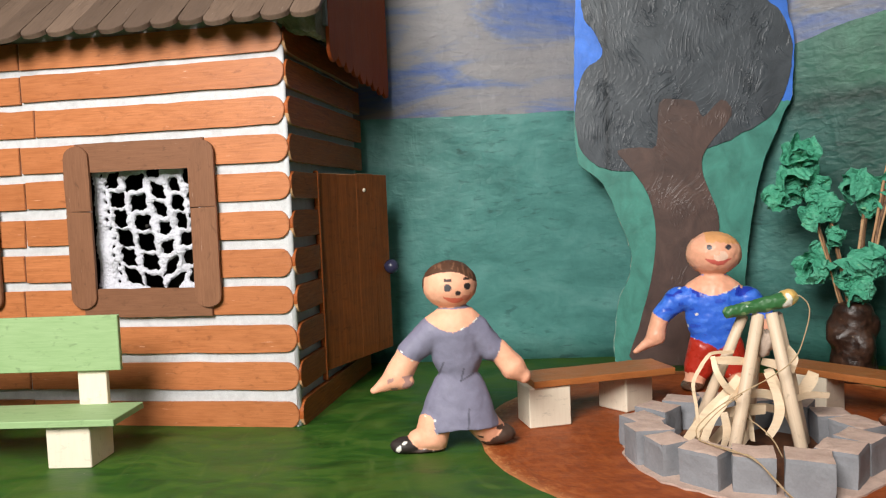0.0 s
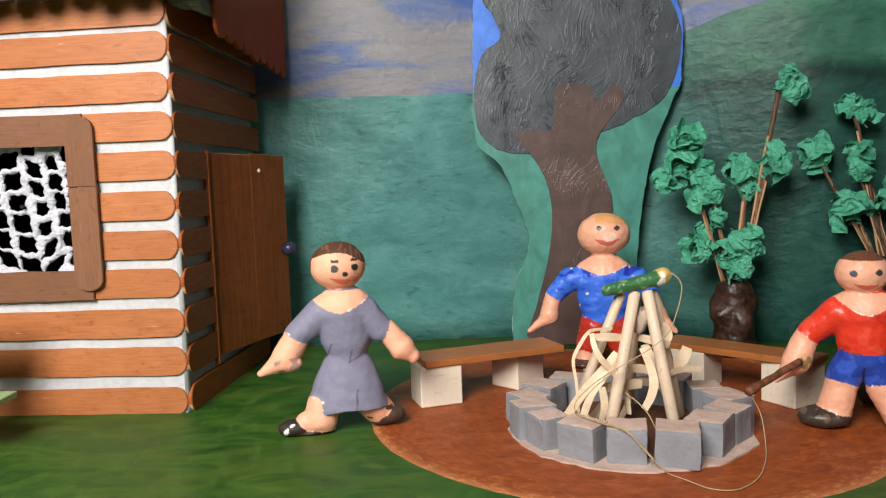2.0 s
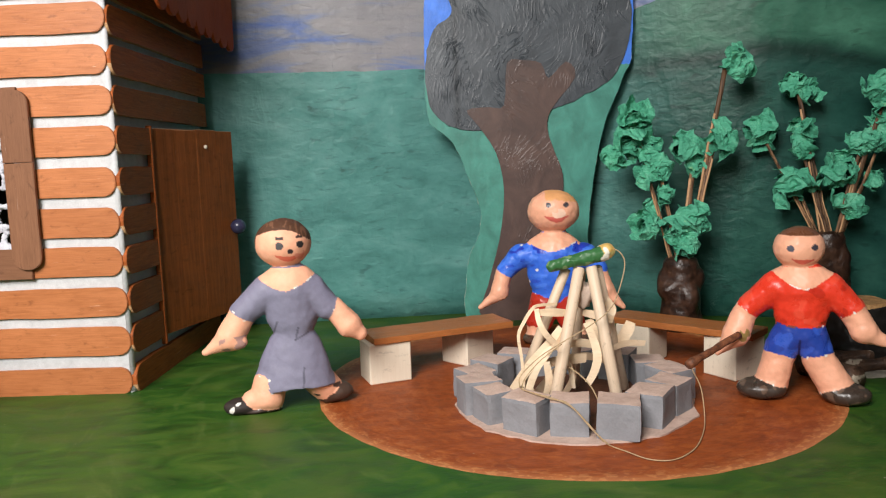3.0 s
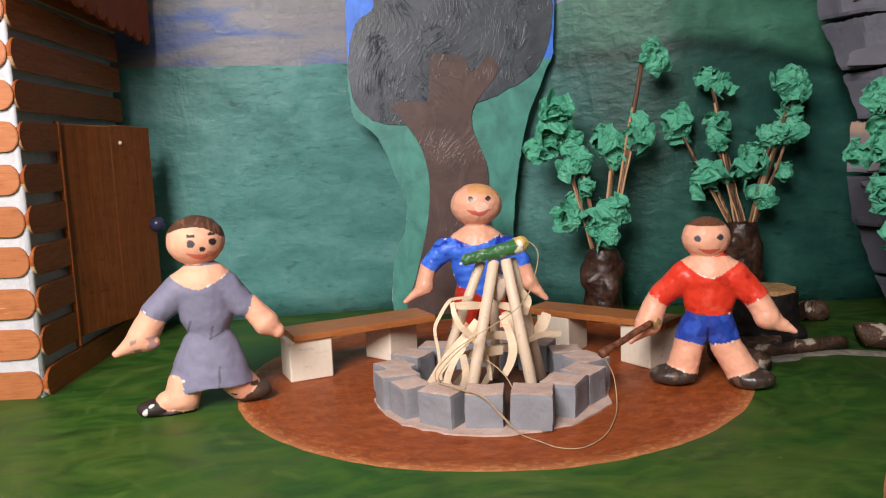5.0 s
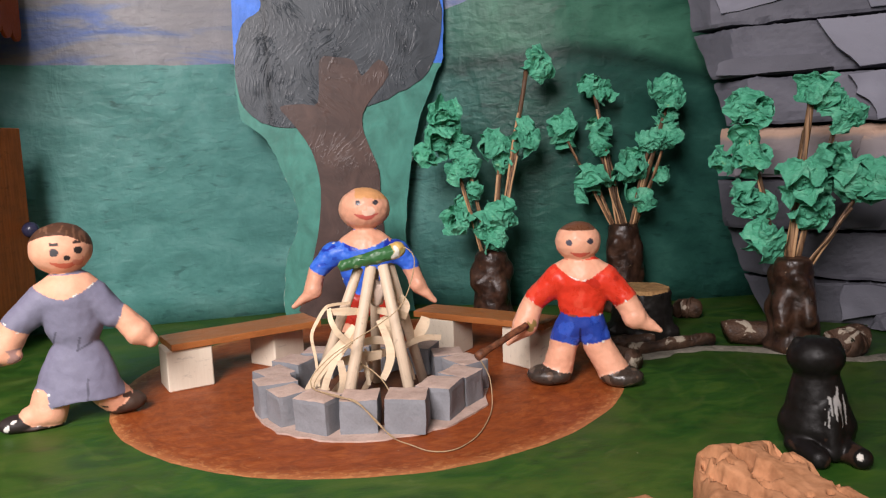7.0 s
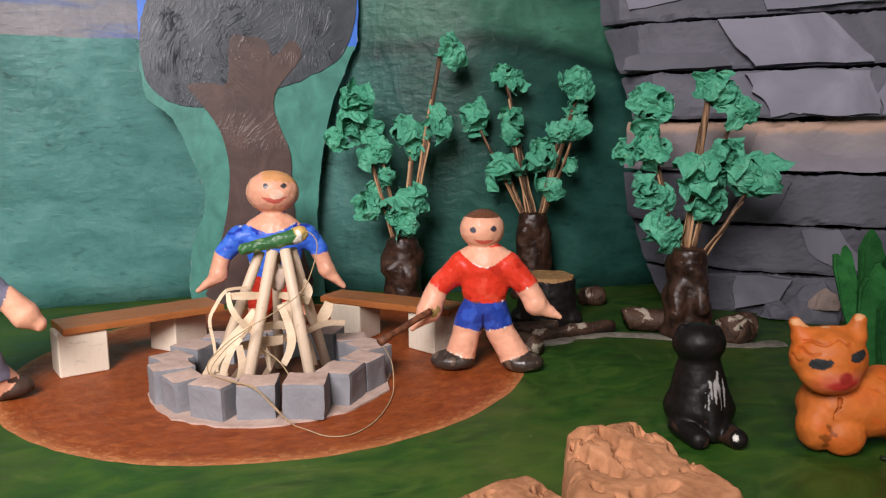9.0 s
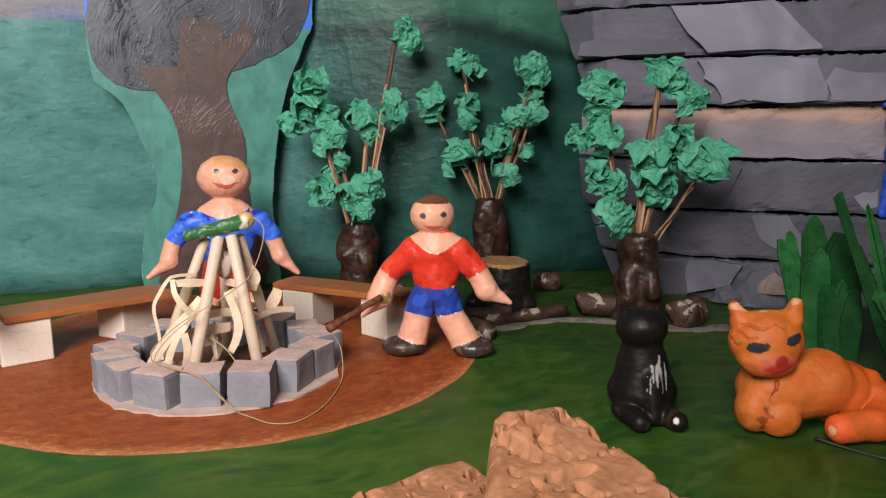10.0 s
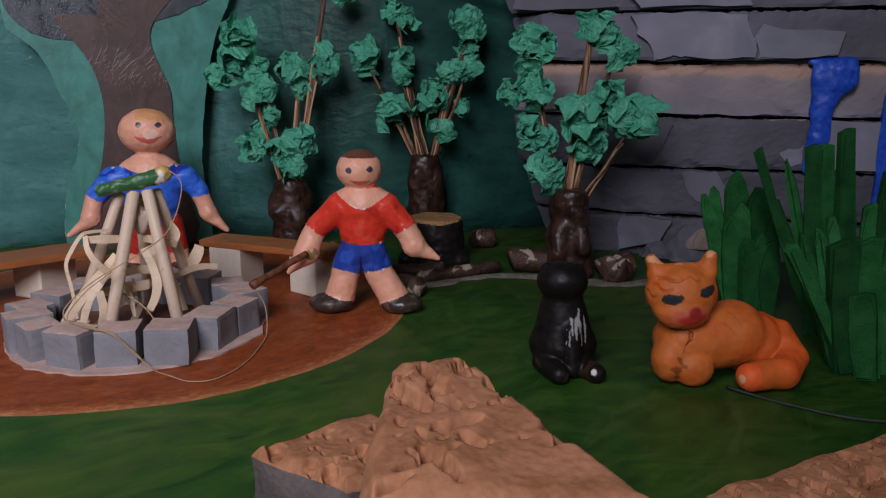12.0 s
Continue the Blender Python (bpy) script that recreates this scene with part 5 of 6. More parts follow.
# ---------------------------------------------------------------- clay cats
def build_cats():
    k = (0.008, 0.0065, 0.006)
    forms = [(ball((-0.15, 0.1, 4.75), (1.3, 1.2, 1.0)), k), (roll((-0.1, 0.2, 4.0), (0, 0.2, 1.5), 1.0, 1.65, 0.9), k), (ball((0.0, 0.4, 1.3), (1.75, 1.6, 1.2)), k),
             (roll((-0.85, 0, 5.2), (-0.95, 0, 5.45), 0.34, 0.26, 0.7), k), (roll((0.5, 0, 5.2), (0.62, 0, 5.45), 0.34, 0.26, 0.7), k),
             (roll((-1.0, -0.6, 0.6), (-0.2, -1.9, 0.45), 0.55, 0.5), k), (roll((0.8, -0.6, 0.6), (1.6, -1.6, 0.5), 0.55, 0.5), k), (roll((0.4, -0.9, 2.4), (0.5, -1.25, 0.5), 0.45, 0.4), k)]
    base = coloured(forms)

    def black(V):
        C = base(V)
        n = np.array([noise.noise(Vector((p[0] * 9, p[1], p[2] * 0.9))) for p in V])
        C[(np.abs(V[:, 0] - 0.6) < 0.5) & (V[:, 2] > 1.6 + 0.5 * np.abs(V[:, 0] - 0.6)) & (V[:, 2] < 3.5) & (V[:, 1] < 0) & (n > 0.16 + 0.12 * np.abs(V[:, 2] - 2.6))] = (0.36, 0.345, 0.33)
        C[(np.linalg.norm(V - np.array((1.45, -2.05, 0.75)), axis=1) < 0.16)] = (0.7, 0.66, 0.6)
        m = np.array([noise.noise(Vector(p) * 1.3) for p in V])
        C[(m > 0.3) & (V[:, 2] < 1.2)] = (0.035, 0.018, 0.012)
        return C
    me = clay("clay_cat", forms, (-2.3, -2.7, -0.2), (2.6, 2.4, 7.0), 0.065, 0.25, 0.03, 0.8, cut=lambda p: -p[:, 2], colour=black)
    solo("clay_cat", me, CLAY_GLOSS, at_cm(37.2, 28.9, 0, -34) @ Matrix.Scale(0.94, 4), "glossy black clay cat sitting, white marks on its chest", "cat figure")

    o, d = (0.58, 0.15, 0.023), (0.66, 0.115, 0.014)
    forms = [(ball((-1.9, -0.5, 4.35), (1.62, 1.3, 1.36)), o), (ball((-1.95, -0.95, 3.65), (1.25, 1.0, 0.82)), o), (roll((-2.95, -0.4, 5.15), (-0.85, -0.4, 5.3), 0.52, 0.52), o), (roll((-3.05, -0.35, 5.4), (-3.32, -0.35, 5.85), 0.44, 0.28), o), (roll((-0.8, -0.35, 5.5), (-0.66, -0.35, 6.02), 0.46, 0.32), o),
             (roll((-1.3, 0.2, 1.85), (0.9, 0.6, 2.1), 1.55, 1.6), o), (ball((1.8, 0.8, 1.65), (1.65, 1.4, 1.5)), d), (ball((-2.2, -0.45, 1.15), (0.85, 1.0, 1.12)), o), (ball((-1.2, -0.85, 0.9), (0.95, 0.8, 0.9)), o),
             (roll((2.4, 1.2, 2.5), (3.2, 0.75, 2.1), 0.5, 0.6), d), (roll((3.2, 0.75, 2.1), (3.55, -0.2, 1.25), 0.6, 0.68), d), (roll((3.55, -0.2, 1.25), (2.8, -1.15, 0.85), 0.68, 0.72), d), (roll((2.8, -1.15, 0.85), (1.2, -1.6, 0.78), 0.72, 0.66), d)]
    # creases pressed into the clay: across the brow, the cheek, the chest and the flank
    creases = []
    for start, end, low, high, deep in ((-1.15, -0.1, 0.62, 0.78, 0.075), (-1.3, -0.5, 0.36, 0.3, 0.06), (0.0, 0.5, 0.86, 0.66, 0.05), (-1.5, -0.95, 0.1, -0.02, 0.06)):
        row = []
        for i in range(9):
            u = i / 8
            az, el = start + (end - start) * u, low + (high - low) * u + 0.07 * math.sin(7 * u)
            row.append((-1.9 + 1.62 * math.sin(az) * math.cos(el), -0.5 - 1.3 * math.cos(az) * math.cos(el), 4.35 + 1.36 * math.sin(el)))
        creases += [roll(p, q, deep, deep) for p, q in zip(row, row[1:])]
    for start, end, low, high, deep in ((-1.75, -1.45, -0.3, 0.4, 0.1), (0.0, 0.75, 0.7, 0.35, 0.06), (0.4, 0.9, 1.1, 0.65, 0.05)):
        row = []
        for i in range(7):
            u = i / 6
            el = low + (high - low) * u + 0.06 * math.sin(6 * u)
            row.append((start + (end - start) * u, 0.45 - 1.62 * math.cos(el), 2.0 + 1.62 * math.sin(el)))
        creases += [roll(p, q, deep, deep) for p, q in zip(row, row[1:])]

    def creased(p):
        out = -p[:, 2]
        for c in creases:
            out = np.maximum(out, -c(p))
        return out

    def orange(V):
        n = np.array([noise.noise(Vector(p) * 0.8) for p in V])
        t = np.clip((V[:, 0] + 0.4 * n - 0.6) / 2.4, 0, 1)[:, None]
        C = np.array(o) * (1 - t) + np.array(d) * t
        C = np.where((n > 0.2)[:, None], C * np.array([1.03, 0.9, 0.8]), C)
        C = C * (1 + 0.16 * np.array([noise.noise(Vector(p) * 1.7) for p in V]))[:, None]
        pale = (V[:, 2] > 5.72) & (np.array([noise.noise(Vector(p) * 2.1) for p in V]) > 0.1)
        C[pale] = (0.74, 0.36, 0.16)
        tip = np.linalg.norm(V - np.array((0.75, -1.9, 0.8)), axis=1)
        C[tip < 0.8] = (0.78, 0.12, 0.02)
        C[tip < 0.22] = (0.76, 0.4, 0.2)
        dirt = (np.sqrt((V[:, 0] + 2.0) ** 2 + (0.5 * (V[:, 2] - 0.9)) ** 2) < 0.22 + 0.4 * np.array([noise.noise(Vector(p) * 3.0) for p in V])) & (V[:, 1] < -0.6)
        C[dirt] = C[dirt] * 0.5
        # the cut creases are also darkened in the colour, deepening their shade
        for c in creases:
            near = np.clip(1 - c(V) / 0.05, 0, 1)[:, None]
            C = C * (1 - near * np.array([0.08, 0.14, 0.18]))
        f = (V[:, 1] < -0.6) & (V[:, 2] > 2.6)
        u, w = V[:, 0] + 1.66, V[:, 2] - 3.6 - 0.12 * (V[:, 0] + 1.66)
        blush = np.where(f, np.clip(1.5 - 1.5 * np.sqrt((u / 1.45) ** 2 + ((w - 0.02) / 0.55) ** 2), 0, 1), 0)[:, None]
        C = C * (1 - blush * 0.8) + blush * 0.8 * np.array((0.52, 0.1, 0.07))
        lips = np.where(f, np.clip(2.6 - 2.6 * np.sqrt((u / 0.85) ** 2 + ((w + 0.12 - 0.1 * np.abs(u)) / 0.27) ** 2), 0, 1), 0)[:, None]
        C = C * (1 - lips) + lips * np.array((0.42, 0.03, 0.02))
        nose = np.where(f, np.clip(3 - 3 * np.sqrt(((u - 0.08) / 0.36) ** 2 + ((w - 0.2) / 0.32) ** 2), 0, 1), 0)[:, None]
        C = C * (1 - nose) + nose * np.array((0.3, 0.02, 0.012))
        for ex, ez, er in ((-2.55, 4.4, 0.4), (-1.02, 4.74, 0.33)):
            u, w = V[:, 0] - ex, V[:, 2] - ez
            C[f & (u ** 2 / 1.25 + (w * 1.35 - 0.25 * u) ** 2 < er ** 2) & (w < 0.2 + 0.1 * u)] = (0.022, 0.025, 0.028)
        return C
    me = clay("clay_cat", forms, (-4.6, -3.2, -0.2), (5.2, 3.0, 6.8), 0.06, 0.15, 0.035, 0.7, cut=creased, colour=orange)
    solo("clay_cat", me, CLAY_MATT, at_cm(42.9, 24.7, 0, -30), "orange clay cat lying with its tail curled forward", "cat figure")


# ---------------------------------------------------------------- trees of twigs and crepe paper
def crumple(radius, seed, sheets=4):
    """A clump of crumpled crepe paper: a few torn sheets gathered at one point, with sharp folds."""
    rng = random.Random(seed)
    bm = bmesh.new()
    for s in range(sheets):
        turn = Euler((rng.uniform(0, 6.28), rng.uniform(0, 6.28), rng.uniform(0, 6.28))).to_matrix()
        shift = Vector((rng.gauss(0, 1), rng.gauss(0, 1), rng.gauss(0, 1))) * radius * 0.22
        r = radius * rng.uniform(0.8, 1.1)
        rings, spokes = 10, 30
        lobes, phase, cup = rng.choice((3, 4, 5)), rng.uniform(0, 6.28), rng.uniform(0.35, 0.9)
        centre = bm.verts.new(shift)
        last = None
        for i in range(1, rings + 1):
            t = i / rings
            row = []
            for k in range(spokes):
                a = 2 * math.pi * k / spokes
                q = Vector((math.cos(a) * t * 1.6 + seed * 1.7, math.sin(a) * t * 1.6 + s * 5.3, s * 2.1))
                fold = 0.42 * t * math.sin(lobes * a + phase) + 0.5 * (abs(noise.noise(q * 1.6)) - 0.2) + 0.34 * (abs(noise.noise(q * 3.7)) - 0.2) + 0.2 * (abs(noise.noise(q * 8.0)) - 0.2)
                reach = r * t * (1 + 0.3 * noise.noise(q * 0.9 + Vector((4, 4, 4))) * t)
                bend = cup * t * 1.5
                p = Vector((math.cos(a) * reach * math.cos(bend * 0.55), math.sin(a) * reach * math.cos(bend * 0.55), r * (0.75 * math.sin(bend) * t + 0.7 * fold * (0.4 + 0.6 * t)) - 0.35 * r))
                p += noise.noise_vector(q * 2.8) * r * 0.13
                row.append(bm.verts.new(turn @ p + shift))
            for k in range(spokes):
                n = (k + 1) % spokes
                if last is None:
                    bm.faces.new((centre, row[k], row[n]))
                else:
                    bm.faces.new((last[k], row[k], row[n], last[n]))
            last = row
    return bm


def paper_tree(x, y, rz, base, twigs, clumps, label, seed, lobes=()):
    """base: radius and height of the clay foot; twigs: foot, tip and radius; clumps: place and size."""
    tree = thing("paper_tree", at_cm(x, y, 0, rz), label, "tree", "paper trees")
    r, h = base
    rng = random.Random(seed)
    k = (0.03, 0.015, 0.01)
    forms = [(roll((0, 0, 0.3), (0, 0, h - 0.6), r * 1.02, r * 0.84), k), (ball((0, 0, 0.35), (r * 1.25, r * 1.15, 0.6)), k)]
    for i in range(7):
        a = rng.uniform(0, 6.28)
        z = rng.uniform(0.4, h - 0.8)
        forms.append((ball((r * 0.72 * math.cos(a), r * 0.72 * math.sin(a), z), (r * 0.45, r * 0.45, rng.uniform(0.7, 1.5))), k))
    for p, q, wide in lobes:
        forms.append((roll(p, q, wide, wide * 0.85), k))
    me = clay("trunk", forms, (-r * 1.7, -r * 1.7, -0.2), (r * 1.7, r * 1.7, h + 0.5), 0.11, 0.4, 0.08, 0.8, cut=lambda p: np.maximum(-p[:, 2], p[:, 2] - h - 0.2 + 0.25 * (p[:, 0] ** 2 + p[:, 1] ** 2) / r ** 2))
    part("trunk", me, CLAY_BROWN, tree, "dark brown clay trunk")
    for a, b, w in twigs:
        a, b = Vector(a), Vector(b)
        pts = [a + (b - a) * t + 0.16 * noise.noise_vector(Vector((t * 2.5, seed, a.x * 3))) * min(1, 4 * t) for t in [i / 9 for i in range(10)]]
        part("twig", tube(bmesh.new(), pts, [w * 0.98 * (1.05 - 0.3 * i / 9 + 0.22 * noise.noise(Vector((i * 0.9, seed, a.x)))) for i in range(10)], 8, flat=0.6), WOOD_TWIG, tree, "", None, True)
        shift = Vector((rng.choice((-1, 1)) * w * 0.75, -w * 0.5, 0))
        part("splinter", tube(bmesh.new(), [p + shift * (1 - 0.5 * k / 9) for k, p in enumerate(pts[:rng.choice((6, 8, 9))])], w * 0.4, 6, flat=0.6), WOOD_END, tree, "", None, True)
    for i, (px, py, pz, s) in enumerate(clumps):
        part("leaf_clump", crumple(s * 0.98, seed * 31 + i), PAPER_GREEN, tree, "crumpled green crepe paper" if i == 0 else "", at_cm(px, py, pz))


def build_trees():
    paper_tree(33.0, 60.5, -20, (1.6, 5.7), [((-0.6, 0, 5.2), (-3.6, 0, 16.6), 0.2), ((0.5, 0, 5.2), (3.2, 0, 20.4), 0.24), ((0.2, 0.3, 5.2), (0.9, 0.2, 14.0), 0.26), ((-0.2, -0.3, 5.2), (-1.9, -0.4, 14.2), 0.18), ((0.5, -0.3, 5.2), (2.4, -0.1, 14.6), 0.22)],
               [(-3.3, -0.3, 17.2, 1.5), (-3.9, 0.1, 15.4, 1.5), (-4.9, -0.2, 13.9, 1.15), (-2.2, -0.6, 13.1, 1.45), (-2.8, 0.2, 14.3, 1.3), (0.4, -0.2, 14.6, 1.4), (1.1, 0, 13.4, 1.0), (2.9, 0, 14.9, 1.35), (4.1, -0.1, 20.8, 1.3),
                (-1.3, -0.8, 10.9, 0.8), (-2.4, -0.3, 8.4, 1.35), (-2.2, 0.1, 9.8, 0.9), (0.55, -0.8, 9.0, 1.6), (0.1, -1.2, 6.6, 1.0), (-0.6, -1.0, 7.6, 0.7)],
               "tree of twigs with crumpled green paper leaves", 3)
    paper_tree(44.3, 58.8, -26, (1.5, 7.4), [((-0.7, 0, 7.0), (-4.5, 0, 14.6), 0.2), ((-0.3, -0.2, 7.0), (-2.3, 0, 18.4), 0.26), ((0.2, 0.2, 7.0), (-1.3, 0.3, 13.6), 0.24), ((0.7, 0, 7.0), (3.6, 0, 17.4), 0.24), ((0.9, 0.3, 7.0), (3.3, 0.3, 13.5), 0.2), ((-0.6, 0.3, 7.0), (-2.7, 0.3, 12.4), 0.17), ((0.0, -0.4, 7.0), (-1.7, -0.3, 13.2), 0.19), ((0.5, -0.3, 7.0), (2.5, -0.1, 15.4), 0.22), ((0.8, -0.2, 7.0), (3.0, 0.1, 15.8), 0.19)],
               [(-2.9, 0, 19.2, 1.25), (-1.6, -0.1, 18.4, 1.0), (-4.8, -0.1, 15.6, 1.65), (-2.0, -0.2, 15.4, 1.2), (-2.0, -0.1, 13.9, 1.05), (-2.5, -0.6, 11.4, 1.75), (0.2, -0.2, 12.2, 1.5), (1.0, -0.3, 13.0, 1.0), (3.7, -0.1, 18.2, 1.6), (3.5, 0, 16.4, 1.0),
                (2.0, -0.3, 14.4, 1.25), (3.9, -0.1, 14.8, 1.3), (1.2, -0.6, 9.6, 1.2), (3.2, 0.1, 11.4, 0.9)],
               "tree of twigs with crumpled green paper leaves", 5)
    paper_tree(48.3, 43.4, -36, (1.5, 6.2), [((-0.9, 0, 5.8), (-3.2, 0, 16.0), 0.24), ((-0.3, -0.2, 5.8), (0.9, 0, 17.2), 0.28), ((0.2, 0.2, 5.8), (2.4, 0.3, 15.6), 0.2), ((1.0, 0, 5.8), (3.8, 0, 10.4), 0.24), ((-0.4, 0.3, 5.8), (0.5, 0.2, 14.6), 0.24), ((0.8, -0.3, 5.8), (3.4, -0.2, 9.6), 0.17)],
               [(-3.2, 0, 16.6, 1.3), (-2.1, -0.1, 15.9, 1.0), (-3.0, -0.3, 13.3, 1.55), (-4.6, -0.1, 12.9, 0.95), (-2.8, -0.2, 10.1, 1.4), (-1.7, -0.3, 9.8, 1.0), (-1.9, -0.5, 7.7, 1.5), (1.2, -0.2, 17.2, 1.4), (2.5, 0, 15.5, 1.4),
                (3.3, -0.1, 15.7, 0.9), (0.9, -0.7, 11.6, 1.9), (0.2, -0.6, 10.6, 1.5), (1.4, -0.6, 9.2, 1.3), (2.4, -0.2, 12.4, 1.6), (3.9, -0.3, 11.2, 1.75)],
               "nearer tree of twigs with large crumpled green paper leaves", 8,
               [((-0.7, -0.9, 3.6), (-0.75, -1.45, 1.9), 0.6), ((0.75, -0.8, 3.9), (0.9, -1.35, 2.3), 0.6), ((0.1, -1.2, 4.9), (0.5, -1.2, 4.6), 0.4)])


# ---------------------------------------------------------------- cliff
CLIFF_YAW = -43.3


def facets(seed):
    """A broken face: flat pieces side by side, meeting in creases."""
    rng = random.Random(seed * 13 + 5)
    knots, x = [], -13.0
    while x < 30:
        knots.append((x, rng.uniform(-0.4, 0.3), rng.uniform(-0.6, 0.6), rng.uniform(-1.0, 1.0)))
        x += rng.choice((2.2, 4.0, 6.5, 9.0)) * rng.uniform(0.8, 1.2)

    def height(x, w):
        for (x0, y0, z0, k0), (x1, y1, z1, k1) in zip(knots, knots[1:]):
            a, b = x0 + k0 * (w - 0.5) * 2, x1 + k1 * (w - 0.5) * 2
            if x <= b:
                t = max(0.0, (x - a) / (b - a))
                return (y0 + z0 * (w - 0.5)) * (1 - t) + (y1 + z1 * (w - 0.5)) * t
        return 0.0
    return height


def build_cliff():
    """Slabs of grey foam, one on another; x runs along the face, y into it."""
    cliff = thing("foam_cliff", at_cm(52.7, 51.3, 0, CLIFF_YAW), "cliff of stacked grey-painted foam slabs", "cliff")
    edges = [0.0, 3.35, 7.15, 11.15, 15.2, 18.95, 22.9, 27.0, 31.4, 36.0]
    left = [-0.1, -1.9, -3.3, -3.9, -3.2, -4.4, -6.1, -6.7, -7.6]
    proud = [0.4, 0.0, 0.3, -0.15, 0.55, 0.1, -0.35, -0.6, -0.9]
    for i in range(9):
        z0, z1 = edges[i] + (0.1 if i else 0), edges[i + 1] - 0.17
        bm = bmesh.new()
        nx, nz = 150, 16
        L, R = left[i], 27.0
        lean = (left[i] - left[min(8, i + 1)]) * (1.0 if i != 3 else 0.3)
        split = facets(i)
        grid = []
        for a in range(nx + 1):
            row = []
            for b in range(nz + 1):
                u, w = a / nx, b / nz
                x = L + (R - L) * u - lean * w * (1 - u) ** 8 + 0.18 * (1 - u) ** 12 * noise.noise(Vector((w * 3, i, 8)))
                z = z0 + (z1 - z0) * w
                q = Vector((x * 0.3, i * 5.7, z * 0.5))
                y = -proud[i] + split(x, w)
                chip = noise.noise(q * 2.0 + Vector((9, 4, 1)))
                near = max(0.0, 1 - min(w, 1 - w) / 0.3)
                y += 0.35 * near * min(1.0, max(0.0, (chip - 0.2) * 5)) * (0.5 + 0.5 * noise.noise(q * 5))
                y += 0.035 * noise.noise(q * 6) + 0.02 * noise.noise(q * 15)
                crumb = 0.5 + 0.5 * noise.noise(Vector((x * 0.8, i * 3.1, 4)))
                y += 0.2 * max(0.0, 0.08 * crumb - w) / 0.08 + (0.3 * crumb) * max(0.0, w - 0.92) / 0.08
                y += 1.5 * max(0.0, (L + 1.6 - x) / 1.6)
                edge = 0.16 * noise.noise(Vector((x * 0.45, i * 2.0, 0))) + (0.05 + 0.1 * w) * noise.noise(Vector((x * 2.6, i * 2.0, 3 + w)))
                row.append(bm.verts.new((x, y, max(0.0, z + edge * (1 if 0 < b or i else 0)))))
            grid.append(row)
        for a in range(nx):
            for b in range(nz):
                bm.faces.new((grid[a][b], grid[a + 1][b], grid[a + 1][b + 1], grid[a][b + 1]))
        ends = [grid[0], [grid[a][nz] for a in range(nx + 1)], grid[nx][::-1], [grid[a][0] for a in range(nx, -1, -1)]]
        rim = [v for line in ends for v in line[:-1]]
        back = [bm.verts.new((v.co.x + (3.0 if v.co.x < 3 else 0), v.co.y + 5.5, v.co.z)) for v in rim]
        for k in range(len(rim)):
            bm.faces.new((rim[k], rim[(k + 1) % len(rim)], back[(k + 1) % len(rim)], back[k]))
        part("slab", bm, CLIFF_TAN if i == 3 else FOAM_DIM if i < 3 else FOAM_CLIFF, cliff, "slab with a tan upper edge" if i == 3 else "", None, False)
    rng = random.Random(6)
    blue = (0.02, 0.08, 0.6)
    runs = [(roll((18.95, 0, 14.5), (19.15, 0, 11.7), 0.72, 0.7, 0.45), blue), (roll((20.2, 0, 14.4), (19.5, 0, 12.3), 1.0, 0.62, 0.5), blue), (roll((20.6, 0, 14.5), (20.6, 0, 13.9), 0.75, 0.8, 0.45), blue),
            (roll((19.2, 0, 11.8), (19.25, 0, 9.7), 0.72, 0.7, 0.5), blue), (roll((19.1, 0, 9.7), (18.65, 0, 7.4), 0.66, 0.36, 0.5), blue), (roll((18.2, 0.25, 15.25), (20.9, 0.25, 15.25), 0.28, 0.28), blue)]
    me = clay("waterfall", runs, (17.4, -1.0, 6.6), (22.0, 1.0, 15.9), 0.1, 0.4, 0.07, 1.1)
    part("waterfall", me, WATER_PAINT, cliff, "bright blue painted waterfall", at_cm(0, -0.66, 0))
    falls = closed_curve([(23.4, 13.5), (24.8, 13.2), (24.6, 9.0), (24.9, 4.0), (23.6, 4.0), (23.2, 8.0)], 4)
    part("waterfall", prism([(x + 0.18 * noise.noise(Vector((x, z * 0.9, 5))), z) for x, z in falls], 0.5, 0.12), WATER_PAINT, cliff, "", at_cm(0, -0.75, 0))
    plate = [(14.1, 16.8), (14.65, 17.85), (16.0, 17.45), (16.9, 17.3), (18.5, 17.4), (20.15, 17.25), (19.8, 15.65), (18.4, 15.5), (17.0, 15.4), (14.5, 15.4), (14.6, 16.1)]
    part("loose_plate", prism(plate, 0.5, 0.1), FOAM_LIT, cliff, "flat broken piece of pale foam", at_cm(0, -1.0, 0))
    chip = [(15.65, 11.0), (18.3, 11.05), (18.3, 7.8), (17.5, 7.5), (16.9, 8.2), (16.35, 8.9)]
    part("loose_plate", prism(chip, 0.2, 0.05), FOAM_LIT, cliff, "", at_cm(0, -0.42, 0))
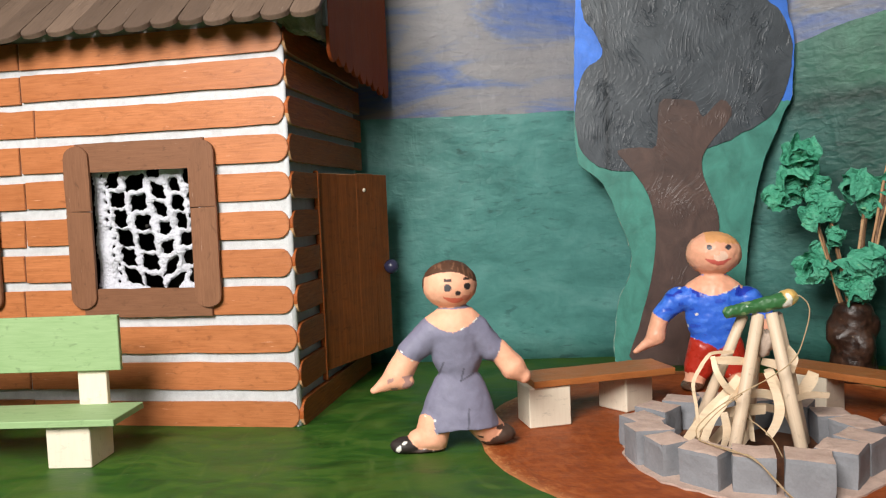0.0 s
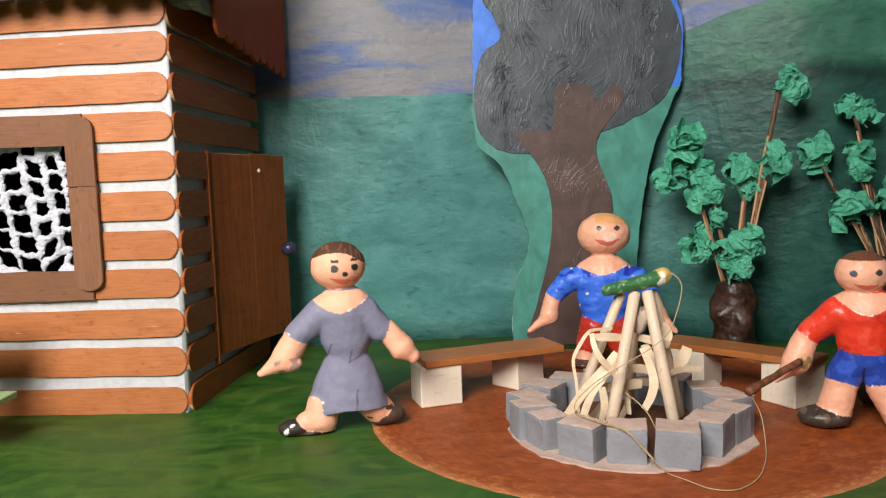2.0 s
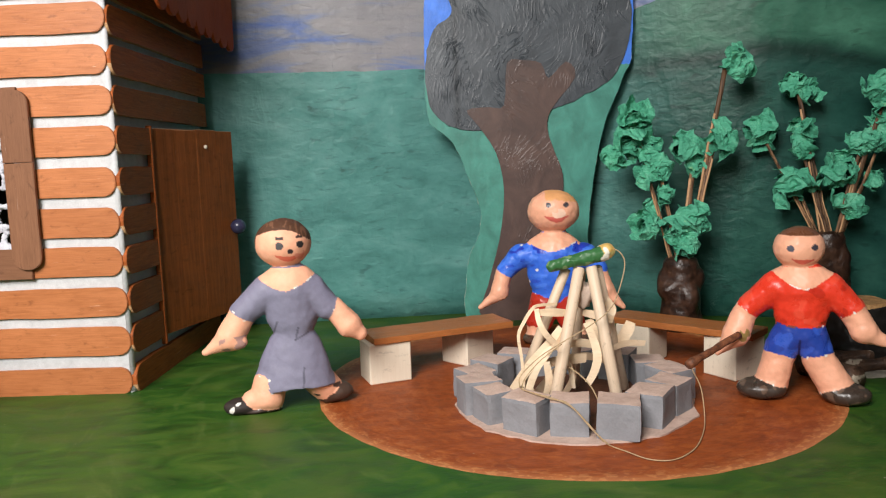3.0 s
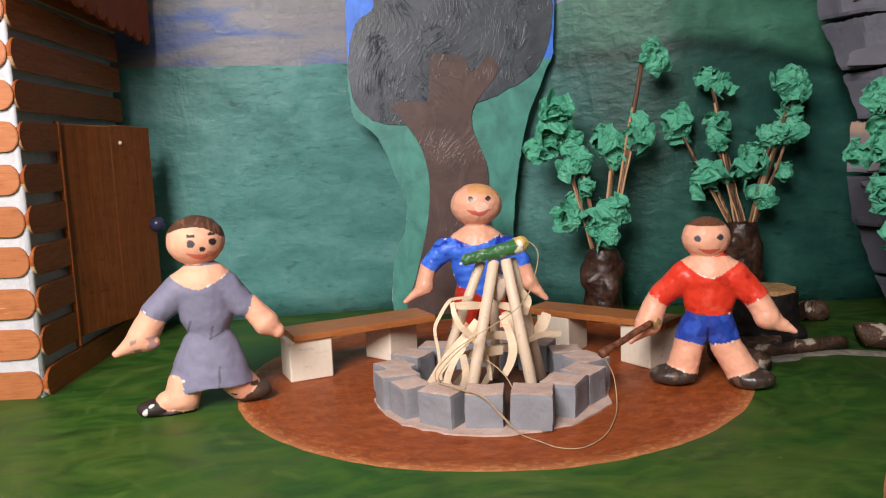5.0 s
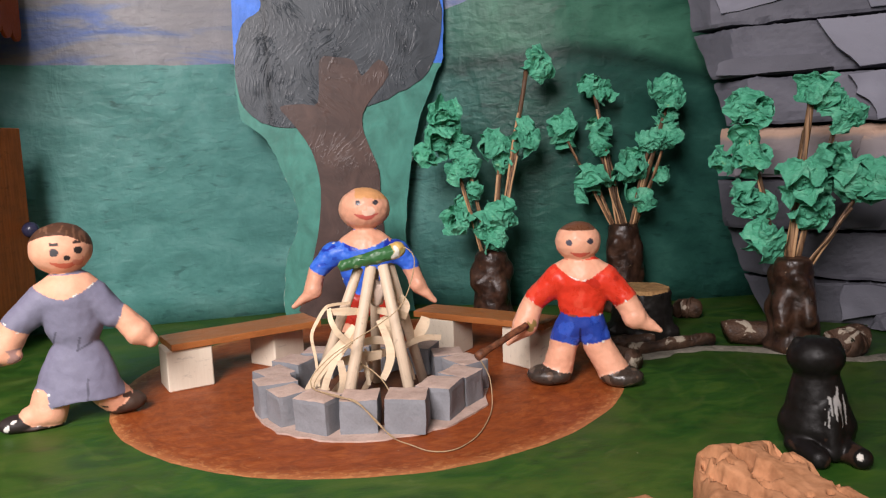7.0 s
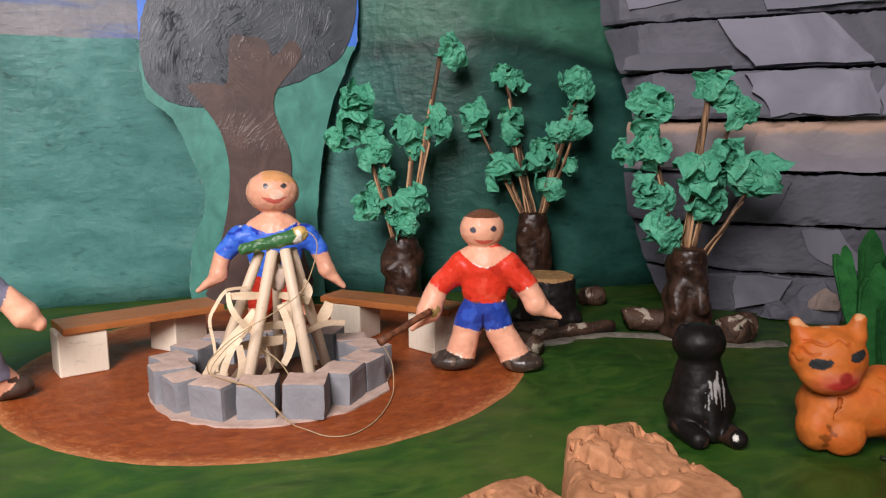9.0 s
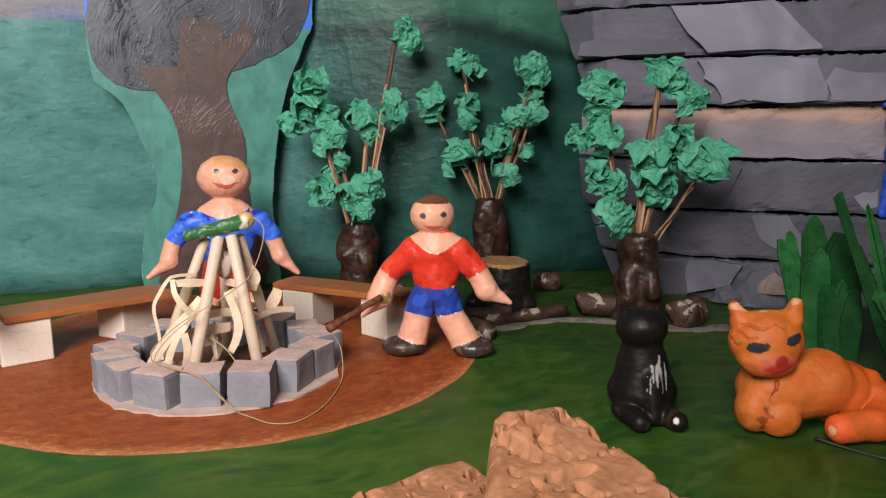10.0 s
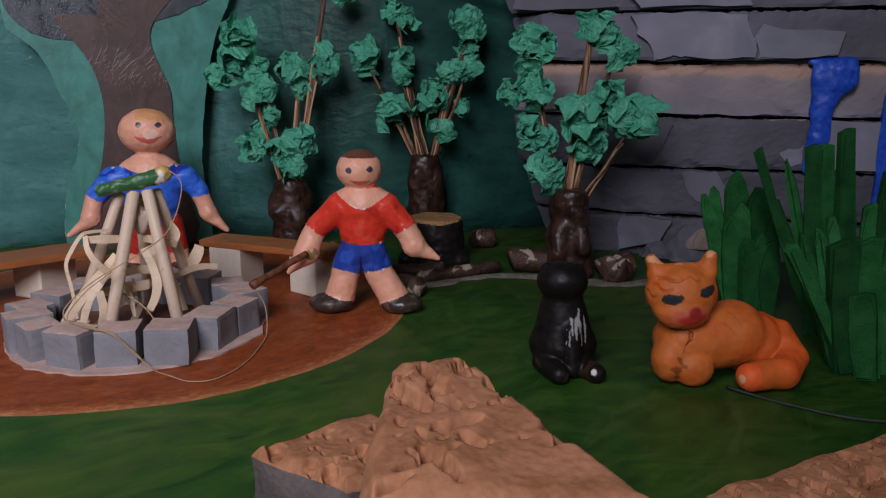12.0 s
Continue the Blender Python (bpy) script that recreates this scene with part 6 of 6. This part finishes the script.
    # flakes where the foam has split: thin plates, each a little askew
    flakes = [
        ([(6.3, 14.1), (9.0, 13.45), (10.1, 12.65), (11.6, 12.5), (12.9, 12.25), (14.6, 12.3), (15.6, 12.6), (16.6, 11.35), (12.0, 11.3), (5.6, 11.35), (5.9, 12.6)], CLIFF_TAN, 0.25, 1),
        ([(5.25, 18.65), (9.4, 18.75), (13.4, 18.5), (14.1, 16.7), (14.35, 15.45), (10.15, 15.45), (8.6, 15.6), (7.3, 15.3), (6.9, 16.4), (5.9, 17.2)], FOAM_LIT, 0.42, 1),
        ([(3.2, 22.6), (10.5, 22.7), (12.6, 20.4), (14.0, 19.25), (6.0, 19.2), (4.6, 20.6)], FOAM_LIT, 0.4, 1.5), ([(-3.6, 20.2), (-2.0, 20.5), (0.6, 20.3), (3.3, 20.25), (4.4, 19.2), (-3.9, 19.1)], FOAM_CLIFF, 0.3, 0),
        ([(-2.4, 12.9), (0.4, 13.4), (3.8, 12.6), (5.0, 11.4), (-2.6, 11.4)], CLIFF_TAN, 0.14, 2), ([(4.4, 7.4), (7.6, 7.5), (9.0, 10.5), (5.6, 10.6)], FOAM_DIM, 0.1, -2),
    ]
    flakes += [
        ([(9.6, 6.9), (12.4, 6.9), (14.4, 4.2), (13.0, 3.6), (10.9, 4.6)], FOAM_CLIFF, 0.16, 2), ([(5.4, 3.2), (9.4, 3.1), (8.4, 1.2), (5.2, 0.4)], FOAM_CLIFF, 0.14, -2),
        ([(-2.8, 10.7), (1.6, 10.9), (4.2, 10.8), (3.4, 9.2), (-1.0, 8.6)], FOAM_CLIFF, 0.12, 2), ([(-4.6, 26.6), (-1.0, 26.7), (3.4, 26.6), (1.4, 24.6), (-3.6, 23.9)], FOAM_LIT, 0.2, 2),
        ([(5.0, 26.7), (16.0, 26.7), (14.2, 23.5), (6.6, 23.3)], FOAM_LIT, 0.2, -1), ([(19.4, 11.0), (26.0, 11.0), (25.6, 7.5), (19.6, 7.5)], FOAM_LIT, 0.14, 1),
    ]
    for line, stuff, thick, tilt in flakes:
        edge = []
        for (xa, za), (xb, zb) in zip(line, line[1:] + line[:1]):
            for s in range(4):
                t = s / 4
                edge.append((xa + (xb - xa) * t + rng.uniform(-0.16, 0.16), za + (zb - za) * t + rng.uniform(-0.1, 0.1)))
        level = max(i for i in range(9) if edges[i] <= min(z for _, z in line) + 0.4)
        part("flake", prism(edge, 0.9, 0.04), stuff, cliff, "", at_cm(0, -proud[level] - 0.28 - thick, 0) @ Matrix.Translation((line[0][0] * CM, 0, 0)) @ Matrix.Rotation(radians(tilt), 4, "Z") @ Matrix.Translation((-line[0][0] * CM, 0, 0)))
    for k, (x, z0, w, h, tan) in enumerate(((10.9, 0.0, 3.4, 2.7, 0), (11.6, 1.3, 1.9, 1.3, 1), (8.6, 0.0, 2.6, 1.1, 0))):
        bm = bmesh.new()
        bmesh.ops.create_icosphere(bm, subdivisions=3, radius=1.0)
        for v in bm.verts:
            v.co = Vector((v.co.x * w * 0.55, v.co.y * (0.8 if not tan else 0.45), max(-0.1, v.co.z) * h)) * (1 + 0.3 * noise.noise(v.co * 1.7 + Vector((x, 0, 0))))
        mm = at_cm(52.7, 51.3, 0, CLIFF_YAW) @ at_cm(x, -1.3 - (0.5 if tan else 0), 0.25 + z0)
        if tan:
            part("dusty_chip", bm, painted("dusty_foam", (0.2, 0.15, 0.13), (0.33, 0.25, 0.22), 90, 0.9, 700, 0.5), cliff, "pinkish dusty foam chip", at_cm(x, -1.95, z0))
        else:
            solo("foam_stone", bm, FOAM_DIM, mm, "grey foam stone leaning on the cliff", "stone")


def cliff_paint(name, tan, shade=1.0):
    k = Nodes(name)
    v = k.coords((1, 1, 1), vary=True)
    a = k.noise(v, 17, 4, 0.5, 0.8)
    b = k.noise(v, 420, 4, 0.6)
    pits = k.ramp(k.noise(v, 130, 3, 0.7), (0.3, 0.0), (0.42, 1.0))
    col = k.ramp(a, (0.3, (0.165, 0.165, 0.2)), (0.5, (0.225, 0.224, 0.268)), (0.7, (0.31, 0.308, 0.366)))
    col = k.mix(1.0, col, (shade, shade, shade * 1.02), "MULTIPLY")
    if tan:
        sep = k.add("ShaderNodeSeparateXYZ")
        k.tree.links.new(k.add("ShaderNodeTexCoord").outputs["Object"], sep.inputs[0])
        z = k.math("ADD", sep.outputs[2], k.math("MULTIPLY", k.math("SUBTRACT", a, 0.5), 0.018))
        warm = k.ramp(a, (0.3, (0.34, 0.265, 0.23)), (0.7, (0.45, 0.35, 0.3)))
        col = k.mix(k.ramp(z, (0.12, 0.2), (0.144, 0.6)), col, warm)
        col = k.mix(k.ramp(z, (0.1415, 0.0), (0.1445, 0.9)), col, (0.58, 0.38, 0.28))
    return k.done(col, 0.72, k.math("ADD", k.math("MULTIPLY", b, 0.5), k.math("ADD", k.math("MULTIPLY", pits, 0.35), k.math("MULTIPLY", a, 1.0))), 0.35, 0.0012, 0.35)


# one foam paint in dimmed and lit copies, the facets' light put into colour
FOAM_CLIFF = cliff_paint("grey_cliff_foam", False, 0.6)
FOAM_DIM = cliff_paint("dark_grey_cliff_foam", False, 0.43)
FOAM_LIT = cliff_paint("lit_pale_cliff_foam", False, 1.15)
CLIFF_TAN = cliff_paint("grey_cliff_foam_tan_edge", True)


# ---------------------------------------------------------------- felt plants
def felt_plant(x, y, rz, strips, label, seed):
    """strips: foot x, tip x, tip height, depth, width, rounded tip."""
    p = thing("felt_plant", at_cm(x, y, 0, rz), label, "plant", "felt plants")
    rng = random.Random(seed)
    for fx, tx, tz, py, w, tip in strips:
        r = w / 2
        h = math.hypot(tx - fx, tz)
        if tip:
            line = [(-r * 0.7, 0), (r * 0.7, 0), (r * 1.0, h * 0.5), (r * 1.0, h * 0.82), (r * 0.75, h * 0.92), (r * 0.2, h), (-r * 0.35, h * 0.985), (-r * 0.9, h * 0.88), (-r * 1.02, h * 0.5)]
        else:
            line = [(-r * 0.9, 0), (r * 0.9, 0), (r * 0.97, h * 0.35), (r * 1.03, h * 0.7), (r * 1.02, h), (r * 0.2, h * 1.004), (-r * 0.98, h * 0.985), (-r * 1.04, h * 0.6), (-r, h * 0.3)]
        bm = prism([(a + rng.uniform(-0.05, 0.05), b + (rng.uniform(-0.1, 0.1) if b > 0.7 * h else 0)) for a, b in line], 0.5, 0.16)
        part("leaf", bm, FELT_GREEN, p, "", at_cm(fx, py, 0, rng.uniform(-25, 25), rng.uniform(-4, 4), math.degrees(math.atan2(tx - fx, tz))))


def build_plants():
    leaves = [(-1.5, -3.65, 7.2, 0.3, 0.6, 1), (-1.6, -3.15, 7.6, 0.7, 0.65, 1), (-1.05, -1.75, 8.5, 0.6, 1.15, 1), (-0.35, -0.4, 7.7, 0.4, 1.2, 1), (-1.44, -2.1, 6.1, -0.4, 0.98, 1), (-0.8, -1.1, 4.8, -0.9, 0.85, 1), (-0.35, -0.3, 5.1, -0.6, 0.5, 1),
              (0.28, 0.65, 6.2, -0.2, 0.65, 1), (0.28, 0.2, 4.6, -0.9, 0.9, 1), (-0.9, -1.5, 6.9, 0.1, 0.8, 1)]
    felt_plant(53.3, 30.9, -36, [(a, b, c, d, w * 1.3, e) for a, b, c, d, w, e in leaves], "bush of cut dark green felt leaves beside the cat", 1)
    strips = [(0.0, -3.75, 10.2, 0.4, 0.5, 0), (0.2, -2.3, 9.7, 0.6, 0.6, 1), (-0.2, -1.15, 10.55, 0.1, 0.78, 0), (0.4, -0.45, 10.55, 0.2, 0.88, 0), (1.4, 0.2, 11.5, 0.3, 0.85, 0), (1.7, 1.0, 9.3, 0.0, 0.6, 0), (2.1, 1.85, 7.6, -0.3, 0.7, 0), (0.5, -2.6, 7.2, 0.8, 0.6, 0),
              (2.4, 3.0, 9.4, 0.4, 0.9, 0), (1.2, 0.6, 8.0, 0.7, 0.9, 0)]
    felt_plant(52.3, 26.3, -42, strips, "tall clump of square-cut dark green felt strips", 2)
    near = [(-0.2, -3.8, 6.3, 0.2, 0.6, 0), (-0.9, -3.3, 6.85, 0.5, 0.45, 1), (-0.8, -2.3, 7.0, 0.4, 0.62, 1), (-0.6, -1.7, 7.55, 0.6, 0.66, 1), (-0.4, -1.1, 6.55, -0.2, 1.5, 0), (0.5, -0.3, 6.65, -0.3, 0.95, 0), (1.3, 0.7, 6.9, 0.1, 1.0, 0), (0.1, -0.5, 4.2, -0.7, 1.1, 0), (2.0, 1.8, 7.4, 0.3, 1.0, 0)]
    felt_plant(49.5, 21.8, -42, near, "low clump of broad dark green felt strips", 3)


# ---------------------------------------------------------------- stones, bark and small things
def foam_rock(corners, top, seed, flare=0.3, tan_rows=0):
    """A broken foam block over four corners (far left, far right, near right, near left): pits on top, sheer sides."""
    bm = bmesh.new()
    n, m = 110, 7
    fl, fr, nr, nl = [Vector((*c, 0)) for c in corners]
    mid = (fl + fr + nr + nl) / 4

    rng = random.Random(seed)
    span = max(fr.x, nr.x) - min(fl.x, nl.x), fl.y - nl.y
    pits = []
    for k in range(int(8 + 2.4 * span[0] * abs(span[1]))):
        size = rng.choice((0.07, 0.09, 0.11, 0.14, 0.2, 0.3))
        long, short = size * rng.uniform(1.2, 3.2), size * rng.uniform(0.7, 1.1)
        if rng.random() < 0.6:
            long, short = short, long
        pits.append((rng.uniform(min(fl.x, nl.x), max(fr.x, nr.x)), rng.uniform(nl.y, fl.y), long, short, 0.14 + 0.7 * size))

    def place(u, v):
        return (fl * (1 - u) + fr * u) * v + (nl * (1 - u) + nr * u) * (1 - v)
    grid = []
    for i in range(n + 1):
        row = []
        for j in range(n + 1):
            p = place(i / n, j / n)
            q = Vector((p.x, p.y, seed))
            z = top(p.x, p.y) + 0.18 * noise.noise(q * 0.55)
            for cx, cy, rx, ry, deep in pits:
                if abs(p.x - cx) < rx * 1.3 and abs(p.y - cy) < ry * 1.3:
                    e = math.sqrt(((p.x - cx) / rx) ** 2 + ((p.y - cy - 0.15 * (p.x - cx)) / ry) ** 2) + 0.45 * noise.noise(q * 2.6)
                    t = min(1.0, max(0.0, (1.0 - e) * 2.2))
                    z -= deep * t * t * (3 - 2 * t) * min(1.0, min(i, n - i, j, n - j) / (0.05 * n))
            lip = max(0.0, 1 - min(i, n - i, j, n - j) / (0.09 * n))
            z -= min(0.45, 0.12 * top(p.x, p.y)) * lip * lip
            z += 0.02 * noise.noise(q * 5)
            wob = noise.noise_vector(q * 1.3) * 0.08
            row.append(bm.verts.new((p.x + wob.x, p.y + wob.y, max(0.1, z))))
        grid.append(row)
    for i in range(n):
        for j in range(n):
            bm.faces.new((grid[i][j], grid[i + 1][j], grid[i + 1][j + 1], grid[i][j + 1])).material_index = 0
    rim = [grid[i][0] for i in range(n)] + [grid[n][j] for j in range(n)] + [grid[i][n] for i in range(n, 0, -1)] + [grid[0][j] for j in range(n, 0, -1)]
    last = rim
    for s in range(1, m + 1):
        t = s / m
        row = []
        for v in rim:
            out = (Vector((v.co.x, v.co.y, 0)) - mid).normalized()
            z = v.co.z * (1 - t)
            off = out * (flare * t + 0.22 * noise.noise(Vector((v.co.x * 0.7, v.co.y * 0.7, z * 0.7 + seed))))
            row.append(bm.verts.new((v.co.x + off.x, v.co.y + off.y, z)))
        for k in range(len(rim)):
            e = (k + 1) % len(rim)
            bm.faces.new((last[k], row[k], row[e], last[e])).material_index = 1 if s > tan_rows else 0
        last = row
    bmesh.ops.recalc_face_normals(bm, faces=bm.faces)
    return bm


def build_rocks():
    solo("tan_rock", foam_rock([(23.75, 18.6), (25.6, 18.45), (25.7, 9.6), (20.3, 12.9)], lambda x, y: 6.45 - 0.03 * (18.0 - y) - 1.5 * max(0.0, 22.5 - 0.32 * (18.0 - y) - x), 11, 0.6, 3), [FOAM_TAN, FOAM_DARK], at_cm(0, 0), "broken tan foam rock with pits and ridges", "rock", "foam rocks", smooth=True)
    solo("tan_rock", foam_rock([(20.5, 22.2), (25.0, 23.2), (25.6, 18.9), (22.4, 18.9)], lambda x, y: 2.85, 12, 0.1), [FOAM_TAN, FOAM_DARK], at_cm(0, 0), "low tan foam slab with grey sides", "rock", "foam rocks", smooth=True)
    solo("tan_rock", foam_rock([(34, 16.6), (49, 16.6), (49, 7), (34, 7)], lambda x, y: 0.7, 13, 0.1), [FOAM_TAN, FOAM_DARK], at_cm(0, 0), "flat tan foam slab at the edge of the board", "rock", "foam rocks")


# rock sides: grey-brown foam, with their shade put into the darker tone
FOAM_DARK = painted("grey_brown_foam_side", (0.075, 0.062, 0.06), (0.16, 0.13, 0.12), 60, 0.85, 500, 0.6, reach=0.001)


def build_bark():
    stump = thing("tree_stump", at_cm(41.2, 50.6, 0), "black-barked tree stump with a pale cut top", "stump")
    k = (0.012, 0.01, 0.009)
    forms = [(roll((0, 0, 0.4), (0, 0, 3.3), 2.3, 2.05), k)] + [(ball((2.1 * math.cos(a), 2.1 * math.sin(a), 0.5), (0.8, 0.8, 0.7)), k) for a in (0.3, 1.7, 2.9, 4.1, 5.3)]
    me = clay("bark", forms, (-3.4, -3.4, -0.2), (3.4, 3.4, 4.2), 0.14, 0.3, 0.12, 0.7, cut=lambda p: np.maximum(-p[:, 2], p[:, 2] - 3.5))
    part("bark", me, CLAY_GLOSS, stump, "glossy black bark")
    bm = bmesh.new()
    bmesh.ops.create_cone(bm, cap_ends=True, segments=36, radius1=2.0, radius2=1.9, depth=0.3)
    bmesh.ops.subdivide_edges(bm, edges=list(bm.edges), cuts=2, use_grid_fill=True)
    for v in bm.verts:
        v.co += 0.09 * noise.noise_vector(v.co * 1.2)
    part("cut_top", bm, painted("cut_wood", (0.2, 0.1, 0.035), (0.5, 0.29, 0.12), 250, 0.8, 900, 0.7), stump, "pale cut wood", at_cm(0, 0, 3.55))
    rows = [
        ((35.0, 46.6), (36.2, 43.2), 0.75, "thick dark twig lying on the ground"), ((37.6, 46.4), (44.2, 46.3), 0.5, "peeling brown bark strip lying on the ground"), ((36.2, 48.6), (40.2, 47.6), 0.55, "peeling brown bark strip lying on the ground"),
        ((45.2, 46.2), (48.4, 44.6), 0.95, "short cut log with pale ends"), ((49.6, 40.6), (51.6, 41.0), 1.15, "short cut log with pale ends"), ((47.0, 54.5), (48.3, 54.0), 0.9, "short cut log with pale ends"), ((33.6, 57.2), (35.6, 57.0), 0.6, "short cut log with pale ends"),
    ]
    for i, ((ax, ay), (bx, by), r, label) in enumerate(rows):
        a, b = Vector((ax, ay, r * 0.85)), Vector((bx, by, r * 0.8))
        pts = [a + (b - a) * t + 0.22 * noise.noise_vector(Vector((t * 3, i * 4, 2))) * (0 < t < 1) for t in [s / 12 for s in range(13)]]
        rad = [r * (0.9 + 0.3 * noise.noise(Vector((s * 0.4, i * 3, 5)))) for s in range(13)]
        bm = tube(bmesh.new(), pts, rad, 14)
        for v in bm.verts:
            v.co += 0.07 * noise.noise_vector(v.co * 2.4)
            v.co.z = max(0.0, v.co.z)
        solo("log", bm, BARK_PEEL, at_cm(0, 0), label, "log", "logs and bark", smooth=True)
    bm = bmesh.new()
    tube(bm, curve_points([(42.4, 23.4, 0.2), (43.0, 22.2, 0.08), (43.6, 20.8, 0.08), (44.6, 19.0, 0.08), (46.0, 17.6, 0.12)], 6), 0.085, 7)
    solo("stem", bm, painted("dark_stem", (0.008, 0.014, 0.008), (0.03, 0.045, 0.02), 120, 0.6), at_cm(0, 0), "thin dark green stem lying on the grass", "stem", smooth=True)
    # a strip of dry glue and sand along the edge of the grass
    line = curve_points([(37.4, 47.6, 0), (38.6, 45.6, 0), (42, 46.1, 0), (46, 44.2, 0), (49.6, 40.2, 0), (53, 39.2, 0)], 8)
    bm = bmesh.new()
    rows = []
    for i, p in enumerate(line):
        way = (line[min(i + 1, len(line) - 1)] - line[max(i - 1, 0)]).normalized()
        side = Vector((-way.y, way.x, 0))
        w = 0.75 + 0.5 * noise.noise(Vector((i * 0.35, 3, 1)))
        rows.append([bm.verts.new(p + side * w * s + Vector((0, 0, h))) for s, h in ((-1, 0.01), (-0.5, 0.12 + 0.08 * noise.noise(Vector((i * 0.5, 1, 1)))), (0.3, 0.1), (1, 0.01))])
    for a, b in zip(rows, rows[1:]):
        for k in range(3):
            bm.faces.new((a[k], a[k + 1], b[k + 1], b[k]))
    solo("sand_strip", bm, painted("sand_and_glue", (0.09, 0.08, 0.06), (0.3, 0.27, 0.22), 90, 0.8, 600, 0.7), at_cm(0, 0), "strip of dried grey sand at the grass edge", "sand", smooth=True)


def peel_paint():
    k = Nodes("peeling_bark")
    v = k.coords()
    a = k.noise(v, 75, 5, 0.6, 0.6)
    b = k.noise(v, 700, 4, 0.6)
    col = k.ramp(a, (0.3, (0.018, 0.012, 0.01)), (0.5, (0.075, 0.038, 0.022)), (0.585, (0.1, 0.055, 0.034)), (0.6, (0.38, 0.31, 0.24)), (0.75, (0.5, 0.43, 0.34)))
    return k.done(col, k.ramp(a, (0.4, 0.35), (0.62, 0.8)), k.math("ADD", k.math("MULTIPLY", a, 2.0), b), 0.7, 0.0012)


BARK_PEEL = peel_paint()

build_green_bench()
plank_bench(8.3, 49.85, 17, 9.95, 3.2, ((7.95, 50.0, 15), (14.6, 53.0, 40)), "low varnished plank bench on two pale wooden cubes", 1)
plank_bench(24.3, 52.9, -48.5, 10.1, 2.6, ((26.5, 50.5, 43), (30.2, 45.9, 25)), "low varnished plank bench on two pale wooden cubes", 5)
build_fire_ring()
build_campfire()
build_corn()
build_string()
build_stick()
build_woman()
build_blue()
build_red()
build_cats()
build_trees()
build_cliff()
build_plants()
build_rocks()
build_bark()
